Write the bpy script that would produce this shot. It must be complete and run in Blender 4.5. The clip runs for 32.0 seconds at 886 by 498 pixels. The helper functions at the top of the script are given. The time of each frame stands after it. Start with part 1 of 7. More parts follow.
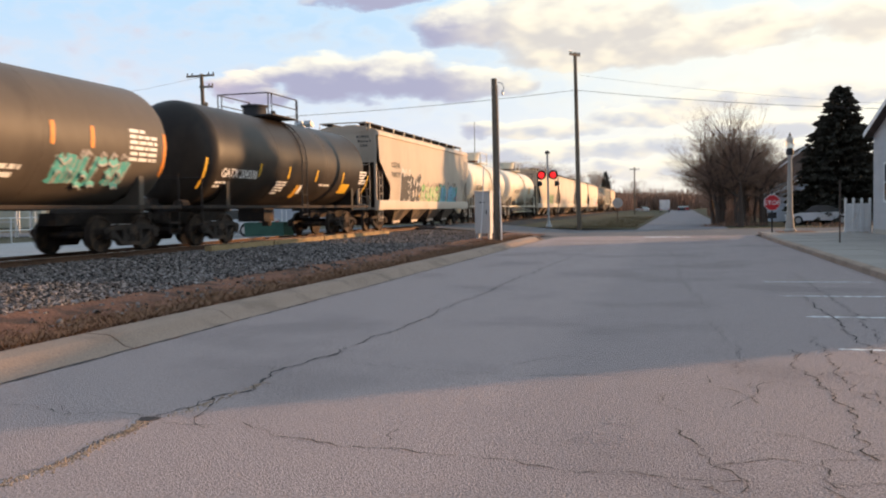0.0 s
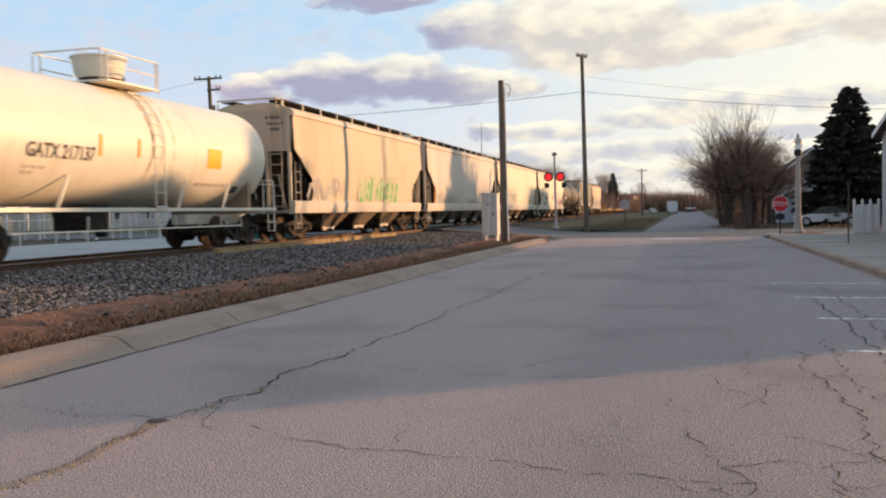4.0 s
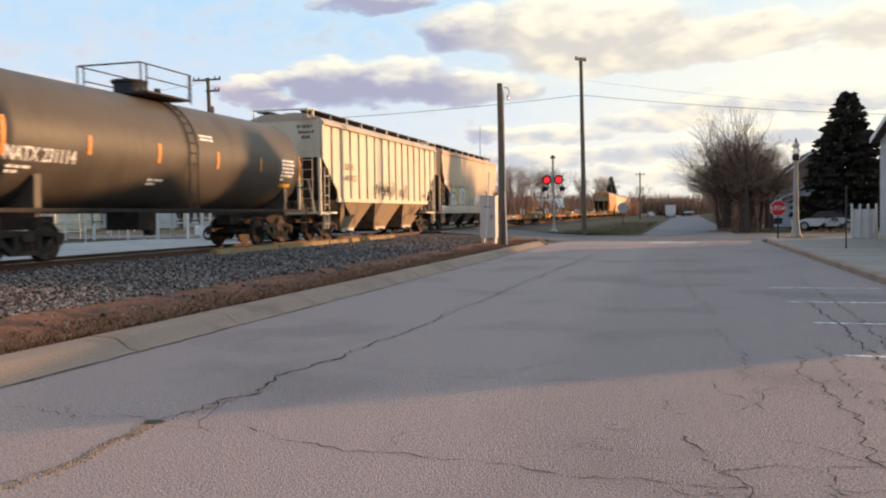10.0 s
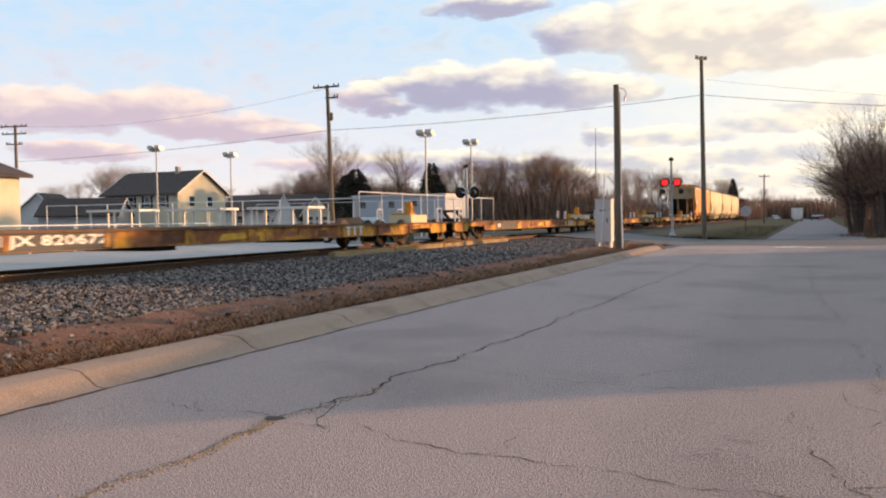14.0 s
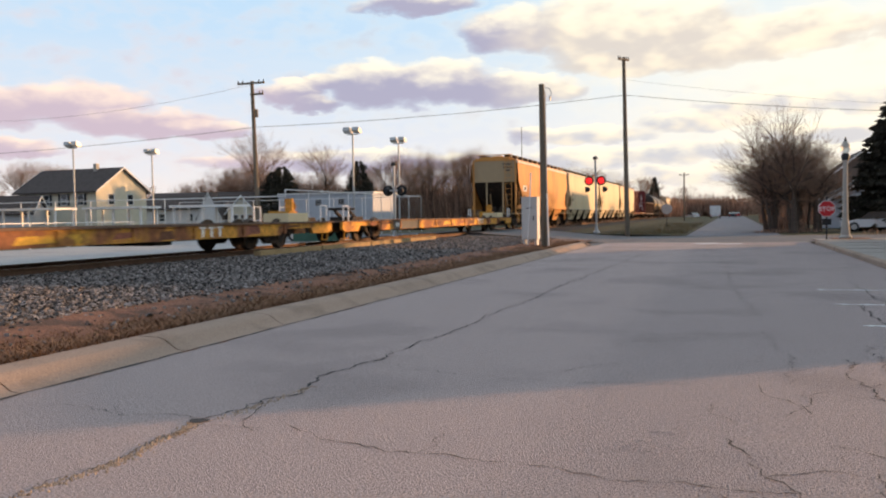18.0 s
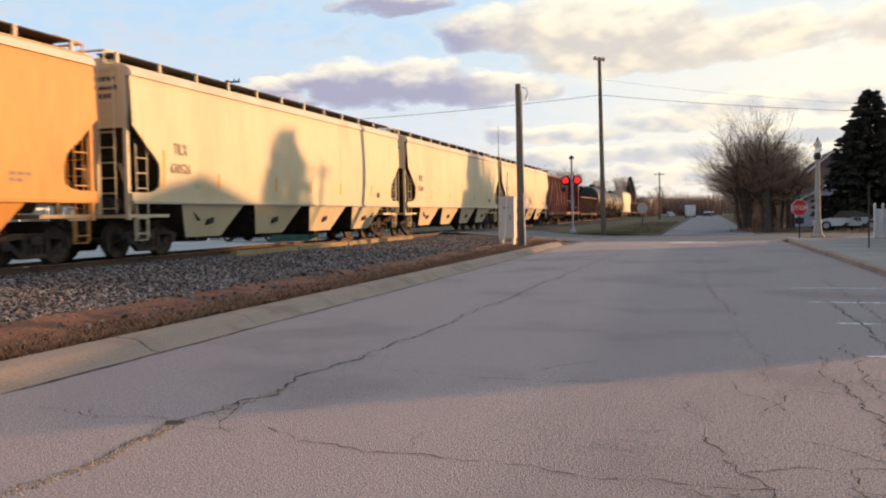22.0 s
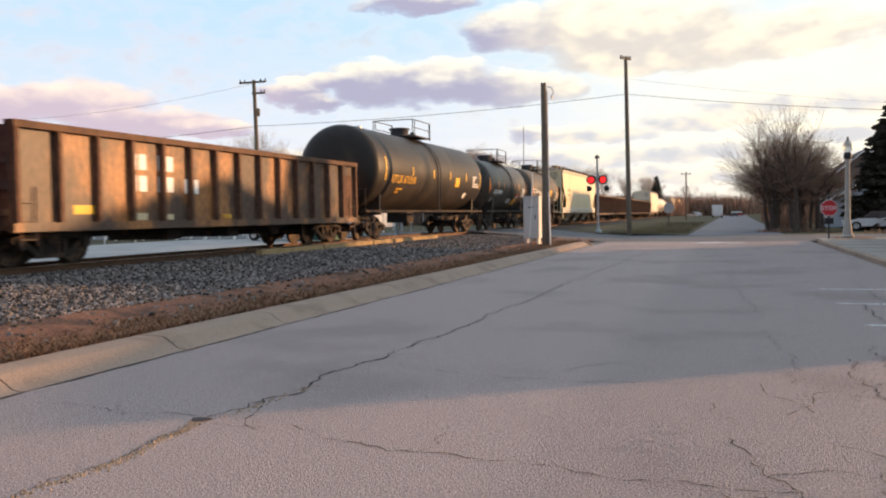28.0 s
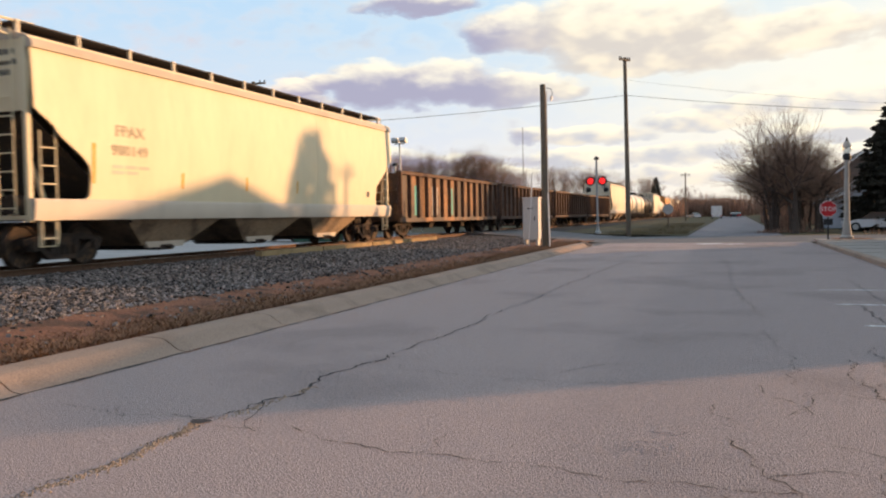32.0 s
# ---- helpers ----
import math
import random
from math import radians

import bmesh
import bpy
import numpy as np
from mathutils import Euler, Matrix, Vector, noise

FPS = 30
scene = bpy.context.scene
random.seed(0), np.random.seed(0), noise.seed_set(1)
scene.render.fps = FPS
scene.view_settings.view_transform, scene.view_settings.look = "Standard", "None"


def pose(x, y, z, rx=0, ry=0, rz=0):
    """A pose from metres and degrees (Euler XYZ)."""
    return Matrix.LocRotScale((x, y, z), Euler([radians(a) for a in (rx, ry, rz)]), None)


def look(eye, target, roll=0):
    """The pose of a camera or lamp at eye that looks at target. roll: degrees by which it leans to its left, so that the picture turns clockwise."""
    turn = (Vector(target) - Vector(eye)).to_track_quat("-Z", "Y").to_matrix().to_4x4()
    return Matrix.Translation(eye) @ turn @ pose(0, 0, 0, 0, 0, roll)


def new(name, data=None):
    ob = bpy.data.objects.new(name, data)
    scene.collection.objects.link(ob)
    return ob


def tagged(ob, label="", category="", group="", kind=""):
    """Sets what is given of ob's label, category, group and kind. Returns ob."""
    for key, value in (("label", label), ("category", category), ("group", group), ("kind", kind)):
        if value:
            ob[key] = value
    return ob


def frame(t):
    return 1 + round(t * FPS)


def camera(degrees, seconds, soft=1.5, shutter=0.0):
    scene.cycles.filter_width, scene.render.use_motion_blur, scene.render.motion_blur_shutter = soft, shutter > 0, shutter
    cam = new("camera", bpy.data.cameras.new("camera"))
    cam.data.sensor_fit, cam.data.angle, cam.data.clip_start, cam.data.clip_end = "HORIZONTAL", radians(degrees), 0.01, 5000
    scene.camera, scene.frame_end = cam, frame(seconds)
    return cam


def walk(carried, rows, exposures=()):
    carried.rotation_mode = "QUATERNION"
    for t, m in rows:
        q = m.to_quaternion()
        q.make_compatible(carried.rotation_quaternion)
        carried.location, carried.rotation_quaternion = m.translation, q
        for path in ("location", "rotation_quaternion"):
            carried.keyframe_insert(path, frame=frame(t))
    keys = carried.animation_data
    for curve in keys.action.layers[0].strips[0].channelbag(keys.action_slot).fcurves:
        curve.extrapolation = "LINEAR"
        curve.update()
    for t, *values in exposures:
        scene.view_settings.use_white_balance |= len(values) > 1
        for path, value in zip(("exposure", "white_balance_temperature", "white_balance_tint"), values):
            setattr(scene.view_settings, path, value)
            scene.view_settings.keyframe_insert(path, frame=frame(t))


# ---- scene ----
# Camera on a tripod at the road side: seconds, yaw, pitch, lean in degrees.
EYE = (0.0, 0.0, 1.5)
PATH = [
    (0, 14.84, -2.60, 1.02), (0.5, 15.11, -2.62, 0.88), (1, 15.57, -2.57, 0.94), (1.5, 15.89, -2.51, 0.87),
    (2, 16.12, -2.48, 0.88), (2.5, 16.27, -2.46, 0.88), (3, 16.51, -2.40, 0.96), (3.5, 15.92, -2.41, 1.17),
    (4, 15.31, -2.46, 1.15), (4.5, 14.93, -2.46, 1.11), (6.5, 14.96, -2.44, 1.14), (7, 15.17, -2.42, 1.04),
    (7.5, 15.31, -2.39, 1.06), (8, 15.43, -2.37, 0.94), (8.5, 16.19, -2.37, 0.79), (9, 16.66, -2.24, 0.66),
    (9.5, 16.18, -2.20, 0.67), (10, 15.19, -2.30, 0.82), (10.5, 14.80, -2.37, 0.92), (11, 15.38, -2.35, 0.99),
    (11.5, 15.10, -2.42, 1.03), (12, 15.27, -2.39, 0.97), (12.5, 15.45, -2.34, 0.91), (13, 19.11, -2.18, 1.11),
    (13.5, 22.34, -2.03, 1.02), (15.5, 23.05, -1.87, 0.63), (16, 22.35, -1.84, 0.68), (16.5, 20.11, -1.86, 0.66),
    (17, 18.39, -1.96, 0.85), (17.5, 17.69, -2.12, 0.90), (18, 17.95, -2.17, 0.92), (18.5, 17.98, -2.15, 0.95),
    (19, 17.11, -2.24, 1.07), (19.5, 16.86, -2.26, 1.10), (20, 16.58, -2.23, 1.18), (20.5, 16.34, -2.23, 1.07),
    (21, 16.39, -2.24, 1.06), (21.5, 16.30, -2.26, 1.12), (22, 16.42, -2.22, 1.03), (22.5, 16.84, -2.23, 1.06),
    (23, 17.18, -2.24, 0.89), (23.5, 17.17, -2.22, 1.01), (24, 17.26, -2.18, 0.91), (24.5, 17.35, -2.15, 1.02),
    (25, 17.32, -2.14, 0.99), (25.5, 17.40, -2.23, 0.74), (27.5, 18.08, -2.22, 0.93), (28, 18.07, -2.23, 0.90),
    (28.5, 18.10, -2.20, 0.83), (29, 18.24, -2.19, 0.83), (29.5, 18.14, -2.17, 0.94), (30, 18.19, -2.18, 0.79),
    (30.5, 18.35, -2.13, 0.97), (31, 18.08, -2.16, 0.93), (31.5, 18.18, -2.17, 0.91), (32, 18.03, -2.14, 0.97),
]
cam = camera(54.5, 32.0, soft=2.1, shutter=0.25)
walk(cam, [(t, pose(*EYE, 90 + pitch, lean, yaw)) for t, yaw, pitch, lean in PATH],
     exposures=[(0, 0.06, 6750, 17), (1, 0.14, 6750, 17), (2, 0.02, 6750, 17), (3, -0.08, 6750, 17), (4, -0.06, 6750, 17), (7, -0.06, 6800, 16), (9, -0.06, 6800, 16), (10, 0.02, 6800, 16),
                (13, 0.06, 7050, 19), (16, 0.12, 7100, 19), (18, 0.06, 7100, 19), (20, 0.06, 7050, 19), (22, 0.0, 6950, 18), (24, -0.05, 6950, 18), (25, 0.0, 7000, 19), (28, 0.15, 7000, 18), (30, 0.16, 7000, 18), (32, 0.02, 7000, 18)])

# ---- world, sun ----
SUN_AZ, SUN_EL = 53.0, 7.2          # degrees right of the track's line, degrees up


def sky_world():
    world = bpy.data.worlds.new("evening_sky")
    scene.world = world
    world.use_nodes = True
    nt = world.node_tree
    nt.nodes.clear()

    def node(kind, **inputs):
        n = nt.nodes.new(kind)
        for key, value in inputs.items():
            n.inputs[key.replace("_", " ")].default_value = value
        return n

    def put(value, socket):
        if isinstance(value, (int, float)):
            socket.default_value = value
        elif isinstance(value, tuple):
            socket.default_value = (*value, 1.0)
        else:
            nt.links.new(value, socket)

    def m(op, a, b=0.0, c=0.0):
        n = nt.nodes.new("ShaderNodeMath")
        n.operation = op
        for value, socket in zip((a, b, c), n.inputs):
            put(value, socket)
        return n.outputs[0]

    def step(a, lo, hi):
        n = nt.nodes.new("ShaderNodeMapRange")
        n.interpolation_type = "SMOOTHSTEP"
        put(a, n.inputs[0])
        n.inputs[1].default_value, n.inputs[2].default_value = lo, hi
        return n.outputs[0]

    def mix(f, a, b):
        n = nt.nodes.new("ShaderNodeMix")
        n.data_type = "RGBA"
        put(f, n.inputs[0])
        put(a, n.inputs[6])
        put(b, n.inputs[7])
        return n.outputs[2]

    coord = node("ShaderNodeTexCoord")
    xyz = node("ShaderNodeSeparateXYZ")
    nt.links.new(coord.outputs["Generated"], xyz.inputs[0])
    az = m("MULTIPLY", m("ARCTAN2", xyz.outputs[0], xyz.outputs[1]), 57.2958)
    el = m("MULTIPLY", m("ARCSINE", xyz.outputs[2]), 57.2958)

    def noise_at(scale_az, scale_el, seed, detail=5.0, rough=0.55):
        v = node("ShaderNodeCombineXYZ")
        put(m("MULTIPLY", az, scale_az), v.inputs[0])
        put(m("MULTIPLY", el, scale_el), v.inputs[1])
        v.inputs[2].default_value = seed
        n = node("ShaderNodeTexNoise", Scale=1.0, Detail=detail, Roughness=rough)
        nt.links.new(v.outputs[0], n.inputs["Vector"])
        return n.outputs["Fac"]

    sky = node("ShaderNodeTexSky")
    sky.sky_type, sky.sun_disc = "NISHITA", False
    sky.sun_elevation, sky.sun_rotation = radians(SUN_EL), radians(SUN_AZ)
    sky.air_density, sky.dust_density, sky.ozone_density = 1.0, 1.2, 2.0
    nish = nt.nodes.new("ShaderNodeVectorMath")
    nish.operation = "SCALE"
    nt.links.new(sky.outputs[0], nish.inputs[0])
    nish.inputs["Scale"].default_value = 0.07
    up = step(el, 0.0, 15.0)
    clear = mix(up, (0.82, 0.88, 0.95), (0.50, 0.79, 1.04))
    clear = mix(0.86, nish.outputs[0], clear)
    warm = m("MULTIPLY", step(az, -24.0, 12.0), m("SUBTRACT", 1.0, m("MULTIPLY", step(az, 60.0, 120.0), 0.9)))
    warm = m("MULTIPLY", warm, m("SUBTRACT", 1.0, m("MULTIPLY", step(el, 9.0, 16.0), 0.65)))
    clear = mix(m("MULTIPLY", warm, 0.62), clear, (0.99, 1.00, 0.78))
    # cumulus and bands: middle az, el and half sizes in degrees
    clouds = [
        (-21.4, 8.7, 4.8, 1.6), (-17.4, 8.8, 3.6, 1.6), (-14.0, 8.3, 3.2, 1.25), (-11.0, 8.2, 2.2, 0.9), (-25.6, 8.9, 1.8, 0.7),
        (-19.5, 13.8, 4.0, 0.9), (-12.6, 12.0, 4.2, 1.6), (-7.8, 12.0, 5.0, 2.2), (-2.8, 11.4, 5.2, 2.2), (-4.4, 9.8, 6.4, 1.1),
        (1.6, 10.2, 3.6, 0.9), (4.6, 10.9, 4.2, 1.4), (11.8, 10.8, 3.4, 1.4), (-9.0, 5.2, 4.8, 0.62), (-1.4, 5.8, 4.2, 0.7), (2.8, 6.6, 4.4, 0.75),
        (9.4, 6.6, 3.8, 0.9), (-7.0, 3.7, 7.4, 0.75), (-0.5, 3.9, 5.0, 0.6), (-1.3, 2.4, 7.0, 0.6), (6.4, 4.8, 4.4, 0.6), (10.5, 3.4, 5.0, 0.6),
        (-46.5, 6.9, 5.2, 1.4), (-41.2, 7.2, 4.8, 1.4), (-37.0, 6.1, 5.0, 0.95), (-33.2, 5.7, 3.2, 0.6), (-28.0, 8.2, 2.2, 0.9), (-26.2, 7.4, 1.8, 0.6),
        (-45.5, 4.5, 4.2, 0.7), (-24.0, 3.7, 10.0, 0.8), (-13.5, 2.6, 7.0, 0.6), (22.0, 9.0, 7.0, 1.8), (34.0, 12.0, 9.0, 2.5), (-60.0, 9.0, 8.0, 2.0),
    ]
    warp_az = m("MULTIPLY", m("SUBTRACT", noise_at(0.28, 0.55, 3.0, 4.0), 0.5), 3.2)
    warp_el = m("MULTIPLY", m("SUBTRACT", noise_at(0.36, 0.8, 9.0, 4.0), 0.5), 1.5)
    puff = noise_at(0.42, 0.85, 21.0, 4.0, 0.5)
    curl = noise_at(0.34, 0.62, 33.0, 2.5, 0.5)
    a2, e2 = m("ADD", az, warp_az), m("ADD", el, warp_el)

    # how thick the cloud is, and how high in it (-1 base, 1 top)
    total, weight, height = 0.0, 0.0, 0.0
    for ca, ce, ra, re in clouds:
        da = m("MULTIPLY", m("SUBTRACT", a2, ca), 1.0 / ra)
        de = m("MULTIPLY", m("SUBTRACT", e2, ce), 1.0 / re)
        w = m("SUBTRACT", 1.25, m("ADD", m("MULTIPLY", da, da), m("MULTIPLY", de, de)))
        total = m("MAXIMUM", total, w)
        w = m("MAXIMUM", w, 0.0)
        weight = m("ADD", weight, w)
        height = m("ADD", height, m("MULTIPLY", w, de))
    rise = m("DIVIDE", height, m("ADD", weight, 0.05))
    lumps = m("SUBTRACT", puff, 0.5)
    dens = m("ADD", total, m("MULTIPLY", lumps, 1.3))
    thin = m("MULTIPLY", step(noise_at(0.06, 0.45, 40.0, 3.0), 0.44, 0.78), step(el, 0.5, 5.0))
    cover = m("MAXIMUM", step(dens, -0.2, 0.8), m("MULTIPLY", thin, 0.10))
    shade = m("ADD", rise, m("ADD", m("MULTIPLY", lumps, 1.3), m("MULTIPLY", m("SUBTRACT", curl, 0.5), 0.9)))
    core = m("MULTIPLY", step(shade, 0.95, -0.25), step(dens, -0.1, 0.35))
    left = step(az, -24.0, -34.0)
    mid = step(az, -15.5, -9.0)
    low = step(el, 8.6, 7.0)
    rim = mix(left, (0.99, 1.0, 0.82), (0.96, 0.84, 0.72))
    body = mix(left, (0.37, 0.395, 0.54), (0.54, 0.48, 0.58))
    body = mix(mid, body, mix(low, (0.62, 0.625, 0.59), (0.53, 0.595, 0.66)))
    body = mix(m("MULTIPLY", step(curl, 0.40, 0.68), m("MULTIPLY", mid, 0.8)), body, (0.95, 0.91, 0.72))
    cloud = mix(core, rim, body)
    out = mix(m("MULTIPLY", cover, 0.96), clear, cloud)
    haze = step(el, 4.5, -0.5)
    out = mix(m("MULTIPLY", haze, 0.5), out, (0.86, 0.83, 0.75))
    # brighter towards the low sun
    da = m("MULTIPLY", m("SUBTRACT", az, SUN_AZ - 26), 1.0 / 24.0)
    de = m("MULTIPLY", m("SUBTRACT", el, 9.0), 1.0 / 9.0)
    glow = m("EXPONENT", m("MULTIPLY", m("ADD", m("MULTIPLY", da, da), m("MULTIPLY", de, de)), -1.0))
    out = mix(m("MULTIPLY", glow, 0.22), out, (1.35, 1.25, 0.95))
    # the sky away from the sun is dimmer at dusk
    away = step(m("ABSOLUTE", m("SUBTRACT", az, 10.0)), 75.0, 150.0)
    out = mix(m("MULTIPLY", m("MULTIPLY", away, step(el, 75.0, 25.0)), 0.7), out, (0.26, 0.33, 0.46))
    bg = node("ShaderNodeBackground", Strength=1.08)
    nt.links.new(out, bg.inputs["Color"])
    end = node("ShaderNodeOutputWorld")
    nt.links.new(bg.outputs[0], end.inputs[0])


sky_world()
sun = new("sun", bpy.data.lights.new("sun", "SUN"))
sun.data.energy, sun.data.angle, sun.data.color = 5.7, radians(0.9), (1.0, 0.60, 0.29)
_a, _e = radians(SUN_AZ), radians(SUN_EL)
SUNWARD = Vector((math.sin(_a) * math.cos(_e), math.cos(_a) * math.cos(_e), math.sin(_e)))
sun.matrix_world = look((60, 60, 30), Vector((60, 60, 30)) - SUNWARD)


# ---- materials ----
def mat(name, color, rough=0.7, metal=0.0, var=0.18, scale=2.0, fine=30.0, bump=0.15, second=None, cover=0.5, streak=1.0, island=0.0, rnd=0.0, emit=0.0, spec=0.4):
    """A painted, worn or natural surface: two scales of noise over the base colour, a second colour where it has worn or stained, fine relief."""
    mt = bpy.data.materials.new(name)
    mt.use_nodes = True
    nt = mt.node_tree
    bsdf = nt.nodes["Principled BSDF"]
    coord = nt.nodes.new("ShaderNodeTexCoord")
    mapping = nt.nodes.new("ShaderNodeMapping")
    mapping.inputs["Scale"].default_value = (1.0, 1.0, 1.0 / streak)
    nt.links.new(coord.outputs["Object"], mapping.inputs[0])
    big = nt.nodes.new("ShaderNodeTexNoise")
    big.inputs["Scale"].default_value, big.inputs["Detail"].default_value = scale, 6.0
    small = nt.nodes.new("ShaderNodeTexNoise")
    small.inputs["Scale"].default_value, small.inputs["Detail"].default_value = fine, 4.0
    for n in (big, small):
        nt.links.new(mapping.outputs[0], n.inputs["Vector"])
    ramp = nt.nodes.new("ShaderNodeMapRange")
    ramp.interpolation_type = "SMOOTHSTEP"
    ramp.inputs[1].default_value, ramp.inputs[2].default_value = 0.75 - 0.5 * cover, 0.9 - 0.5 * cover
    nt.links.new(big.outputs["Fac"], ramp.inputs[0])
    tint = nt.nodes.new("ShaderNodeMix")
    tint.data_type = "RGBA"
    tint.inputs[6].default_value = (*color, 1)
    tint.inputs[7].default_value = (*(second or [c * (1 - var) for c in color]), 1)
    nt.links.new(ramp.outputs[0], tint.inputs[0])
    shade = nt.nodes.new("ShaderNodeMapRange")
    shade.inputs[1].default_value, shade.inputs[2].default_value = 0.3, 0.7
    shade.inputs[3].default_value, shade.inputs[4].default_value = 1 - var, 1 + var
    nt.links.new(small.outputs["Fac"], shade.inputs[0])
    value = shade.outputs[0]
    for amount, source in ((island, "ShaderNodeNewGeometry"), (rnd, "ShaderNodeObjectInfo")):
        if amount:
            info = nt.nodes.new(source)
            r = nt.nodes.new("ShaderNodeMapRange")
            r.inputs[3].default_value, r.inputs[4].default_value = 1 - amount, 1 + amount
            nt.links.new(info.outputs["Random Per Island" if island and source.endswith("Geometry") else "Random"], r.inputs[0])
            mul = nt.nodes.new("ShaderNodeMath")
            mul.operation = "MULTIPLY"
            nt.links.new(value, mul.inputs[0])
            nt.links.new(r.outputs[0], mul.inputs[1])
            value = mul.outputs[0]
    col = nt.nodes.new("ShaderNodeVectorMath")
    col.operation = "SCALE"
    nt.links.new(tint.outputs[2], col.inputs[0])
    nt.links.new(value, col.inputs["Scale"])
    nt.links.new(col.outputs[0], bsdf.inputs["Base Color"])
    bsdf.inputs["Roughness"].default_value = rough
    bsdf.inputs["Metallic"].default_value = metal
    bsdf.inputs["Specular IOR Level"].default_value = spec
    if bump:
        b = nt.nodes.new("ShaderNodeBump")
        b.inputs["Strength"].default_value, b.inputs["Distance"].default_value = bump, 0.02
        nt.links.new(small.outputs["Fac"], b.inputs["Height"])
        nt.links.new(b.outputs[0], bsdf.inputs["Normal"])
    if emit:
        bsdf.inputs["Emission Color"].default_value = (*color, 1)
        bsdf.inputs["Emission Strength"].default_value = emit
    return mt


ASPHALT = mat("faded_asphalt", (0.352, 0.273, 0.258), 0.9, var=0.62, scale=0.35, fine=68, bump=1.0, second=(0.285, 0.222, 0.212), cover=0.5)


def older_lane(mt, x0, x1, tone):
    """The asphalt past a ragged seam along the road is an older, darker lay."""
    nt = mt.node_tree
    bsdf = nt.nodes["Principled BSDF"]
    coord, xyz = nt.nodes.new("ShaderNodeTexCoord"), nt.nodes.new("ShaderNodeSeparateXYZ")
    wob, ramp, mul = nt.nodes.new("ShaderNodeTexNoise"), nt.nodes.new("ShaderNodeMapRange"), nt.nodes.new("ShaderNodeMix")
    wob.inputs["Scale"].default_value, wob.inputs["Detail"].default_value = 0.9, 5.0
    add = nt.nodes.new("ShaderNodeMath")
    ramp.interpolation_type = "SMOOTHSTEP"
    ramp.inputs[1].default_value, ramp.inputs[2].default_value = x0 + 0.5, x1 + 0.5
    mul.data_type, mul.blend_type = "RGBA", "MULTIPLY"
    mul.inputs[7].default_value = (*tone, 1)
    source = bsdf.inputs["Base Color"].links[0].from_socket
    for a, b in ((coord.outputs["Object"], xyz.inputs[0]), (coord.outputs["Object"], wob.inputs["Vector"]), (xyz.outputs[0], add.inputs[0]), (wob.outputs["Fac"], add.inputs[1]),
                 (add.outputs[0], ramp.inputs[0]), (ramp.outputs[0], mul.inputs[0]), (source, mul.inputs[6]), (mul.outputs[2], bsdf.inputs["Base Color"])):
        nt.links.new(a, b)


older_lane(ASPHALT, -1.6, -0.8, (0.85, 0.865, 0.88))
ASPHALT_FAR = mat("grey_asphalt", (0.20, 0.18, 0.19), 0.9, var=0.2, scale=0.3, fine=40, bump=0.3)
ASPHALT2 = mat("crossing_asphalt", (0.125, 0.12, 0.125), 0.9, var=0.2, scale=0.5, fine=60, bump=0.4)
CRACK = mat("tar_crack", (0.045, 0.038, 0.037), 0.95, var=0.3, fine=25, bump=0.3)
CRUMB = mat("crumbled_crack", (0.38, 0.27, 0.19), 0.95, island=0.4, var=0.4, fine=60, bump=0.6)
PATCH = mat("salt_patch", (0.36, 0.285, 0.272), 0.9, var=0.5, scale=9, fine=75, bump=0.8, second=(0.33, 0.26, 0.25), cover=0.6)
LINE = mat("worn_white_line", (0.66, 0.65, 0.64), 0.85, var=0.2, scale=5, fine=50, second=(0.33, 0.31, 0.31), cover=0.35)
KERB = mat("kerb_concrete", (0.30, 0.21, 0.16), 0.9, var=0.2, scale=1.2, fine=50, bump=0.4, second=(0.23, 0.16, 0.12), rnd=0.05)
WALK = mat("pavement_concrete", (0.27, 0.235, 0.21), 0.9, var=0.15, scale=0.8, fine=50, bump=0.3, second=(0.25, 0.22, 0.20), rnd=0.08)
DIRT = mat("bare_earth", (0.20, 0.083, 0.048), 1.0, var=0.45, scale=1.6, fine=22, bump=1.0, second=(0.085, 0.042, 0.028), cover=0.5)
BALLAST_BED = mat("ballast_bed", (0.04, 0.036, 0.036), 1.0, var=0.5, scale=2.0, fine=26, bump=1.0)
STONE = mat("ballast_stone", (0.16, 0.138, 0.13), 0.9, var=0.2, scale=2.0, fine=40, bump=0.3, island=0.95)
GRASS = mat("winter_grass", (0.07, 0.058, 0.026), 1.0, var=0.35, scale=0.25, fine=9, bump=1.0, second=(0.052, 0.038, 0.020), cover=0.5)
BLADES = mat("grass_blades", (0.11, 0.08, 0.032), 0.9, var=0.2, island=0.5, bump=0)
DEADGRASS = mat("dead_grass", (0.20, 0.105, 0.058), 0.95, var=0.2, island=0.5, bump=0)
GRAVEL = mat("gravel_lot", (0.36, 0.34, 0.33), 0.95, var=0.2, scale=0.4, fine=30, bump=0.5)
RUST = mat("rail_rust", (0.12, 0.064, 0.038), 0.75, metal=0.25, var=0.3, scale=3, fine=40, bump=0.3)
RAILTOP = mat("rail_head", (0.42, 0.38, 0.34), 0.3, metal=0.9, var=0.1)
TIE = mat("creosote_timber", (0.10, 0.065, 0.045), 0.95, var=0.35, scale=4, fine=40, bump=0.6, rnd=0.3)
TIMBER = mat("weathered_timber", (0.36, 0.245, 0.12), 0.9, var=0.3, scale=3, fine=40, bump=0.5, rnd=0.15)
POLE = mat("pole_wood", (0.17, 0.135, 0.10), 0.95, var=0.3, scale=3, fine=60, bump=0.5, streak=12)
STEEL = mat("galvanized_steel", (0.48, 0.48, 0.47), 0.5, metal=0.6, var=0.12)
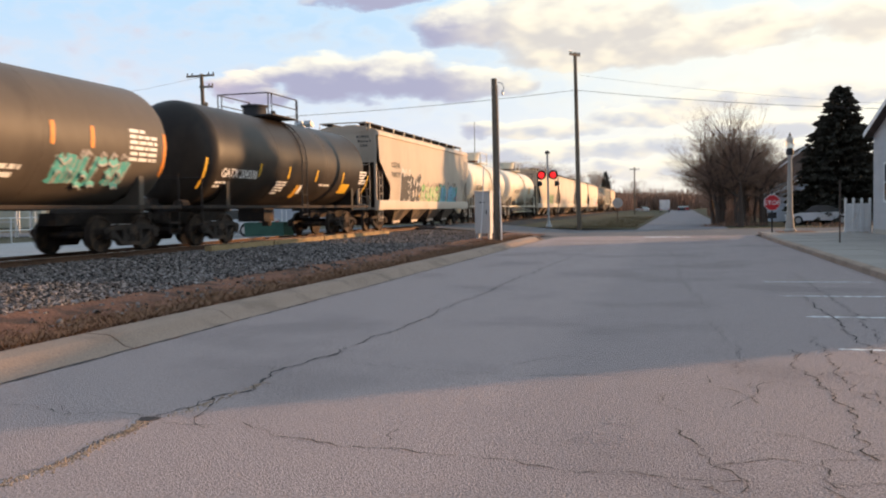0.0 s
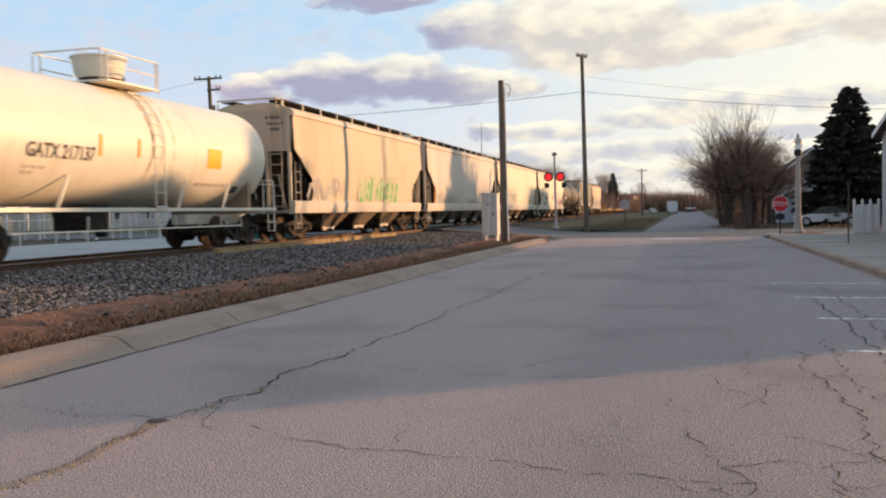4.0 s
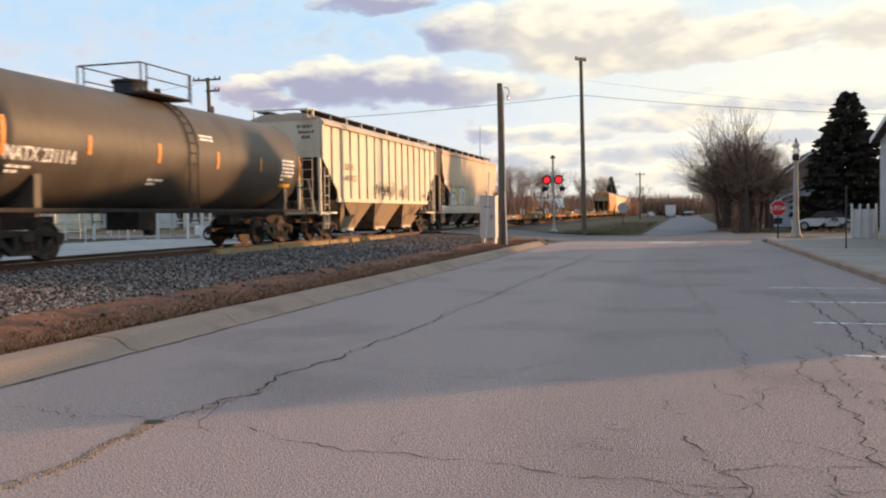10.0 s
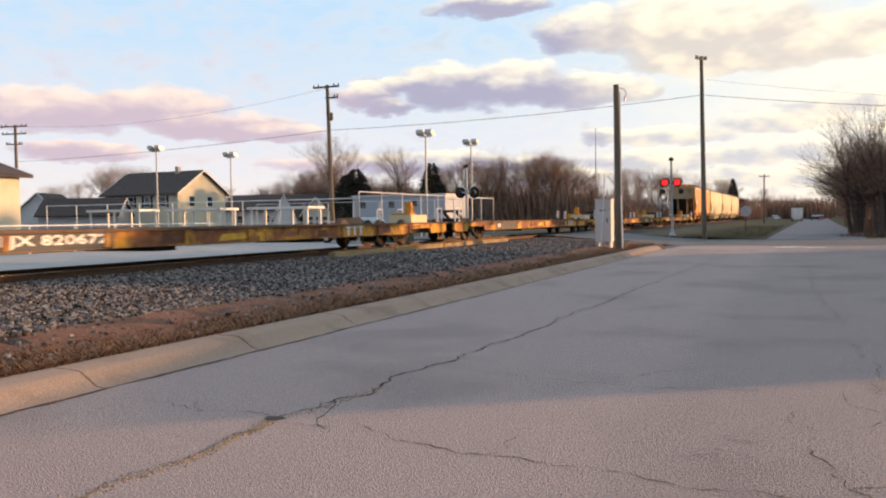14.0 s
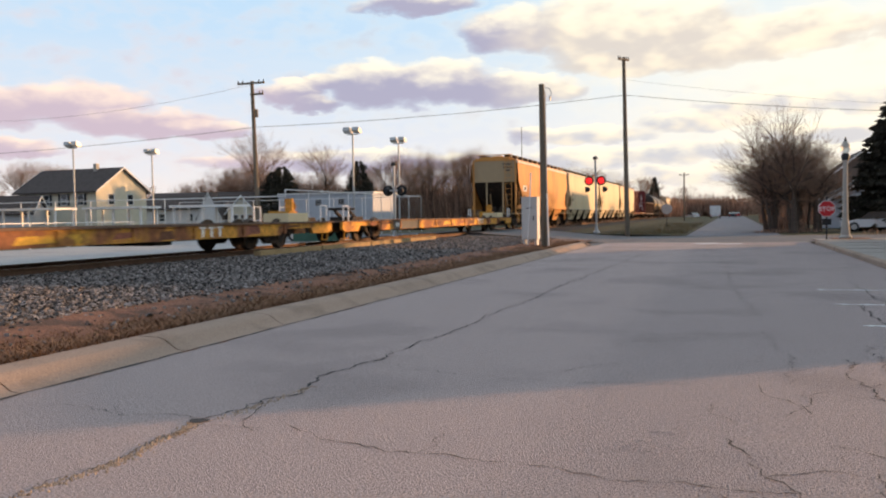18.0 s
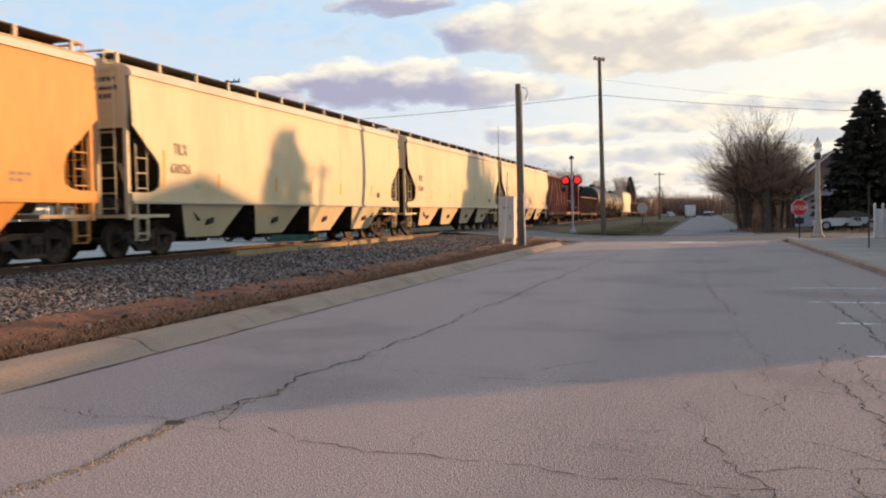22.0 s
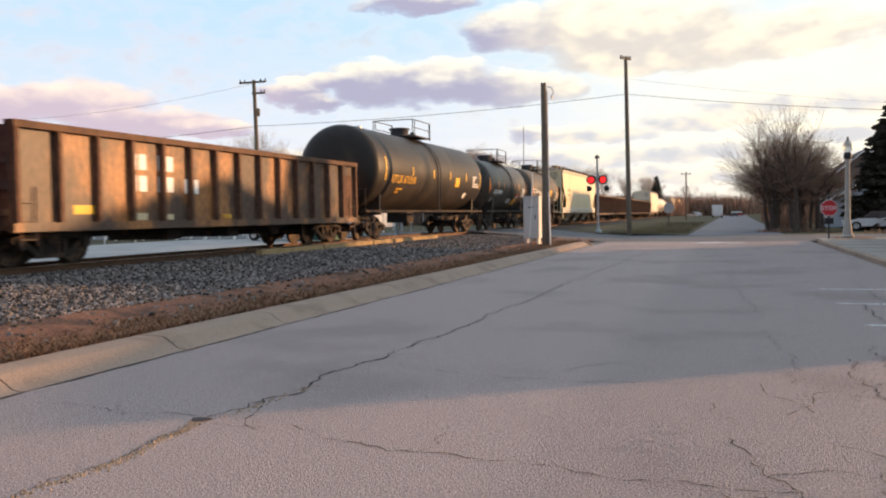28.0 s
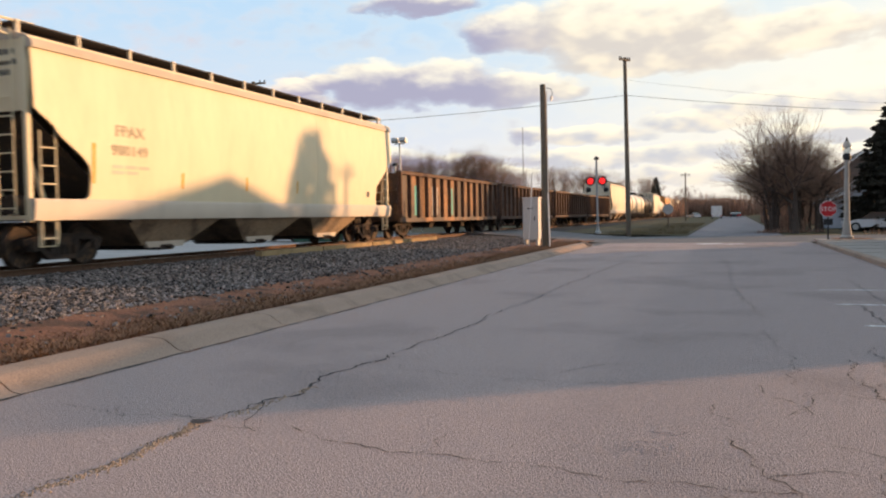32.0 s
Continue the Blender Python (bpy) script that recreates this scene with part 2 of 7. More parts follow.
ALU = mat("signal_mast_paint", (0.40, 0.41, 0.41), 0.5, metal=0.3, var=0.1)
BLACK = mat("black_paint", (0.018, 0.018, 0.02), 0.6, var=0.3)
WIRE = mat("cable", (0.06, 0.055, 0.055), 0.8, var=0.1, bump=0)
WHITE = mat("white_paint", (0.76, 0.75, 0.73), 0.6, var=0.07, scale=1.5, second=(0.66, 0.64, 0.61))
CABINET = mat("cabinet_paint", (0.62, 0.60, 0.57), 0.55, var=0.1, scale=2)
RED_GLASS = mat("red_lens", (1.0, 0.03, 0.03), 0.25, var=0.02, bump=0, emit=1.2)
SIGN_RED = mat("sign_red", (0.55, 0.025, 0.03), 0.45, var=0.05, bump=0)
SIGN_WHITE = mat("sign_white", (0.82, 0.82, 0.80), 0.45, var=0.04, bump=0)
CONC = mat("lamp_post_concrete", (0.40, 0.37, 0.33), 0.85, var=0.12, fine=60)
GLOBE = mat("lamp_globe", (0.85, 0.82, 0.74), 0.3, var=0.04, bump=0)
GLOBE.node_tree.nodes["Principled BSDF"].inputs["Transmission Weight"].default_value = 0.7
SIDING = mat("grey_siding", (0.43, 0.43, 0.44), 0.7, var=0.06, rnd=0.05)
SIDING_W = mat("white_siding", (0.68, 0.67, 0.65), 0.7, var=0.06)
CREAM = mat("cream_siding", (0.66, 0.60, 0.46), 0.7, var=0.06)
ROOF = mat("dark_shingles", (0.075, 0.056, 0.05), 0.95, var=0.25, fine=25, bump=0.5)
GLASS = mat("dark_window_glass", (0.04, 0.045, 0.05), 0.08, var=0.05, bump=0, spec=0.8)
BARK = mat("winter_bark", (0.085, 0.06, 0.047), 0.95, var=0.3, scale=4, fine=40, bump=0.5)
TWIG = mat("winter_twigs", (0.27, 0.17, 0.122), 0.95, var=0.2, bump=0, island=0.3)
NEEDLE = mat("spruce_needles", (0.048, 0.043, 0.030), 0.8, var=0.3, bump=0, island=0.5)
BRUSH = mat("far_brush", (0.30, 0.18, 0.125), 1.0, var=0.3, bump=0, island=0.4)
CARWHITE = mat("white_car_paint", (0.72, 0.72, 0.73), 0.25, var=0.03, bump=0, spec=0.6)
CARRED = mat("red_car_paint", (0.35, 0.03, 0.03), 0.25, var=0.03, bump=0)
CARDARK = mat("dark_car_paint", (0.03, 0.032, 0.04), 0.25, var=0.03, bump=0)
RUBBER = mat("rubber", (0.02, 0.02, 0.02), 0.9, var=0.2)
GREENBOX = mat("green_paint", (0.03, 0.10, 0.07), 0.6, var=0.15)


# ---- mesh helpers ----
class Shape:
    """Vertices and faces of one mesh."""

    def __init__(self):
        self.v, self.f = [], []

    def add(self, verts, faces):
        n = len(self.v)
        self.v += [tuple(p) for p in verts]
        self.f += [tuple(n + i for i in face) for face in faces]
        return self

    def box(self, x0, x1, y0, y1, z0, z1):
        return self.add([(x, y, z) for z in (z0, z1) for y in (y0, y1) for x in (x0, x1)],
                        [(0, 2, 3, 1), (4, 5, 7, 6), (0, 1, 5, 4), (2, 6, 7, 3), (0, 4, 6, 2), (1, 3, 7, 5)])

    def tube(self, a, b, r, r2=None, n=8, caps=True):
        a, b = Vector(a), Vector(b)
        q = (b - a).to_track_quat("Z", "Y")
        ring = [q @ Vector((math.cos(6.28319 * i / n), math.sin(6.28319 * i / n), 0)) for i in range(n)]
        r2 = r if r2 is None else r2
        faces = [(i, (i + 1) % n, n + (i + 1) % n, n + i) for i in range(n)]
        if caps:
            faces += [tuple(range(n - 1, -1, -1)), tuple(range(n, 2 * n))]
        return self.add([a + p * r for p in ring] + [b + p * r2 for p in ring], faces)

    def line(self, pts, r, n=5):
        """One bent tube through the points."""
        pts = [Vector(p) for p in pts]
        verts, faces = [], []
        up = None
        for i, p in enumerate(pts):
            d = (pts[min(i + 1, len(pts) - 1)] - pts[max(i - 1, 0)]).normalized()
            if up is None:
                up = d.orthogonal().normalized()
            up = (up - d * up.dot(d)).normalized() if (up - d * up.dot(d)).length > 1e-4 else d.orthogonal().normalized()
            side = d.cross(up)
            verts += [p + (up * math.cos(6.28319 * k / n) + side * math.sin(6.28319 * k / n)) * r for k in range(n)]
        for i in range(len(pts) - 1):
            faces += [(i * n + k, i * n + (k + 1) % n, (i + 1) * n + (k + 1) % n, (i + 1) * n + k) for k in range(n)]
        faces += [tuple(range(n - 1, -1, -1)), tuple(range((len(pts) - 1) * n, len(pts) * n))]
        return self.add(verts, faces)

    def beam(self, a, b, w, h):
        a, b = Vector(a), Vector(b)
        d = (b - a).normalized()
        side = d.cross(Vector((0, 0, 1)))
        side = Vector((1, 0, 0)) if side.length < 1e-3 else side.normalized()
        up = side.cross(d)
        c = [side * (sx * w / 2) + up * (sy * h / 2) for sx, sy in ((-1, -1), (1, -1), (1, 1), (-1, 1))]
        return self.add([a + p for p in c] + [b + p for p in c],
                        [(0, 1, 5, 4), (1, 2, 6, 5), (2, 3, 7, 6), (3, 0, 4, 7), (3, 2, 1, 0), (4, 5, 6, 7)])

    def prism(self, poly, lo, hi, axis="x"):
        """A polygon in the other two axes (in the order xyz), drawn out from lo to hi along axis."""
        def at(p, h):
            return {"x": (h, p[0], p[1]), "y": (p[0], h, p[1]), "z": (p[0], p[1], h)}[axis]
        n = len(poly)
        faces = [(i, (i + 1) % n, n + (i + 1) % n, n + i) for i in range(n)] + [tuple(range(n - 1, -1, -1)), tuple(range(n, 2 * n))]
        return self.add([at(p, lo) for p in poly] + [at(p, hi) for p in poly], faces)

    def lathe(self, profile, axis="y", centre=(0, 0, 0), n=24):
        """A profile of (along, radius) turned round an axis."""
        verts, faces = [], []
        for along, r in profile:
            for i in range(n):
                c, s = math.cos(6.28319 * i / n) * r, math.sin(6.28319 * i / n) * r
                p = {"x": (along, c, s), "y": (c, along, s), "z": (c, s, along)}[axis]
                verts.append((p[0] + centre[0], p[1] + centre[1], p[2] + centre[2]))
        for k in range(len(profile) - 1):
            for i in range(n):
                j = (i + 1) % n
                faces.append((k * n + i, k * n + j, (k + 1) * n + j, (k + 1) * n + i))
        faces.append(tuple(range(n - 1, -1, -1)))
        faces.append(tuple(range((len(profile) - 1) * n, len(profile) * n)))
        return self.add(verts, faces)

    def grid(self, rows):
        """Rows of points joined into a sheet."""
        w = len(rows[0])
        return self.add([p for row in rows for p in row],
                        [(r * w + i, r * w + i + 1, (r + 1) * w + i + 1, (r + 1) * w + i) for r in range(len(rows) - 1) for i in range(w - 1)])

    def mesh(self, name, material, smooth=True):
        me = bpy.data.meshes.new(name)
        me.from_pydata(self.v, [], self.f)
        me.materials.append(material)
        if smooth:
            me.polygons.foreach_set("use_smooth", [True] * len(me.polygons))
            me.set_sharp_from_angle(angle=radians(38))
        me.update()
        return me


def fixed(shape):
    """Faces turned outwards, for closed shapes made of loose pieces."""
    bm = bmesh.new()
    me = bpy.data.meshes.new("tmp")
    me.from_pydata(shape.v, [], shape.f)
    bm.from_mesh(me)
    bmesh.ops.recalc_face_normals(bm, faces=bm.faces)
    bm.to_mesh(me)
    shape.v = [tuple(v.co) for v in me.vertices]
    shape.f = [tuple(p.vertices) for p in me.polygons]
    bm.free()
    bpy.data.meshes.remove(me)
    return shape


def part(name, shape, material, parent, label="", m=None, smooth=True):
    me = shape if isinstance(shape, bpy.types.Mesh) else fixed(shape).mesh(name, material, smooth)
    ob = new(name, me)
    ob.parent = parent
    if m is not None:
        ob.matrix_basis = m
    return tagged(ob, label) if label else ob


def thing(name, label, category, m=None, group="", kind=""):
    ob = new(name)
    ob.empty_display_size = 0.2
    if m is not None:
        ob.matrix_basis = m
    return tagged(ob, label, category, group, kind)


def setting(name, shape, material, label, category, smooth=False):
    return tagged(new(name, shape.mesh(name, material, smooth)), label, category, kind="structure")


def lettering(text, size, material, parent, m, name="lettering", label="", bold=0.0):
    cu = bpy.data.curves.new("letters", "FONT")
    cu.body, cu.size, cu.extrude, cu.resolution_u = text, size, 0.002, 2
    cu.offset = bold * size
    tmp = bpy.data.objects.new("letters", cu)
    scene.collection.objects.link(tmp)
    deps = bpy.context.evaluated_depsgraph_get()
    me = bpy.data.meshes.new_from_object(tmp.evaluated_get(deps))
    bpy.data.objects.remove(tmp)
    bpy.data.curves.remove(cu)
    me.materials.clear()
    me.materials.append(material)
    ob = new(name, me)
    ob.parent, ob.matrix_basis = parent, m
    return tagged(ob, label) if label else ob


# ---- ground, roads, track bed ----
TRACK_X, RAIL_Z = -14.25, 0.585
ground = Shape()
ground.add([(-2500, -600, -0.06), (2500, -600, -0.06), (2500, 4500, -0.06), (-2500, 4500, -0.06)], [(0, 1, 2, 3)])
setting("ground", ground, GRASS, "dull winter grass ground reaching to the horizon", "ground")


def sheet(x0, x1, y0, y1, z, nx=1, ny=1, wave=0.0):
    s = Shape()
    s.grid([[(x0 + (x1 - x0) * i / nx, y0 + (y1 - y0) * j / ny, z + wave * noise.noise((x0 + (x1 - x0) * i / nx, (y0 + (y1 - y0) * j / ny) * 0.7, 3.3))) for i in range(nx + 1)] for j in range(ny + 1)])
    return s


KERB_L, KERB_R = -5.9, 3.95
road = setting("road", sheet(KERB_L, KERB_R, -30, 45, 0.0, 24, 90, 0.004), ASPHALT, "faded grey asphalt road with many cracks, the far lane older and darker", "road", True)
setting("road_far", Shape().grid([[(-2.2 + 0.008 * (y - 56), y, 0.002), (3.5 + 0.014 * (y - 56), y, 0.002)] for y in (57, 100, 200, 400, 900, 2000)]),
        ASPHALT_FAR, "straight grey road running away between trees", "road")
# the side street climbs to the rails and drops behind them
street = Shape()
prof = [(60, 0.0), (3.9, 0.0), (-5.6, 0.002), (-7.5, 0.12), (-10.5, 0.40), (-12.4, 0.55), (-16.0, 0.56), (-18.5, 0.42), (-24, 0.30), (-90, 0.26)]
street.grid([[(x, 45, z), (x, 57, z)] for x, z in prof])
setting("road_cross_street", street, ASPHALT2, "asphalt side street humping over the railway crossing", "road")
setting("road_apron", sheet(KERB_L - 0.9, KERB_L + 0.2, 41, 45.3, 0.004), ASPHALT2, "asphalt apron at the mouth of the side street", "road")
setting("lot_behind_tracks", sheet(-30, -17.8, -20, 45, 0.30), GRAVEL, "pale gravel and asphalt lane behind the tracks", "road")
setting("field_behind", sheet(-140, -30, -20, 200, 0.27), GRASS, "dull winter lawn behind the tracks", "ground")
setting("field_behind_far", sheet(-30, -17.8, 57, 200, 0.25), GRASS, "dull winter lawn behind the tracks", "ground")
verge_far = Shape().grid([[(-2.25 + 0.008 * (y - 56), y, 0.03), (-4.5, y, 0.10), (-7.5, y, 0.18), (-10.2, y, 0.38)] for y in (57, 62, 80, 120, 250, 500)])
setting("verge_beyond_crossing", verge_far, GRASS, "patchy brown and green grass beside the tracks", "ground", True)

# verge, ballast shoulder and bed as one cross-section, uneven along the line
bank = Shape()
section = [(KERB_L - 0.50, 0.12), (-6.6, 0.14), (-6.9, 0.15), (-7.5, 0.18), (-8.2, 0.235), (-8.8, 0.265)]
bank.grid([[(x + 0.10 * noise.noise((x, y * 0.5, 1)), y, z + 0.05 * noise.noise((x * 2, y * 0.9, 5))) for x, z in section] for y in np.arange(-20, 45.01, 0.5)])
setting("verge", bank, DIRT, "bare brown earth verge with dead grass beside the kerb", "ground", True)
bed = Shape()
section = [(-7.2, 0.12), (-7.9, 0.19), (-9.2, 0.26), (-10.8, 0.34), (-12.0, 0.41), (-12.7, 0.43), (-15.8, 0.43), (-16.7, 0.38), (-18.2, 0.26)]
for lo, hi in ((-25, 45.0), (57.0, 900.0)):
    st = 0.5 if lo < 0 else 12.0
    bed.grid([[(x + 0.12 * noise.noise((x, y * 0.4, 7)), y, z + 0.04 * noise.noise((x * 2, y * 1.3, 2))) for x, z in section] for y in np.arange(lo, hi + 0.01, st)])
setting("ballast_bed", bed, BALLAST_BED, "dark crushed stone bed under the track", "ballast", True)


def rail(x, name):
    s = Shape()
    prof = [(-0.07, -0.17), (0.07, -0.17), (0.07, -0.155), (0.012, -0.14), (0.012, -0.05), (0.036, -0.04), (0.036, 0.0), (-0.036, 0.0), (-0.036, -0.04), (-0.012, -0.05), (-0.012, -0.14), (-0.07, -0.155)]
    s.prism([(x + px, RAIL_Z + pz) for px, pz in prof], -30, 900, "y")
    return setting(name, s, RUST, "rusty steel running rail", "rail")


rail_near, rail_far = rail(TRACK_X + 0.755, "rail_near"), rail(TRACK_X - 0.755, "rail_far")
for r, x in ((rail_near, TRACK_X + 0.755), (rail_far, TRACK_X - 0.755)):
    part("rail_head", Shape().box(x - 0.028, x + 0.028, -30, 900, RAIL_Z, RAIL_Z + 0.003), RAILTOP, r, "polished steel running surface")


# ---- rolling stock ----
# running gear grime, taken darker to stand for shade under the cars as well
GRIME_SHADE = mat("grime_and_underside_shade", (0.036, 0.027, 0.022), 0.9, var=0.4, scale=3, fine=30, bump=0.4, second=(0.075, 0.045, 0.029), cover=0.45)
WHEEL = mat("wheel_steel", (0.05, 0.035, 0.027), 0.7, metal=0.3, var=0.35, scale=5, second=(0.12, 0.075, 0.045))
BAYTAN = mat("stained_outlet_bay", (0.34, 0.24, 0.155), 0.85, var=0.25, scale=1.0, fine=12, bump=0.1, second=(0.17, 0.115, 0.075), cover=0.5)
# dusty brown, darkened to include the shade below the side sill
BAYGRIME_SHADE = mat("dusty_shaded_outlet_bay", (0.16, 0.115, 0.08), 0.85, var=0.3, scale=1.2, fine=14, bump=0.2, second=(0.045, 0.033, 0.026), cover=0.6)
DARKSTEEL = mat("roofwalk_steel", (0.05, 0.048, 0.05), 0.8, var=0.25)
YELLOW = mat("yellow_tape", (0.80, 0.46, 0.03), 0.5, var=0.1, bump=0)
ORANGE_TAPE = mat("orange_tape", (0.85, 0.30, 0.04), 0.5, var=0.1, bump=0)
STENCIL_W = mat("white_stencil", (0.86, 0.84, 0.80), 0.6, var=0.08, bump=0)
STENCIL_K = mat("dark_stencil", (0.09, 0.085, 0.08), 0.7, var=0.15, bump=0)
STENCIL_F = mat("faded_stencil", (0.30, 0.22, 0.16), 0.7, var=0.2, bump=0)
STENCIL_G = mat("pale_worn_stencil", (0.42, 0.35, 0.25), 0.7, var=0.2, bump=0)
STENCIL_Y = mat("yellow_stencil", (0.70, 0.36, 0.03), 0.6, var=0.1, bump=0)
SPRAY = {n: mat("spray_" + n, c, 0.6, var=0.15, scale=4, bump=0) for n, c in dict(
    teal=(0.09, 0.40, 0.36), black=(0.03, 0.03, 0.035), white=(0.72, 0.70, 0.68), pink=(0.70, 0.16, 0.22), green=(0.16, 0.42, 0.14),
    lime=(0.45, 0.50, 0.30), blue=(0.20, 0.42, 0.55), orange=(0.66, 0.20, 0.03), yellow=(0.72, 0.55, 0.12), silver=(0.42, 0.39, 0.36), red=(0.55, 0.08, 0.07)).items()}


def paint(name, color, second, cover=0.42, var=0.07):
    return mat(name, color, 0.6, var=var * 0.45, scale=0.45, fine=3.5, bump=0.01, second=second, cover=cover, streak=2.2)


CREAM_P = paint("cream_hopper_paint", (0.66, 0.545, 0.345), (0.60, 0.48, 0.30))
EAVE_P = paint("chalky_eave_paint", (0.66, 0.53, 0.42), (0.56, 0.44, 0.34))
SILL_P = paint("dusty_sill_paint", (0.55, 0.47, 0.38), (0.45, 0.38, 0.30))
GREY_P = paint("pale_grey_hopper_paint", (0.50, 0.41, 0.32), (0.44, 0.36, 0.28))
PALE_P = paint("greyish_white_hopper_paint", (0.62, 0.54, 0.45), (0.55, 0.47, 0.39))
WHITE_P = paint("white_hopper_paint", (0.74, 0.65, 0.49), (0.69, 0.595, 0.445))
TAN_P = paint("pinkish_tan_hopper_paint", (0.62, 0.47, 0.32), (0.55, 0.40, 0.27))
ORANGE_P = paint("orange_hopper_paint", (0.63, 0.29, 0.075), (0.54, 0.22, 0.06), 0.5, 0.12)
BUFF_P = paint("buff_hopper_end", (0.40, 0.29, 0.17), (0.30, 0.20, 0.11))
TANKBLACK = mat("black_tank_paint", (0.026, 0.020, 0.016), 0.46, var=0.08, scale=0.6, fine=4, bump=0.01, second=(0.048, 0.036, 0.027), cover=0.5, streak=1.6, spec=0.25)
TANKGREY = mat("dusty_grey_tank_paint", (0.105, 0.086, 0.068), 0.5, var=0.06, scale=0.6, fine=4, bump=0.01, second=(0.08, 0.065, 0.052), cover=0.45, streak=1.6, spec=0.25)
TANKWHITE = mat("white_tank_paint", (0.77, 0.70, 0.57), 0.45, var=0.03, scale=0.6, fine=4, bump=0.01, second=(0.70, 0.61, 0.48), cover=0.35, streak=1.6)
MAROON = mat("maroon_centerbeam_paint", (0.165, 0.028, 0.027), 0.55, var=0.2, scale=2, fine=12, bump=0.1, second=(0.14, 0.03, 0.025), cover=0.5)
WORNRED = mat("worn_sill_paint", (0.30, 0.10, 0.06), 0.7, var=0.3, scale=1.2, fine=12, bump=0.2, second=(0.16, 0.05, 0.035), cover=0.5)
GONRUST = mat("rusted_gondola_paint", (0.075, 0.045, 0.034), 0.5, var=0.35, scale=0.6, fine=9, bump=0.15, second=(0.34, 0.145, 0.05), cover=0.5, streak=1.6)
GONPOST = mat("rusted_gondola_post", (0.12, 0.058, 0.034), 0.85, var=0.4, scale=1.4, fine=14, bump=0.3, second=(0.075, 0.036, 0.024), cover=0.4, streak=2)
GONDARK = mat("dark_brown_gondola_paint", (0.075, 0.042, 0.032), 0.8, var=0.4, scale=1.3, fine=14, bump=0.3, second=(0.15, 0.075, 0.04), cover=0.4, streak=2)
FLATY = mat("worn_yellow_flatcar_paint", (0.62, 0.285, 0.04), 0.75, var=0.35, scale=0.75, fine=7, bump=0.15, second=(0.24, 0.09, 0.038), cover=0.6)
OCHRE = mat("ochre_repaint", (0.66, 0.36, 0.045), 0.7, var=0.25, scale=2.5, fine=12, bump=0.1, second=(0.34, 0.14, 0.04), cover=0.55)
FLATBROWN = mat("primer_patch", (0.15, 0.062, 0.035), 0.8, var=0.3, scale=2.5, fine=12, bump=0.1)
STAIN = mat("tan_stain", (0.66, 0.50, 0.30), 0.55, var=0.12, scale=3, fine=12, bump=0.0, second=(0.70, 0.58, 0.40), cover=0.5)
FLATDECK = mat("flatcar_deck", (0.16, 0.10, 0.07), 0.9, var=0.3)

# running gear, one mesh of each
_w = Shape()
for sx in (-1, 1):
    _w.lathe([(sx * 0.68, 0.49), (sx * 0.715, 0.485), (sx * 0.72, 0.457), (sx * 0.80, 0.452), (sx * 0.81, 0.42), (sx * 0.765, 0.39), (sx * 0.755, 0.16), (sx * 0.83, 0.13), (sx * 0.84, 0.02)], "x", n=28)
    for k in range(3):
        a = 2.0944 * k
        _w.box(sx * 0.90 - 0.03, sx * 0.90 + 0.03, math.cos(a) * 0.07 - 0.018, math.cos(a) * 0.07 + 0.018, math.sin(a) * 0.07 - 0.018, math.sin(a) * 0.07 + 0.018)
_w.tube((-1.08, 0, 0), (1.08, 0, 0), 0.085, n=12)
WHEELSET = fixed(_w).mesh("wheelset", WHEEL)
_t = Shape()
for sx in (-1, 1):
    x0, x1 = sorted((sx * 0.94, sx * 1.08))
    _t.prism([(-1.12, 0.47), (-1.12, 0.60), (-0.60, 0.70), (0.60, 0.70), (1.12, 0.60), (1.12, 0.47), (0.80, 0.55), (0.42, 0.58), (-0.42, 0.58), (-0.80, 0.55)], x0, x1)
    _t.prism([(-0.86, 0.50), (-0.74, 0.54), (-0.36, 0.26), (0.36, 0.26), (0.74, 0.54), (0.86, 0.50), (0.46, 0.17), (-0.46, 0.17)], x0, x1)
    for y in (-0.33, 0.33):
        _t.box(x0, x1, y - 0.07, y + 0.07, 0.24, 0.60)
    for y in (-0.16, 0.0, 0.16):
        _t.tube((sx * 1.0, y, 0.25), (sx * 1.0, y, 0.48), 0.065, n=8)
    for y in (-0.889, 0.889):
        _t.box(x0 - 0.02, x1 + 0.02, y - 0.13, y + 0.13, 0.36, 0.58)
        _t.tube((sx * 1.05, y, 0.457), (sx * 1.14, y, 0.457), 0.11, n=12)
_t.box(-1.1, 1.1, -0.19, 0.19, 0.46, 0.64)
for y in (-0.36, 0.36):
    _t.box(-0.80, 0.80, y - 0.05, y + 0.05, 0.34, 0.44)
TRUCK = fixed(_t).mesh("truck", GRIME_SHADE)
_c = Shape().box(-0.10, 0.10, -0.25, 0.55, 0.78, 0.95).box(-0.16, 0.16, -0.42, -0.18, 0.72, 1.0).box(0.10, 0.17, -0.50, -0.3, 0.75, 0.98)
_c.line([(-0.35, -0.05, 0.72), (-0.3, -0.25, 0.5), (-0.2, -0.5, 0.42)], 0.025)
COUPLER = fixed(_c).mesh("coupler", GRIME_SHADE)
AXLES = []


def bogies(car, L, overhang):
    for s in (-1, 1):
        tr = part("truck", TRUCK, GRIME_SHADE, car, "rusty brown cast side-frame truck", pose(0, s * (L / 2 - overhang), 0))
        for y in (-0.889, 0.889):
            AXLES.append((part("wheelset", WHEELSET, WHEEL, tr, "", pose(0, y, 0.457)), y))
        part("coupler", COUPLER, GRIME_SHADE, car, "", pose(0, s * (L / 2 - 0.30), 0, 0, 0, 0 if s < 0 else 180))


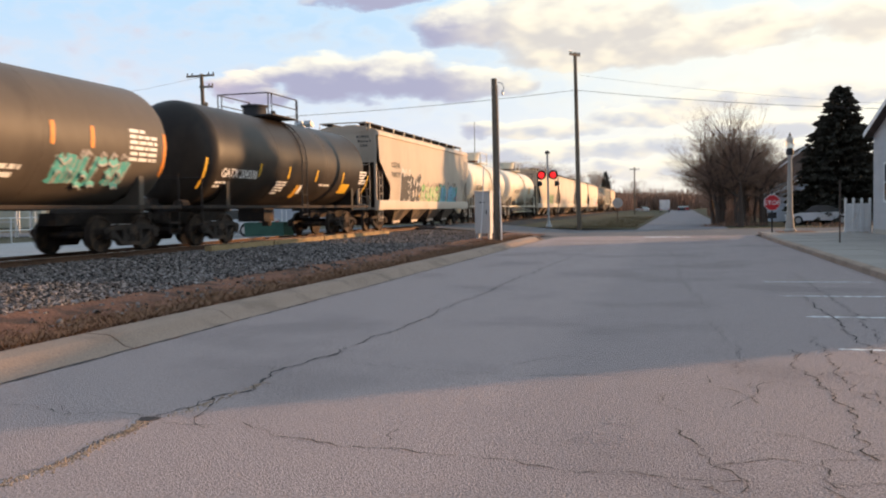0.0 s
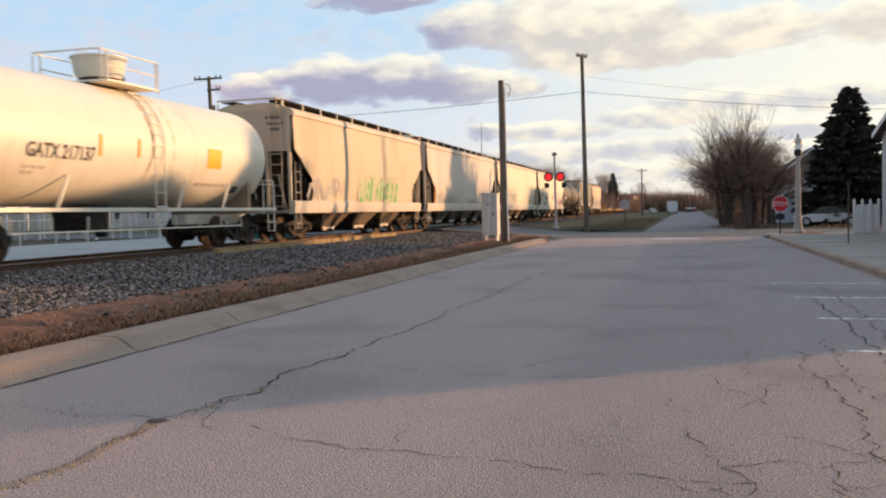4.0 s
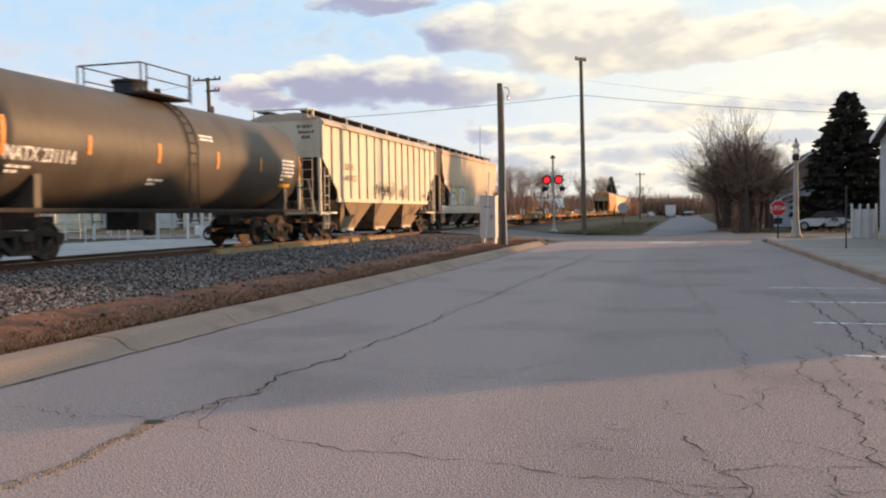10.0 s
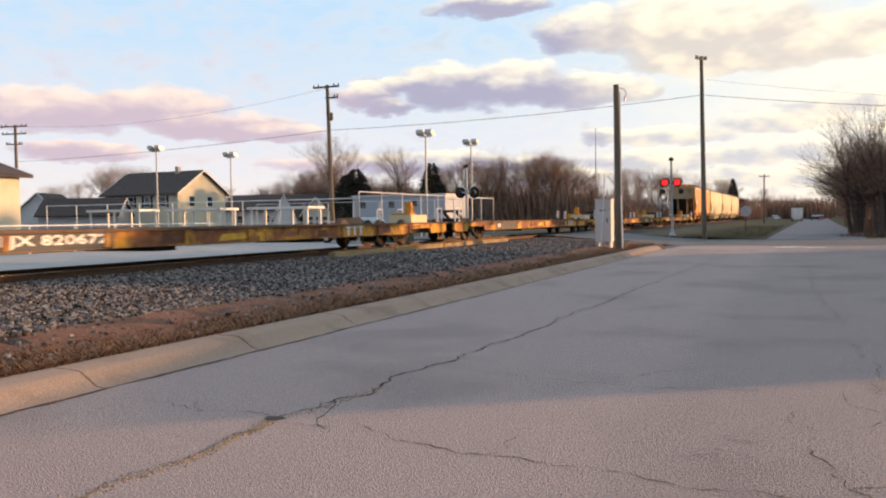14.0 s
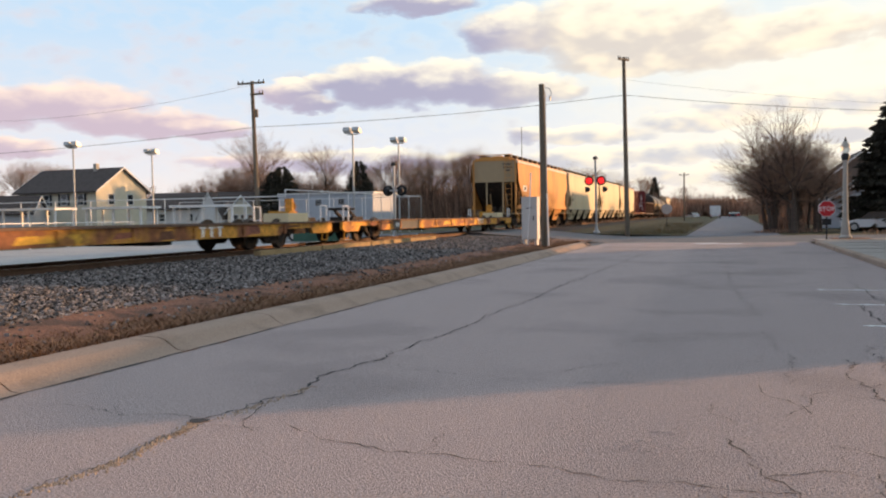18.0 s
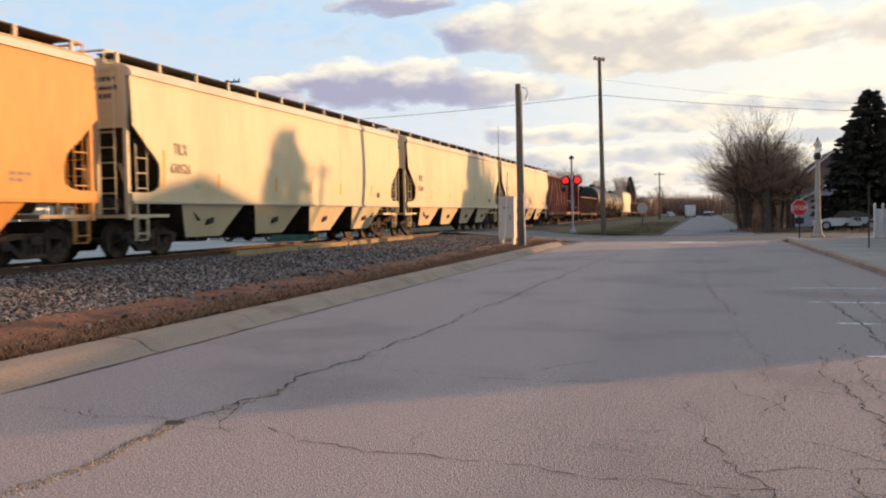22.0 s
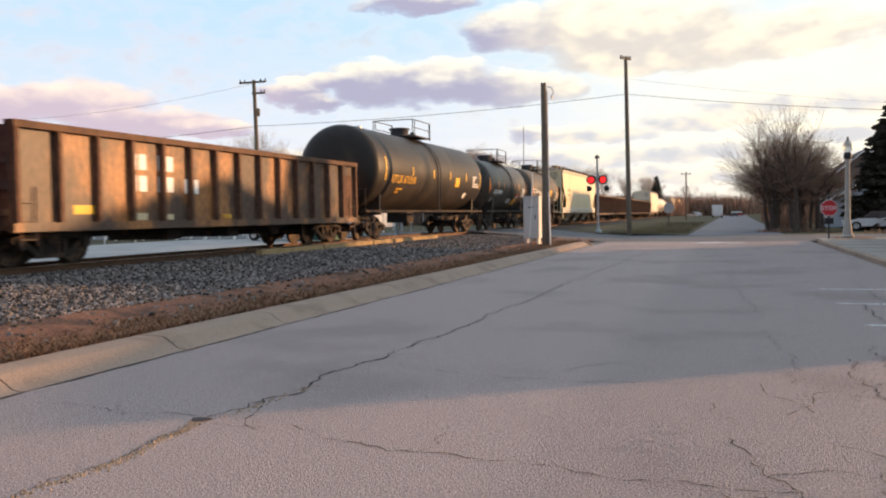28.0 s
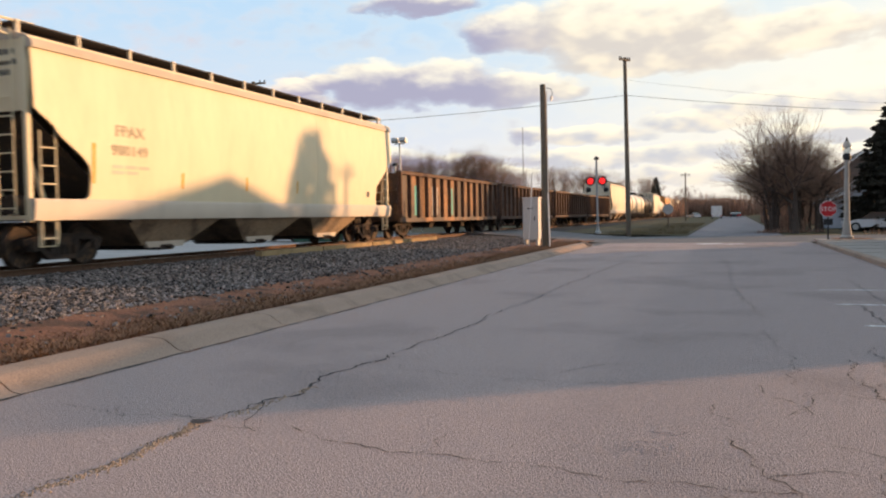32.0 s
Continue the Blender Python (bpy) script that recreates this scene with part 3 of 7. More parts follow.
def ladder(shape, x, y, z0, z1, w=0.42, r=0.018, axis="y", gap=0.36):
    """A ladder whose rungs run along axis."""
    d = Vector((0, w / 2, 0)) if axis == "y" else Vector((w / 2, 0, 0))
    a, b = Vector((x, y, z0)), Vector((x, y, z1))
    shape.tube(a - d, b - d, r, n=6).tube(a + d, b + d, r, n=6)
    z = z0 + 0.12
    while z < z1:
        shape.tube(Vector((x, y, z)) - d, Vector((x, y, z)) + d, r * 0.9, n=5)
        z += gap
    return shape


def smooth_loop(pts, n=4, closed=True):
    """Points of a soft curve through the given ones."""
    k, out = len(pts), []
    for i in range(k if closed else k - 1):
        p = [pts[(i + d) % k] if closed else pts[min(max(i + d, 0), k - 1)] for d in (-1, 0, 1, 2)]
        for q in range(n):
            t = q / n
            out.append(tuple(0.5 * (2 * b + (c - a) * t + (2 * a - 5 * b + 4 * c - d) * t * t + (3 * b - a - 3 * c + d) * t ** 3) for a, b, c, d in zip(*p)))
    return out if closed else out + [pts[-1]]


def stroke(shape, pts, wd, fx, off):
    """A ribbon of paint along points (y, z) on a side."""
    rows = []
    for i, (y, z) in enumerate(pts):
        (ya, za), (yb, zb) = pts[max(i - 1, 0)], pts[min(i + 1, len(pts) - 1)]
        q = math.hypot(yb - ya, zb - za) or 1
        ny, nz = -(zb - za) / q * wd, (yb - ya) / q * wd
        rows.append([(fx(z) + off, y + ny, z + nz), (fx(z) + off, y - ny, z - nz)])
    shape.grid(rows)


def scribble(car, y0, y1, z0, z1, inks, seed, fx):
    """Sprayed paint on a car side. One ink: a thin looping tag. More: blocks of thick slanted strokes in the first inks, edged by the last; no letters."""
    rng = random.Random(seed)
    hgt = z1 - z0
    fills, edge = inks[:-1], inks[-1]
    shapes = {k: Shape() for k in inks}
    if not fills:
        for k in range(3):
            n = max(4, int((y1 - y0) / (0.30 * hgt)))
            pts = []
            for i in range(n):
                up = z0 + hgt * (rng.uniform(0.55, 1.0) if i % 2 else rng.uniform(0.0, 0.4))
                pts.append((y0 + (y1 - y0) * (i + 0.5) / n + rng.uniform(-0.3, 0.3) * hgt, up))
            cutoff = n if k == 0 else rng.randint(n // 2, n)
            stroke(shapes[edge], smooth_loop(pts[:cutoff], 3, False), rng.uniform(0.022, 0.04) * max(0.8, hgt), fx, 0.006 + 0.0006 * k)
    else:
        n = max(2, round((y1 - y0) / (0.66 * hgt)))
        w = (y1 - y0) / n
        layer = 0
        for i in range(n):
            yc, lean = y0 + w * (i + 0.5), rng.uniform(0.05, 0.30) * w

            def at(u, v):
                return (yc + u * w * 0.5 + lean * (v - 0.5) + rng.uniform(-0.04, 0.04) * w, z0 + hgt * v + rng.uniform(-0.05, 0.05) * hgt)

            plans = ([(-0.75, 0.06), (-0.7, 0.5), (-0.55, 0.95)], [(-0.6, 0.9), (0.1, 0.8), (0.75, 0.95)], [(0.1, 0.85), (0.2, 0.45), (-0.1, 0.1)], [(-0.7, 0.1), (0.0, 0.18), (0.8, 0.08)],
                     [(0.75, 0.9), (0.55, 0.5), (0.75, 0.1)], [(-0.6, 0.45), (0.0, 0.55), (0.7, 0.4)])
            for plan in rng.sample(plans, rng.choice((3, 4))):
                pts = [at(*p) for p in plan]
                wd = hgt * rng.uniform(0.095, 0.145)
                stroke(shapes[edge], pts, wd + 0.045, fx, 0.0045 + 0.00012 * layer)
                stroke(shapes[fills[(i + layer) % len(fills)]], pts, wd, fx, 0.0085 + 0.00012 * layer)
                layer += 1
        for k in range(n):
            a = y0 + (y1 - y0) * rng.random()
            stroke(shapes[edge], [(a, z1 * 0.98), (a + 0.1 * hgt, z1 + 0.14 * hgt), (a + 0.28 * hgt, z1)], 0.03, fx, 0.0065 + 0.0002 * k)
    for ink, sh in shapes.items():
        if sh.f:
            ob = new("graffiti", sh.mesh("graffiti", SPRAY[ink], False))
            ob.parent = car
            tagged(ob, ink + " sprayed paint", kind="stuff")


def stencil_rows(car, y0, y1, z0, z1, n, material, fx, seed):
    """Rows of unreadable small stencil writing as plain bars that fill a field."""
    rng = random.Random(seed)
    sh = Shape()
    pitch = (z1 - z0) / n
    for i in range(n):
        z, y = z1 - pitch * (i + 0.5), y0 + rng.uniform(0, 0.05)
        while y < y1 - 0.06:
            w = min(rng.uniform(0.12, 0.42), y1 - y)
            sh.add([(fx(z + d) + 0.004, u, z + d) for d in (-pitch * 0.3, pitch * 0.3) for u in (y, y + w)], [(0, 1, 3, 2)])
            y += w + 0.06
            if rng.random() < 0.12:
                break
    tagged(part("small_stencil", sh.mesh("small_stencil", material, False), material, car), kind="stuff")


def text_on(car, text, y0, y1, z0, z1, material, fx, bold=0.018):
    """Painted characters that fill the field y0..y1, z0..z1 of the +x side and lie on its curve."""
    ob = lettering(text, 1.0, material, car, Matrix(), bold=bold)
    co = [v.co.copy() for v in ob.data.vertices]
    ua, ub = min(c.x for c in co), max(c.x for c in co)
    wa, wb = min(c.y for c in co), max(c.y for c in co)
    for v, c in zip(ob.data.vertices, co):
        z = z0 + (c.y - wa) / (wb - wa) * (z1 - z0)
        v.co = (fx(z) + 0.006 + c.z, y0 + (c.x - ua) / (ub - ua) * (y1 - y0), z)


def covered_hopper(L, body, bays=4, style="round", end=None, label="", top=None, marks=(), ink=(), high=False, bay_drop=0.35, rust=False):
    """A covered hopper: curved or ribbed side sheets, sloped ends, outlet bays, trough roof with a running board."""
    car = thing("covered_hopper", label, "railcar", group="freight train")
    E, zs, ze = L / 2 - 0.62, 1.02, 4.55
    foot = 1.60 if high else 1.28             # top of the band under the cut-away
    end, sillband = end or body, SILL_P
    if style == "ribbed" or body is ORANGE_P:
        sillband = body

    def wide(z):
        if style == "ribbed":
            return 1.50
        f = (z - zs) / (ze - zs)
        return 1.50 + 0.13 * math.sin(min(max(f, 0), 1) ** 0.8 * math.pi * 0.86)

    # side sheets with the cut-away over each truck
    nw = 1.05 if high else 1.55
    def edge(z):
        """How far the side sheet stops short of the end at a height."""
        if z > 3.15 or z < foot:
            return 0.0
        if style == "ribbed":
            return nw * min(1.0, (3.15 - z) / 1.3) + 0.05
        f = (3.15 - z) / (3.15 - foot)
        return nw * (0.32 * min(1, f / 0.12) + 0.68 * (0.5 - 0.5 * math.cos(math.pi * min(1, max(0, (f - 0.12) / 0.5))))) if f < 0.86 else nw * (1 - ((f - 0.86) / 0.14) ** 3 * 0.35)

    for sx in (1, -1):
        s = Shape()
        zs_list = [1.08, 1.27, 1.2801, 1.36, 1.5, 1.7, 1.9, 2.1, 2.3, 2.5, 2.65, 2.75, 2.85, 3.13, 3.151, 3.4, 3.7, 4.17, 4.37, 4.55]
        if style == "ribbed":
            zs_list = [z for z in zs_list if z > 1.45]
        if high:
            zs_list = [1.38, 1.59, 1.6001, 1.66, 1.75] + [z for z in zs_list if z > 1.8]
        rows = []
        for z in zs_list:
            e = E - edge(z)
            rows.append([(sx * wide(z), y, z) for y in [-e + 2 * e * i / 10 for i in range(11)]])
        s.grid(rows)
        rows = [[(p[0] - sx * 0.05, p[1], p[2]) for p in row] for row in rows]
        s.grid([row[::-1] for row in rows])
        part("side_sheet", s.mesh("side_sheet", body, True), body, car)
    if style == "ribbed":
        n = 16
        for i in range(n + 1):
            y = -E + 0.04 + (2 * E - 0.08) * i / n
            lo = 1.6 + max(0.0, min(1.5, (abs(y) - (E - nw - 0.1)) / nw * 1.5))
            for sx in (1, -1):
                part("rib", Shape().box(*sorted((sx * 1.5, sx * 1.575)), y - 0.045, y + 0.045, lo, 4.53), body, car)
    else:
        for y in (E * 0.3,):
            part("weld_seam", Shape().line([(wide(z), y, z) for z in (1.4, 2.0, 2.7, 3.3, 4.47)], 0.009, n=4), body, car)
    # ends: upper wall, slope sheet, floor
    for se in (-1, 1):
        s = Shape()
        y0 = se * (E - 0.02)
        prof = [(1.45, 3.12), (1.53, 3.97), (1.42, 4.55), (0.85, 4.75), (-0.85, 4.75), (-1.42, 4.55), (-1.53, 3.97), (-1.45, 3.12)]
        s.prism(prof, *sorted((y0, y0 - se * 0.06)), "y")
        part("end_wall", s, end, car)
        if se < 0:
            bars_end = Shape()
            for k, (u0, u1) in enumerate(((0.55, 1.15), (0.6, 1.25), (0.7, 1.0))):
                for u in np.arange(u0, u1, 0.13):
                    bars_end.box(u, u + 0.09, y0 - 0.012, y0 - 0.004, 4.22 - 0.2 * k, 4.33 - 0.2 * k)
            tagged(part("end_stencil", bars_end, STENCIL_K, car, smooth=False), "dark stencilled characters on the end", kind="stuff")
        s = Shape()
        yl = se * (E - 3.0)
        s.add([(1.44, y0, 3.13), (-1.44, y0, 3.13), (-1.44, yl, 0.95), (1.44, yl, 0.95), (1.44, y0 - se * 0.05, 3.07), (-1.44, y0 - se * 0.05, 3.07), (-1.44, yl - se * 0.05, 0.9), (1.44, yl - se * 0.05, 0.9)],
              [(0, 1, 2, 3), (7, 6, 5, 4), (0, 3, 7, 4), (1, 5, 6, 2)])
        # the dark colour also carries the shade of the recess under the end
        part("slope_sheet", s, GRIME_SHADE, car, "grimy slope sheet under the end, recess shade put into its colour")
        s = Shape()
        s.box(-1.45, 1.45, *sorted((y0, y0 - se * 1.6)), 1.0, 1.08)
        for x in (-0.55, 0.55):
            s.beam((x, y0 - se * 0.05, 1.05), (x, y0 - se * 0.05, 3.15), 0.09, 0.09)
            s.beam((x, y0 - se * 1.5, 1.05), (x, y0 - se * 0.9, 2.35), 0.07, 0.07)
        part("end_platform", s, end, car)
        for x in (1.42, -1.42):
            s = Shape()
            s.beam((x, y0, 0.95), (x, y0, 4.53), 0.10, 0.10)
            ladder(s, x + math.copysign(0.10, x), y0 - se * 0.42, 0.50, 2.75)
            s.line([(x * 1.03, y0 - se * 0.2, 0.98), (x * 1.03, y0 - se * 0.2, 0.46), (x * 1.03, y0 - se * 0.64, 0.46), (x * 1.03, y0 - se * 0.64, 0.98)], 0.022)
            part("corner_ladder", s, body, car)
        part("end_ladder", ladder(Shape(), 0.95, y0 + se * 0.08, 1.1, 4.72, axis="x"), body, car)
        s = Shape()
        s.line([(1.1, y0, 4.58), (1.1, y0 + se * 0.28, 4.62), (1.1, y0 + se * 0.28, 4.89), (-1.1, y0 + se * 0.28, 4.89), (-1.1, y0 + se * 0.28, 4.62), (-1.1, y0, 4.58)], 0.03, n=6)
        s.line([(1.1, y0 + se * 0.28, 4.89), (1.1, y0 - se * 0.6, 4.91)], 0.03, n=6)
        part("roof_end_rail", s, body, car)
        part("brake_gear", Shape().tube((0.3, y0 - se * 1.1, 1.32), (0.3, y0 - se * 0.6, 1.32), 0.2, n=12), GRIME_SHADE, car)
        part("brake_valve", Shape().box(-0.6, -0.1, *sorted((y0 - se * 1.0, y0 - se * 0.6)), 1.1, 1.5), GRIME_SHADE, car)
    # roof, coaming and running board
    s = Shape()
    prof = [(1.45, 4.51), (1.44, 4.57), (0.85, 4.77), (-0.85, 4.77), (-1.44, 4.57), (-1.45, 4.51)]
    s.prism(prof, -E, E, "y")
    part("roof", s, top or body, car)
    for sx in (1, -1):
        part("eave_strip", Shape().prism([(sx * 1.40, 4.33), (sx * 1.625, 4.33), (sx * 1.63, 4.38), (sx * 1.58, 4.50), (sx * 1.40, 4.60)], -E, E, "y"), top or EAVE_P, car)
    part("hatch_trough", Shape().box(-0.3, 0.3, -E + 0.7, E - 0.7, 4.77, 4.89), top or body, car)
    part("running_board", Shape().box(0.62, 1.16, -E + 0.1, E - 0.1, 4.87, 4.90).box(-1.16, -0.62, -E + 0.1, E - 0.1, 4.87, 4.90), DARKSTEEL, car, "dark steel roof running board")
    # dark upright strips stand in for the shade between roof and board
    part("board_skirt", Shape().box(0.66, 0.68, -E + 0.15, E - 0.15, 4.69, 4.88).box(-0.68, -0.66, -E + 0.15, E - 0.15, 4.69, 4.88), DARKSTEEL, car)
    n = int(L / 1.75)
    for i in range(n + 1):
        y = -E + 0.15 + (2 * E - 0.3) * i / n
        part("board_bracket", Shape().box(1.10, 1.17, y - 0.035, y + 0.035, 4.60, 4.92), WHITE_P, car)
    # side sill and outlet bays
    for sx in (1, -1):
        if style == "ribbed":
            part("side_sill", Shape().prism([(sx * 1.44, 1.46), (sx * 1.54, 1.46), (sx * 1.54, 1.62), (sx * 1.44, 1.62)], -E + nw, E - nw, "y"), sillband, car)
        elif high:
            part("side_sill", Shape().prism([(sx * 1.42, 1.33), (sx * 1.61, 1.33), (sx * 1.62, 1.385), (sx * 1.44, 1.43)], -E, E, "y"), sillband, car, "narrow ledge along the foot of the side")
        else:
            part("side_sill", Shape().prism([(sx * 1.44, 0.98), (sx * 1.55, 0.98), (sx * 1.60, 1.33), (sx * 1.56, 1.41), (sx * 1.44, 1.41)], -E, E, "y"), sillband, car, "paler sill band along the foot")
    inner = E - (1.75 if high or style == "ribbed" else 2.55)
    bay_top = 1.36 if high else (1.12 if style != "ribbed" else 1.55)
    step = 2 * inner / bays
    bay_paint = body if high else (BAYGRIME_SHADE if rust else BAYTAN)
    drop = 0.46 if high else bay_drop
    for b in range(bays):
        y0 = -inner + step * b
        s = Shape()
        yc, t, o, low = y0 + step / 2, step * (0.42 if high else 0.47), step * (0.23 if high else 0.19), 1.12 if high else 0.98
        s.add([(-1.5, yc - t, bay_top), (1.5, yc - t, bay_top), (1.5, yc + t, bay_top), (-1.5, yc + t, bay_top), (-low, yc - o, drop), (low, yc - o, drop), (low, yc + o, drop), (-low, yc + o, drop)],
              [(0, 1, 5, 4), (1, 2, 6, 5), (2, 3, 7, 6), (3, 0, 4, 7), (4, 5, 6, 7), (3, 2, 1, 0)])
        # high cars: the dark body paints in the shade of the gaps, besides grime
        ob = part("outlet_bay", s, GRIME_SHADE if high else bay_paint, car)
        for sx in ((1, -1) if high else ()):
            part("bay_side", Shape().add([(sx * (x + d), yc + y, z) for d in (0.004, 0.03) for x, y, z in ((1.5, -t, bay_top), (1.5, t, bay_top), (low, o, drop), (low, -o, drop))],
                                         [(0, 1, 2, 3), (7, 6, 5, 4), (0, 4, 5, 1), (1, 5, 6, 2), (2, 6, 7, 3), (3, 7, 4, 0)]), bay_paint, ob, "painted side plate of the bay")
        if high:
            part("vibrator_bracket", Shape().prism([(yc - 0.16, 0.78), (yc + 0.16, 0.84), (yc + 0.16, 1.0), (yc - 0.16, 0.94)], 1.29, 1.385), GRIME_SHADE, ob, "dark bracket on the bay")
        else:
            part("gate_frame", Shape().prism([(yc - o * 0.8, drop - 0.06), (yc + o * 0.8, drop - 0.06), (yc + o * 0.95, drop + 0.10), (yc - o * 0.95, drop + 0.10)], low - 0.05, low + 0.06), SILL_P, ob, "pale discharge gate frame")
        part("outlet_gate", Shape().box(-1.05, 1.05, yc - 0.25, yc + 0.25, drop - 0.13, drop).tube((-1.25, yc, drop - 0.06), (1.25, yc, drop - 0.06), 0.04, n=6), GRIME_SHADE, ob)
    part("centre_sill", Shape().box(-0.22, 0.22, -L / 2 + 0.5, L / 2 - 0.5, 0.68, 0.95), GRIME_SHADE, car)
    bogies(car, L, 1.95)
    out = 0.075 if style == "ribbed" else 0.0

    def skin(z):
        return wide(z) + 0.006 + out

    for k, (kind, *a) in enumerate(marks):
        if kind == "text":
            text_on(car, *a, skin)
        elif kind == "tape":
            for y in a[1]:
                part("reflective_tape", Shape().grid([[(skin(z), y - 0.05, z), (skin(z), y + 0.05, z)] for z in np.linspace(a[2], a[3], 4)]).mesh("reflective_tape", a[0], False), a[0], car)
        elif kind == "rows":
            stencil_rows(car, *a, skin, k + 3)
        elif kind == "plate":
            part("stencil_plate", Shape().grid([[(skin(z), a[0], z), (skin(z), a[1], z)] for z in np.linspace(a[2], a[3], 4)]).mesh("stencil_plate", a[4], False), a[4], car)
    for j, (y0, y1, z0, z1, cols) in enumerate(ink):
        scribble(car, y0, y1, z0, z1, cols, int(L * 100) + j, skin)
    return car


def tank_car(L, R, zc, paint_m, label, marks=(), dome="platform", sill=None, skirt=False, saddle=None, mid=0.0):
    """A tank car: dished barrel on stub sills, manway platform, side ladder, grab rails."""
    car = thing("tank_car", label, "railcar", group="freight train")
    h = L / 2 - 0.95
    sill = sill or GRIME_SHADE
    prof = [(-h, 0.02)]
    for k in range(1, 8):
        a = k / 7 * math.pi / 2
        prof.append((-h + 0.50 * (1 - math.cos(a)), R * math.sin(a) ** 0.6))
    for f in (-0.55, -0.2, 0.2, 0.55):
        prof.append((f * h, R))
    prof += [(-y, r) for y, r in prof[:8][::-1]]
    part("barrel", Shape().lathe(prof, "y", (0, 0, zc), 48), paint_m, car)
    for y in (-h * 0.33, h * 0.33):
        part("weld_band", Shape().lathe([(y - 0.03, R - 0.002), (y - 0.02, R + 0.005), (y + 0.02, R + 0.005), (y + 0.03, R - 0.002)], "y", (0, 0, zc), 40), paint_m, car)
    # manway, platform and its rails
    top = zc + R
    part("manway", Shape().lathe([(top - 0.1, 0.42), (top + 0.34, 0.42), (top + 0.36, 0.48), (top + 0.42, 0.48), (top + 0.45, 0.30)], "z", (0, mid + (0.15 if dome == "dome" else -0.2), 0), 20), paint_m if dome == "dome" else DARKSTEEL, car, "raised manway on top")
    if dome == "dome":
        part("housing_base", Shape().lathe([(top - 0.05, 0.46), (top + 0.16, 0.46), (top + 0.18, 0.50), (top + 0.24, 0.50)], "z", (0, mid + 0.15, 0), 24), RUST, car, "rusty brown ring under the housing")
        part("valve_housing", Shape().lathe([(top + 0.22, 0.52), (top + 0.34, 0.60), (top + 0.70, 0.66), (top + 0.72, 0.70), (top + 0.76, 0.70), (top + 0.78, 0.0)], "z", (0, mid + 0.15, 0), 28), paint_m, car, "round white valve housing")
    part("platform", Shape().box(-0.95, 1.05, mid - 0.95, mid + 1.15, top - 0.02, top + 0.03), sill if dome == "dome" else DARKSTEEL, car)
    s = Shape()
    z0, z1 = top + 0.02, top + 0.72
    for x in (-0.9, 1.0):
        s.line([(x, mid - 1.15, z0 - 0.1), (x, mid - 1.15, z1), (x, mid + 1.2, z1), (x, mid + 1.2, z0 - 0.1)], 0.024, n=6)
        s.line([(x, mid + -0.9, z0), (x, mid + -0.9, z1)], 0.022, n=6).line([(x, mid + 1.1, z0), (x, mid + 1.1, z1)], 0.022, n=6)
        s.line([(x, mid + -0.9, z0 + 0.35), (x, mid + 1.1, z0 + 0.35)], 0.02, n=6)
    s.line([(-0.9, mid - 1.15, z1), (1.0, mid - 1.15, z1)], 0.022, n=6)
    part("platform_rail", s, sill if dome == "dome" else DARKSTEEL, car)
    part("valve_gear", Shape().tube((0.35, mid + 0.55, top), (0.35, mid + 0.55, top + 0.3), 0.09, n=8).tube((-0.3, mid + 0.5, top), (-0.3, mid + 0.5, top + 0.24), 0.12, n=8).box(-0.2, 0.3, mid + 0.6, mid + 0.9, top, top + 0.22), DARKSTEEL, car)
    # ladders curve over the barrel
    for sx in (1, -1):
        s = Shape()
        for w in (-0.21, 0.21):
            s.line([(sx * (R + 0.05) * math.sin(a), mid + 0.35 + w, zc + (R + 0.05) * math.cos(a)) for a in np.linspace(0.35, 1.75, 9)] + [(sx * (R + 0.02), mid + 0.35 + w, 0.75)], 0.02)
        for a in np.linspace(0.5, 1.75, 8):
            s.tube((sx * (R + 0.05) * math.sin(a), mid + 0.14, zc + (R + 0.05) * math.cos(a)), (sx * (R + 0.05) * math.sin(a), mid + 0.56, zc + (R + 0.05) * math.cos(a)), 0.017, n=5)
        for z in (0.85, 1.2, 1.55):
            s.tube((sx * (R + 0.03), mid + 0.14, z), (sx * (R + 0.03), mid + 0.56, z), 0.017, n=5)
        part("side_ladder", s, sill if dome == "dome" else DARKSTEEL, car)
    # stub sills, saddles, end platforms and grab rails
    low = zc - R
    for se in (-1, 1):
        part("stub_sill", Shape().box(-0.25, 0.25, *sorted((se * (L / 2 - 0.45), se * (L / 2 - 4.0))), 0.70, 1.0), sill, car)
        s = Shape()
        y = se * (L / 2 - 2.2)
        s.prism([(-1.35, 0.98), (1.35, 0.98), (1.36, zc - R * 0.52), (0.95, low + 0.25), (0.4, low + 0.02), (-0.4, low + 0.02), (-0.95, low + 0.25), (-1.36, zc - R * 0.52)], y - 0.10, y + 0.10, "y")
        part("saddle", s, saddle or paint_m, car)
        part("end_deck", Shape().box(-1.45, 1.45, *sorted((se * (L / 2 - 0.55), se * (L / 2 - 1.25))), 1.09, 1.165), sill, car)
        s = Shape()
        y0 = se * (L / 2 - 0.6)
        for x in (-1.4, 1.4):
            s.line([(x, y0, 0.4), (x, y0, 1.95), (x, y0 - se * 0.1, 2.05), (x, y0 - se * 0.75, 2.05), (x, y0 - se * 0.75, 0.95)] if skirt else [(x, y0, 0.5), (x, y0, 2.0)], 0.024, n=6)
            s.line([(x, y0, 0.98), (x, y0, 0.42), (x, y0 - se * 0.45, 0.42), (x, y0 - se * 0.45, 0.98)], 0.022)
            s.line([(x, y0, 0.70), (x, y0 - se * 0.45, 0.70)], 0.02)
        s.line([(-1.4, y0, 1.95), (1.4, y0, 1.95)], 0.022)
        part("end_grab_rail", s, sill, car)
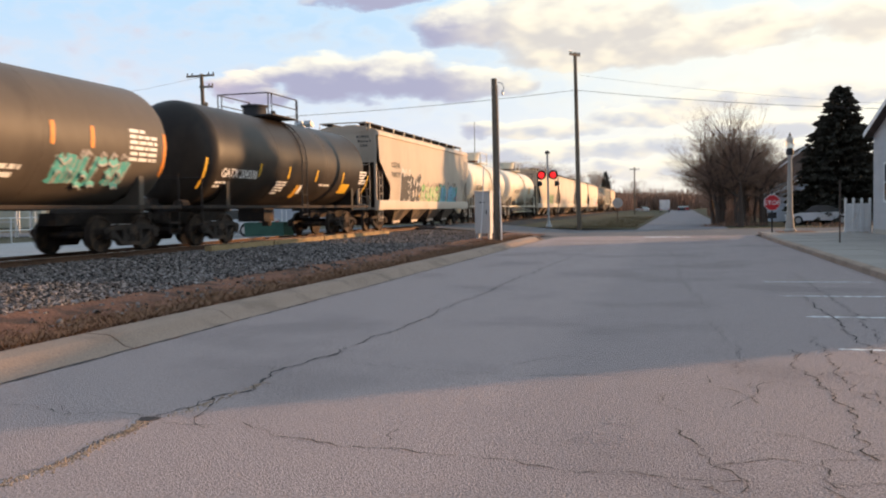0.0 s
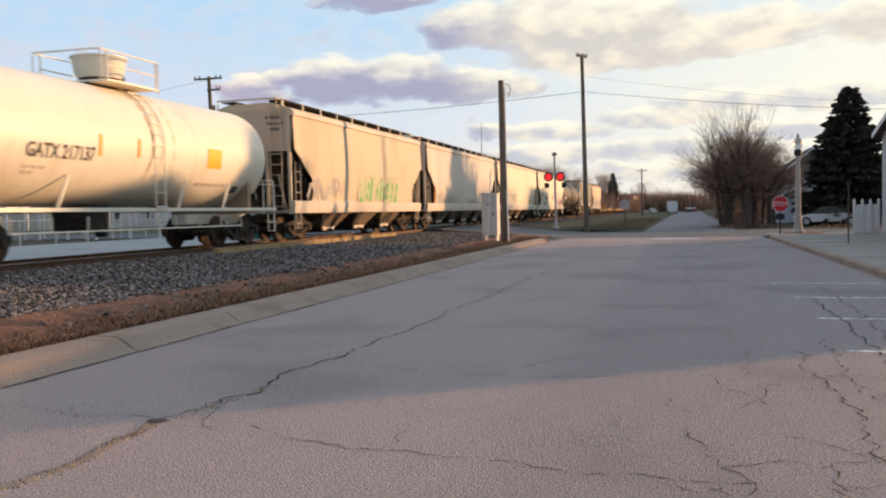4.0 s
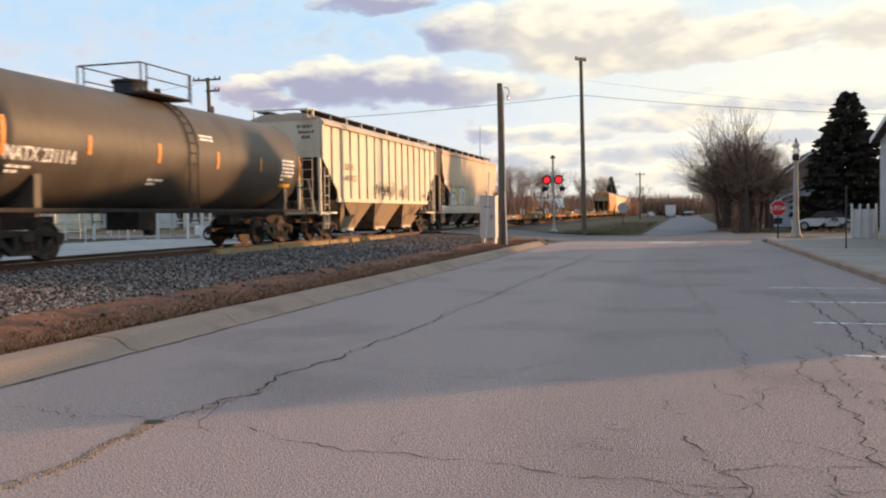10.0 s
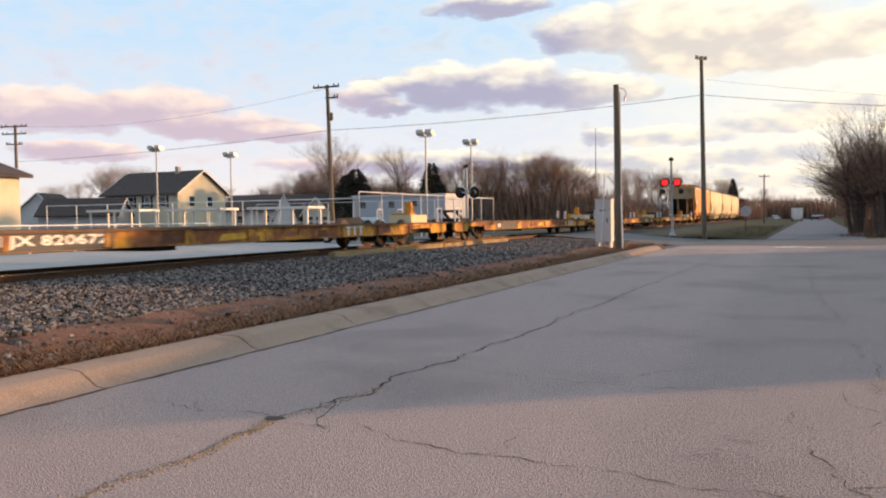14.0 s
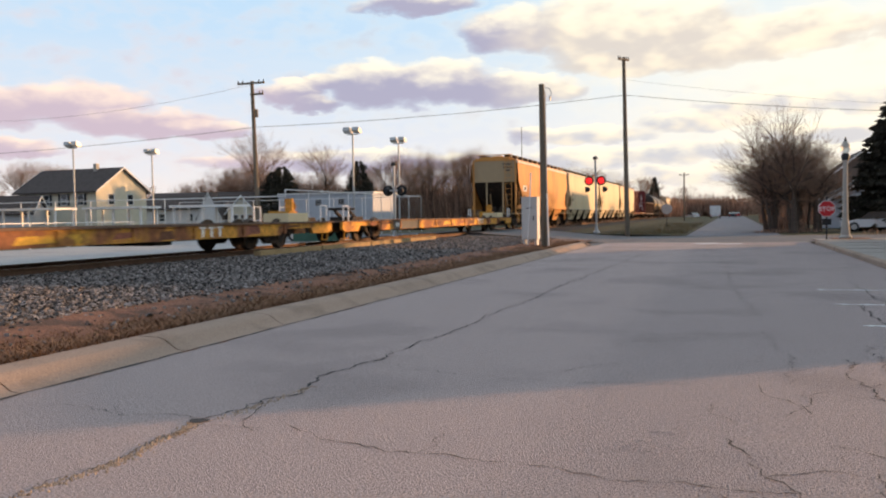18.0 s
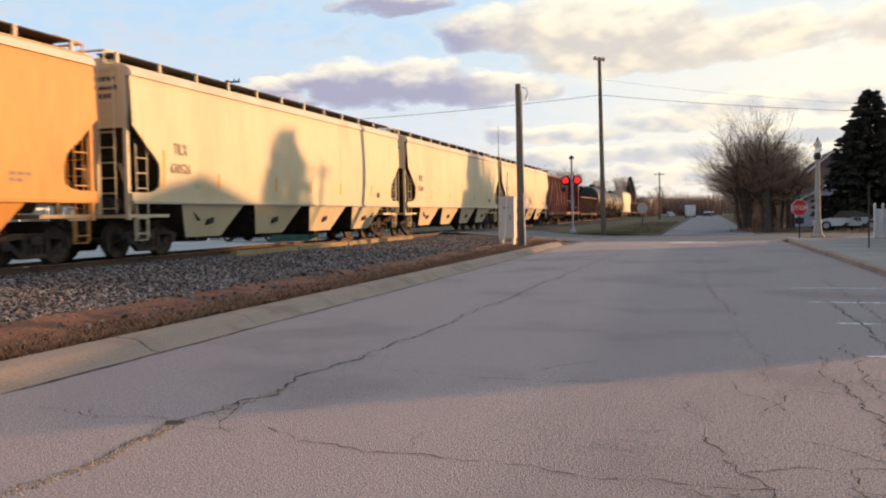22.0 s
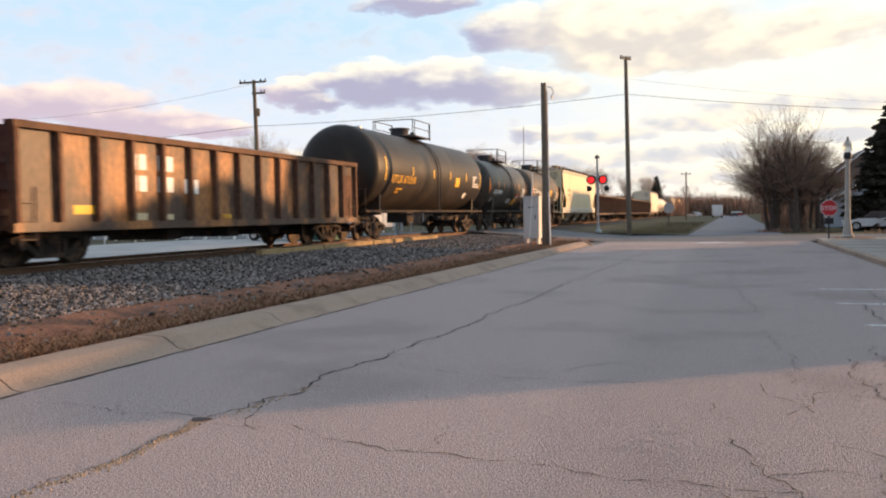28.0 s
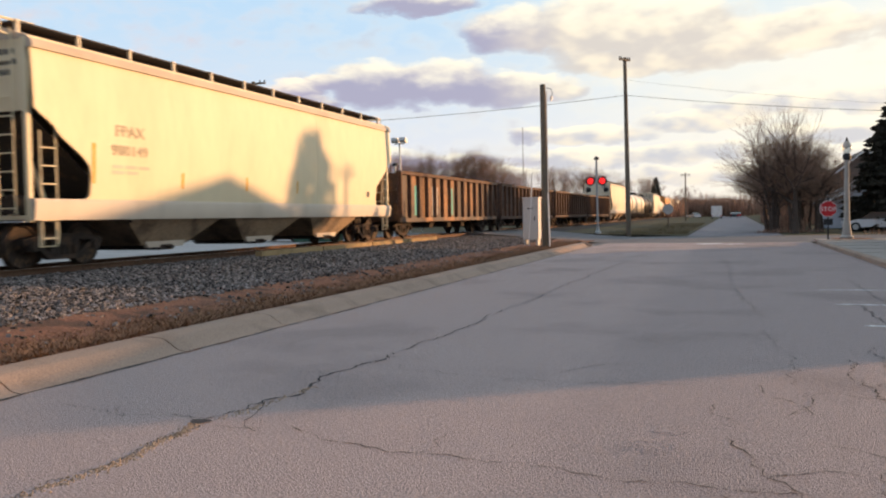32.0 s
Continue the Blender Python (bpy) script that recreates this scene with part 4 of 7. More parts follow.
        part("brake_gear", Shape().tube((0.5, se * (L / 2 - 1.2), 1.2), (0.5, se * (L / 2 - 0.8), 1.2), 0.16, n=10), GRIME_SHADE, car)
        part("brake_valve", Shape().box(-0.7, -0.35, *sorted((se * (L / 2 - 1.1), se * (L / 2 - 0.8))), 1.03, 1.4), GRIME_SHADE, car)
    s = Shape()
    for sx in (1, -1):
        s.box(*sorted((sx * 1.38, sx * 1.46)), -L / 2 + 0.55, L / 2 - 0.55, 1.08, 1.17)
        if skirt:
            for y in np.linspace(-L / 2 + 2.9, L / 2 - 2.9, 9):
                s.line([(sx * 1.43, y, 0.97), (sx * 1.43, y, 0.62)], 0.02)
            s.line([(sx * 1.43, -L / 2 + 2.9, 0.64), (sx * 1.43, L / 2 - 2.9, 0.64)], 0.022)
            for y in (-h * 0.5, h * 0.2, h * 0.55):
                s.beam((sx * 1.40, y, 1.12), (sx * R * 0.88, y + 0.5, zc - R * 0.55), 0.05, 0.05)
    part("side_walk", s, sill, car)
    part("bottom_outlet", Shape().lathe([(0.45, 0.16), (low + 0.1, 0.2)], "z", (0, 0, 0), 14).box(-0.5, 0.5, -1.2, -0.4, 0.62, low), GRIME_SHADE, car)
    bogies(car, L, 2.2)

    def onx(z):
        return math.sqrt(max(R * R - (z - zc) ** 2, 0.01)) + 0.008

    for k, (kind, *a) in enumerate(marks):
        if kind == "text":
            text_on(car, *a, onx)
        elif kind == "tape":
            for y, z0, z1 in a[1]:
                zz = np.linspace(z0, z1, 6)
                part("reflective_tape", Shape().grid([[(onx(z) + 0.004, y - 0.055, z), (onx(z) + 0.004, y + 0.055, z)] for z in zz]).mesh("reflective_tape", a[0], False), a[0], car)
        elif kind == "patch":
            part("placard", Shape().grid([[(onx(z) + 0.006, a[0], z), (onx(z) + 0.006, a[1], z)] for z in np.linspace(a[2], a[3], 4)]).mesh("placard", a[4], False), a[4], car)
        elif kind == "rows":
            stencil_rows(car, *a, onx, k + 5)
        elif kind == "ink":
            scribble(car, *a, 77, onx)
        elif kind == "stain":
            part("stain", Shape().grid([[(onx(z) + 0.003, y - w, z), (onx(z) + 0.003, y + w, z)] for z, y, w in ((zc + R * math.cos(q), a[0] + 0.04 * math.sin(q * 5), a[1] * (1 - 0.12 * i)) for i, q in enumerate(np.linspace(0.35, 2.2, 8)))]).mesh("stain", a[2], False), a[2], car, "tan stain run down from the hatch")
        elif kind == "endbars":
            s = Shape()
            rng = random.Random(5)
            for i in range(4):
                w = rng.uniform(0.3, 0.8)
                s.box(0.1 - w / 2, 0.1 + w / 2, -h - 0.01 + 0.055 + 0.02 * i, -h + 0.05 + 0.02 * i, zc + 0.7 - 0.13 * i, zc + 0.76 - 0.13 * i)
            part("end_stencil", s, a[0], car, smooth=False)
    return car


def gondola(L, body, label, lip=2.72, floor_z=0.82, ribs=14, marks=(), patches=()):
    car = thing("gondola_car", label, "railcar", group="freight train")
    E = L / 2 - 0.55
    for sx in (1, -1):
        s = Shape().box(*sorted((sx * 1.42, sx * 1.46)), -E, E, floor_z, lip)
        part("side_wall", s, body, car)
        part("top_chord", Shape().box(*sorted((sx * 1.36, sx * 1.61)), -E, E, lip, lip + 0.14), RUST, car)
        part("bottom_chord", Shape().box(*sorted((sx * 1.40, sx * 1.55)), -E, E, floor_z - 0.1, floor_z + 0.08), body, car)
        for i in range(ribs + 1):
            y = -E + 0.08 + (2 * E - 0.16) * i / ribs
            s = Shape().prism([(sx * 1.46, y - 0.065), (sx * 1.60, y - 0.05), (sx * 1.60, y + 0.05), (sx * 1.46, y + 0.065)], floor_z + 0.08, lip, "z")
            part("side_post", s, GONPOST, car)
    for se in (-1, 1):
        y = se * (E - 0.03)
        s = Shape().box(-1.42, 1.42, y - 0.03, y + 0.03, floor_z, lip + 0.05)
        part("end_wall", s, body, car)
        for z in (1.1, 1.6, 2.1):
            part("end_rib", Shape().box(-1.40, 1.40, *sorted((y + se * 0.03, y + se * 0.12)), z - 0.06, z + 0.06), body, car)
        for x in (1.52, -1.52):
            part("end_ladder", ladder(Shape(), x, y - se * 0.35, 0.45, 1.6, 0.4), body, car)
        part("grab_rail", Shape().line([(1.2, y + se * 0.12, 0.95), (1.2, y + se * 0.2, 1.0), (1.2, y + se * 0.2, 1.85), (1.2, y + se * 0.12, 1.9)], 0.02), body, car)
    part("floor", Shape().box(-1.42, 1.42, -E, E, floor_z - 0.06, floor_z), RUST, car)
    part("centre_sill", Shape().box(-0.25, 0.25, -L / 2 + 0.5, L / 2 - 0.5, 0.55, floor_z - 0.06), GRIME_SHADE, car)
    for y in (-2.4, 0.4, 2.8):
        part("brake_gear", Shape().box(-0.9, 0.9, y, y + 0.55, 0.42, 0.68).tube((0.2, y + 0.7, 0.55), (0.2, y + 1.5, 0.55), 0.15, n=10), GRIME_SHADE, car)
    bogies(car, L, 2.05)
    for y0, y1, z0, z1, m in patches:
        part("painted_patch", Shape().box(1.462, 1.468, y0, y1, z0, z1), m, car)
    for kind, *a in marks:
        if kind == "blocks":      # blurred white characters
            for y, z, w, hgt in a[0]:
                s = Shape().box(1.463, 1.470, y, y + w, z, z + hgt).box(1.470, 1.472, y + w * 0.35, y + w * 0.6, z + hgt * 0.3, z + hgt * 0.45)
                part("stencil_block", s, a[1], car, smooth=False)
    return car


def flat_car(L, label, number=""):
    """An 89-foot flat: deep middle side sills raised over the trucks, end platforms with a trailer hitch."""
    car = thing("flat_car", label, "railcar", group="freight train")
    E = L / 2 - 0.45
    t = E - 3.4
    for sx in (1, -1):
        poly = [(-t + 0.3, 0.42), (t - 0.3, 0.42), (t + 0.1, 0.60), (E - 1.6, 0.62), (E - 1.4, 0.42), (E - 0.25, 0.42), (E, 0.50), (E, 0.80), (-E, 0.80), (-E, 0.50), (-E + 0.25, 0.42), (-E + 1.4, 0.42), (-E + 1.6, 0.62), (-t - 0.1, 0.60)]
        part("side_sill", Shape().prism(poly, *sorted((sx * 1.26, sx * 1.36))), FLATY, car)
        part("sill_flange", Shape().box(*sorted((sx * 1.26, sx * 1.43)), -E, E, 0.77, 0.82), FLATDECK, car)
        for y in np.linspace(-t, t, 9):
            part("stake_pocket", Shape().box(*sorted((sx * 1.36, sx * 1.40)), y - 0.07, y + 0.07, 0.46, 0.74), FLATY, car)
    part("deck", Shape().box(-1.26, 1.26, -E, E, 0.76, 0.80), FLATDECK, car)
    part("centre_sill", Shape().box(-0.3, 0.3, -L / 2 + 0.4, L / 2 - 0.4, 0.40, 0.76), GRIME_SHADE, car)
    for y in (-3.0, 3.6):
        part("brake_gear", Shape().box(-1.0, 1.0, y, y + 0.7, 0.30, 0.60), GRIME_SHADE, car)
    for se in (-1, 1):
        y = se * (E - 0.25)
        for x in (1.28, -1.28):
            part("grab_rail", Shape().line([(x, y, 0.5), (x, y, 1.35), (x, y - se * 0.45, 1.35), (x, y - se * 0.45, 0.8)], 0.03, n=6), WHITE, car, "white end grab rail")
        part("end_step", Shape().line([(1.3, y, 0.45), (1.3, y, 0.18), (1.3, y - se * 0.4, 0.18), (1.3, y - se * 0.4, 0.45)], 0.025), FLATY, car)
        if se > 0:
            part("bridge_plate", Shape().box(0.2, 1.1, *sorted((y - se * 1.0, y - se * 2.4)), 0.80, 1.10), CREAM_P, car, "pale box on the end platform")
            s = Shape().box(-0.45, 0.35, y - 0.9, y - 0.35, 0.80, 1.18).box(-0.14, 0.14, y - 0.32, y - 0.18, 0.8, 1.62)
            s.lathe([(y - 0.16, 0.20), (y - 0.13, 0.20), (y - 0.13, 0.16), (y - 0.16, 0.16)], "y", (0, 0, 1.35), 16)
            part("handbrake_stand", s, FLATY, car, "yellow hand brake stand with a wheel")
        else:
            part("trailer_hitch", Shape().box(-0.5, 0.5, y + 2.6, y + 3.6, 0.80, 0.96).beam((0.3, y + 3.4, 0.85), (0.3, y + 2.6, 1.25), 0.1, 0.1).beam((-0.3, y + 3.4, 0.85), (-0.3, y + 2.6, 1.25), 0.1, 0.1).box(-0.45, 0.45, y + 2.4, y + 2.9, 1.22, 1.32), GRIME_SHADE, car)
    bogies(car, L, 4.0)
    part("dark_panel", Shape().box(1.361, 1.366, -7.9, -4.6, 0.43, 0.76), STENCIL_K, car, "dark painted panel for the car number")
    mark = Shape()
    for y in (5.0, 5.4, 5.8):
        mark.box(1.361, 1.368, y, y + 0.3, 0.69, 0.75).box(1.361, 1.368, y + 0.1, y + 0.2, 0.47, 0.688)
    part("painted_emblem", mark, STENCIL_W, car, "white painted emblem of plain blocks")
    if number:
        text_on(car, number, -7.75, -4.75, 0.48, 0.73, STENCIL_W, lambda z: 1.366)
    else:
        stencil_rows(car, -7.7, -4.9, 0.48, 0.74, 1, STENCIL_W, lambda z: 1.366, 4)
    rng = random.Random(int(L * 7) + len(number))
    for k in range(16):
        y0, w = -E + 0.4 + (2 * E - 2.0) * (k + rng.random() * 0.6) / 16, rng.uniform(0.5, 1.5)
        if -8.6 < y0 < -4.4 or 4.2 < y0 < 6.3:
            continue
        z0, z1 = rng.uniform(0.43, 0.55) if abs(y0 + w / 2) < t - 1 else 0.63, rng.uniform(0.64, 0.76)
        z1 = max(z1, z0 + 0.08)
        part("paint_patch", Shape().prism([(y0, z0), (y0 + w, z0 + 0.03), (y0 + w - 0.12, z1), (y0 + 0.15, z1 - 0.02)], 1.361, 1.3645), (OCHRE, WORNRED, FLATBROWN, OCHRE)[k % 4], car)
    return car


def centerbeam(L, label):
    car = thing("centerbeam_car", label, "railcar", group="freight train")
    E = L / 2 - 0.55
    part("deck", Shape().box(-1.40, 1.40, -E, E, 0.90, 1.02), MAROON, car)
    for sx in (1, -1):
        part("side_sill", Shape().box(*sorted((sx * 1.40, sx * 1.52)), -E, E, 0.80, 1.06), WORNRED, car, "rust-worn pinkish side sill")
        for y in np.linspace(-E + 1, E - 1, 13):
            part("load_winch", Shape().tube((sx * 1.53, y - 0.12, 0.92), (sx * 1.53, y + 0.12, 0.92), 0.07, n=8), GRIME_SHADE, car)
        part("door_edge_strip", Shape().box(*sorted((sx * 1.521, sx * 1.526)), -E + 1.2, -E + 2.4, 0.84, 1.02).box(*sorted((sx * 1.521, sx * 1.526)), 1.0, 2.2, 0.84, 1.02), YELLOW, car)
    part("placard", Shape().box(1.53, 1.54, E - 5.0, E - 4.4, 0.78, 1.14), CREAM_P, car)
    stencil_rows(car, E - 4.95, E - 4.45, 0.82, 1.10, 4, STENCIL_F, lambda z: 1.541, 8)
    part("top_chord", Shape().box(-0.45, 0.45, -E, E, 4.62, 4.75), MAROON, car)
    for e in (-1, 1):
        y = e * (E - 0.06)
        part("bulkhead", Shape().box(-1.42, 1.42, y - 0.06, y + 0.06, 1.02, 4.80), MAROON, car, "maroon end bulkhead with white stencils")
        s = Shape()
        for x in (-1.38, 1.38):
            s.box(x - 0.06, x + 0.06, y - 0.14, y + 0.14, 1.02, 4.83)
        part("bulkhead_post", s, MAROON, car)
    rng = random.Random(3)
    s = Shape()
    for half in (-1, 1):
        zz = 4.1
        while zz > 1.3:
            w = rng.uniform(0.3, 0.9)
            x = half * 0.72 + rng.uniform(-0.15, 0.15)
            if not 3.25 < zz < 3.9:
                s.box(x - w / 2, x + w / 2, E - 0.135, E - 0.125, zz, zz + 0.05)
            zz -= rng.choice((0.12, 0.12, 0.28))
        s.prism([(half * 0.72 - 0.16, 3.30), (half * 0.72 + 0.10, 3.30), (half * 0.72 + 0.18, 3.45), (half * 0.72 + 0.06, 3.8), (half * 0.72 - 0.05, 3.8), (half * 0.72 - 0.0, 3.5)], E - 0.135, E - 0.125, "y")
    part("bulkhead_stencil", s, STENCIL_W, car, "rows of small white stencil lines", smooth=False)
    ys = np.linspace(-9.69, 9.69, 18)
    for i, y in enumerate(ys):
        part("post", Shape().box(-0.14, 0.30, y - 0.08, y + 0.08, 1.02, 4.62), MAROON, car)
    for i in range(8):
        a, b = (ys[9 + i], ys[11 + i]) if i < 7 else (ys[16], ys[17])
        if i % 2 == 0 or i == 7:
            for sx in (0.30, -0.30):
                for q in (1, -1):
                    part("brace", Shape().beam((sx, q * a, 4.5), (sx, q * b, 1.35 if i < 7 else 2.9), 0.09, 0.15), MAROON, car)
    part("centre_sill", Shape().box(-0.3, 0.3, -L / 2 + 0.5, L / 2 - 0.5, 0.50, 0.86), GRIME_SHADE, car)
    bogies(car, L, 2.6)
    return car


# ---- the train: the near end of each car along the line at the start, in metres ----
BC, CD, DE, EF, FG, GH, HI, IM, MN, NO, OF = 36.07, 54.8, 68.75, 83.9, 100.1, 118.23, 136.89, 156.5, 172.7, 189.5, 205.6
CARS = []


def couple(car, s0, s1):
    CARS.append((car, (s0 + s1) / 2))


AB = 21.25
couple(tank_car(16.6, 1.57, 2.72, TANKGREY, "dusty dark grey tank car with teal graffiti", [
    ("tape", ORANGE_TAPE, [(2.67, 2.47, 2.97), (3.98, 2.47, 2.96), (0.4, 2.47, 2.97), (-2.0, 2.47, 2.97), (6.85, 1.9, 3.0)]), ("rows", 5.35, 6.5, 2.22, 3.05, 6, STENCIL_W),
    ("ink", 2.85, 5.4, 1.6, 2.3, ("teal", "teal", "silver")), ("rows", 0.4, 1.9, 1.7, 2.2, 3, STENCIL_W)]), AB - 16.6, AB)
couple(tank_car(BC - AB, 1.58, 2.72, TANKBLACK, "black tank car dusted brown, yellow tape marks along the side", [
    ("tape", YELLOW, [(-6.75, 1.65, 2.52), (-3.4, 2.09, 2.5), (-1.22, 2.07, 2.5), (1.18, 2.05, 2.47), (3.8, 2.07, 2.48), (6.6, 1.7, 2.46)]),
    ("text", "GATX 204336", -5.77, -3.55, 2.0, 2.27, STENCIL_W), ("rows", -5.95, -4.0, 1.68, 1.9, 2, STENCIL_W), ("rows", -2.0, -1.2, 1.55, 2.0, 5, STENCIL_W), ("patch", -0.3, 0.0, 1.46, 1.88, STENCIL_Y), ("patch", 0.02, 0.25, 1.6, 1.9, STENCIL_W),
    ("rows", 1.65, 2.6, 1.88, 2.0, 1, STENCIL_W), ("patch", 3.8, 4.7, 1.66, 2.03, YELLOW), ("rows", 5.6, 6.4, 2.05, 2.62, 5, STENCIL_W), ("endbars", STENCIL_W)], mid=-0.5), AB, BC)
couple(covered_hopper(CD - BC, GREY_P, 4, label="pale grey covered hopper with sprayed graffiti along its foot", rust=True, marks=[
    ("text", "CEFX", -7.1, -5.75, 2.95, 3.2, STENCIL_K), ("text", "76077", -7.1, -5.7, 2.5, 2.75, STENCIL_K), ("plate", -2.74, -2.33, 1.6, 1.73, STENCIL_Y)],
    ink=[(-5.6, -2.25, 1.3, 2.75, ("black", "black", "white")), (-5.6, -2.3, 1.08, 1.32, ("white", "black")), (-2.5, -1.9, 1.86, 2.2, ("black",)), (-2.1, 1.8, 1.25, 2.25, ("lime", "green", "lime", "black")), (1.6, 5.5, 1.25, 2.35, ("blue", "teal", "blue", "black")), (4.7, 5.7, 1.36, 2.0, ("pink",)), (6.4, 8.1, 2.1, 3.2, ("silver",))]), BC, CD)
for s0, s1, num, x0, dy in ((CD, DE, "GATX 213020", -4.74, 0.0), (DE, EF, "GATX 217137", -4.22, 0.1)):
    L = s1 - s0
    couple(tank_car(L, 1.52, 2.74, TANKWHITE, "creamy white pressure tank car with a round valve housing on top", [
        ("tape", STENCIL_Y, [(x0 + 2.3, 2.36, 2.86), (-0.55 + dy, 2.4, 2.86), (-5.1, 2.2, 2.9)]), ("text", num, x0, x0 + 2.14, 2.22, 2.54, STENCIL_K), ("rows", x0, x0 + 1.9, 1.85, 2.08, 2, SILL_P), ("patch", 2.65 + dy, 3.4 + dy, 2.28, 2.82, YELLOW),
        ("stain", 0.1, 0.10, STAIN), ("stain", 1.05, 0.06, STAIN), ("rows", 2.4, 4.2, 1.75, 1.9, 1, SILL_P), ("patch", 4.6, 4.95, 1.62, 1.82, STENCIL_K)],
        dome="dome", sill=TANKWHITE, skirt=True, saddle=BAYTAN), s0, s1)
couple(covered_hopper(FG - EF, paint("dull_tan_hopper_paint", (0.58, 0.47, 0.33), (0.50, 0.40, 0.28)), 3, label="cream covered hopper with green and black graffiti", rust=True, ink=[(-6.4, -2.6, 1.42, 2.35, ("silver",)), (-1.3, 3.7, 1.4, 2.4, ("lime", "green", "lime", "lime"))], end=GREY_P), EF, FG)
couple(covered_hopper(GH - FG, PALE_P, 4, label="greyish white covered hopper with pale scribbles low on the side", rust=True,
    ink=[(-6.5, -1.5, 1.15, 2.1, ("silver",)), (0.5, 4.0, 1.2, 1.9, ("silver",))], marks=[("tape", ORANGE_TAPE, (-7.2, 7.0), 1.45, 2.25), ("plate", 5.2, 5.7, 1.5, 1.85, STENCIL_K)]), FG, GH)
couple(covered_hopper(HI - GH, WHITE_P, 4, label="cream white covered hopper with black numerals and a small yellow label", rust=True,
    marks=[("text", "SAFX", -6.37, -5.64, 2.65, 2.88, STENCIL_F), ("text", "5671", -6.39, -5.74, 2.2, 2.42, STENCIL_F), ("rows", -6.3, -5.0, 1.75, 2.0, 2, STENCIL_F), ("tape", ORANGE_TAPE, (-6.96,), 1.7, 2.43), ("tape", STENCIL_F, (-4.35, -1.78, 1.05, 3.7, 6.9), 1.54, 1.91), ("plate", 4.86, 5.5, 1.6, 1.9, YELLOW), ("plate", 6.1, 6.32, 1.65, 1.82, STENCIL_K), ("rows", 5.9, 6.6, 1.95, 2.2, 2, STENCIL_F)]), GH, HI)
couple(covered_hopper(IM - HI, WHITE_P, 4, label="cream white covered hopper with pink and black graffiti", rust=True,
    marks=[("text", "EQUX", -7.0, -6.12, 2.77, 3.05, STENCIL_F), ("text", "12105", -7.02, -6.18, 2.3, 2.56, STENCIL_F), ("plate", -8.0, -7.1, 1.12, 1.25, STENCIL_Y), ("plate", 3.2, 3.9, 1.12, 1.25, STENCIL_Y)],
    ink=[(-7.6, -5.9, 1.5, 2.2, ("white", "silver")), (-5.5, -3.4, 1.75, 2.4, ("black",)), (-5.4, -3.4, 1.2, 1.8, ("black",)), (-0.3, 4.3, 1.25, 2.55, ("white", "white", "pink")), (4.3, 7.2, 1.3, 2.1, ("pink",)), (-0.8, 0.4, 2.0, 2.3, ("pink",))]), HI, IM)
couple(tank_car(MN - IM, 1.53, 2.68, TANKGREY, "dusty olive grey tank car with orange tape marks", [
    ("tape", ORANGE_TAPE, [(-7.0, 2.2, 3.0), (-4.41, 2.37, 2.81), (-1.7, 2.33, 2.82), (1.2, 2.32, 2.79), (3.84, 2.36, 2.77), (6.75, 2.2, 3.0)]),
    ("text", "NATX 231114", -6.92, -4.84, 2.13, 2.43, STENCIL_W), ("rows", -6.82, -4.92, 1.86, 2.06, 2, STENCIL_W), ("rows", 0.3, 1.0, 3.05, 3.25, 2, STENCIL_W), ("rows", -2.0, -1.1, 1.75, 1.95, 2, STENCIL_W), ("rows", 5.3, 6.3, 2.1, 2.85, 6, STENCIL_W), ("patch", 5.4, 6.2, 1.92, 2.03, STENCIL_Y)], mid=-0.5), IM, MN)
couple(covered_hopper(NO - MN, WHITE_P, 3, "ribbed", label="white ribbed covered hopper with black scrawl, three outlet bays", top=GREY_P, bay_drop=0.32, marks=[
    ("text", "CEFX", -5.6, -4.6, 2.75, 3.0, STENCIL_F), ("text", "343927", -5.6, -4.3, 2.3, 2.55, STENCIL_F), ("plate", 5.3, 5.6, 1.8, 2.0, STENCIL_F)], ink=[(-2.2, 0.8, 1.7, 2.45, ("black",)), (1.3, 2.7, 1.68, 2.4, ("black",))]), MN, NO)
couple(covered_hopper(OF - NO, TAN_P, 3, label="tan covered hopper with white block graffiti along its foot", rust=True, top=paint("rusty_eaves", (0.56, 0.36, 0.24), (0.46, 0.27, 0.17)),
    marks=[("text", "CRDX", -6.28, -5.5, 2.46, 2.72, STENCIL_F), ("text", "2624", -6.29, -5.54, 1.95, 2.2, STENCIL_F), ("plate", -5.7, -1.8, 1.05, 1.36, SPRAY["white"]), ("plate", 1.0, 2.5, 1.05, 1.38, SPRAY["white"]), ("plate", 5.23, 6.0, 1.57, 1.97, STENCIL_W), ("plate", 5.3, 5.56, 1.66, 1.92, SPRAY["black"]), ("plate", 5.68, 5.93, 1.66, 1.92, SPRAY["black"]), ("tape", RUST, (6.2, 6.3), 1.45, 2.5), ("rows", 5.3, 6.0, 2.3, 2.6, 2, STENCIL_F)],
    ink=[(-5.5, -1.7, 1.45, 2.5, ("white", "yellow", "white", "black")), (-1.3, 0.2, 1.4, 2.1, ("silver",)), (0.3, 1.1, 1.45, 2.2, ("white", "silver")), (1.1, 2.5, 1.4, 2.15, ("white", "orange", "silver")), (2.8, 4.2, 1.12, 1.7, ("black", "black", "silver")), (2.9, 4.1, 1.72, 2.35, ("black", "white", "black", "black")), (5.0, 5.9, 1.5, 2.1, ("black",)), (6.4, 7.1, 2.9, 3.5, ("silver",)), (-7.4, -6.5, 2.3, 3.5, ("white",))]), NO, OF)
ST = 312.85
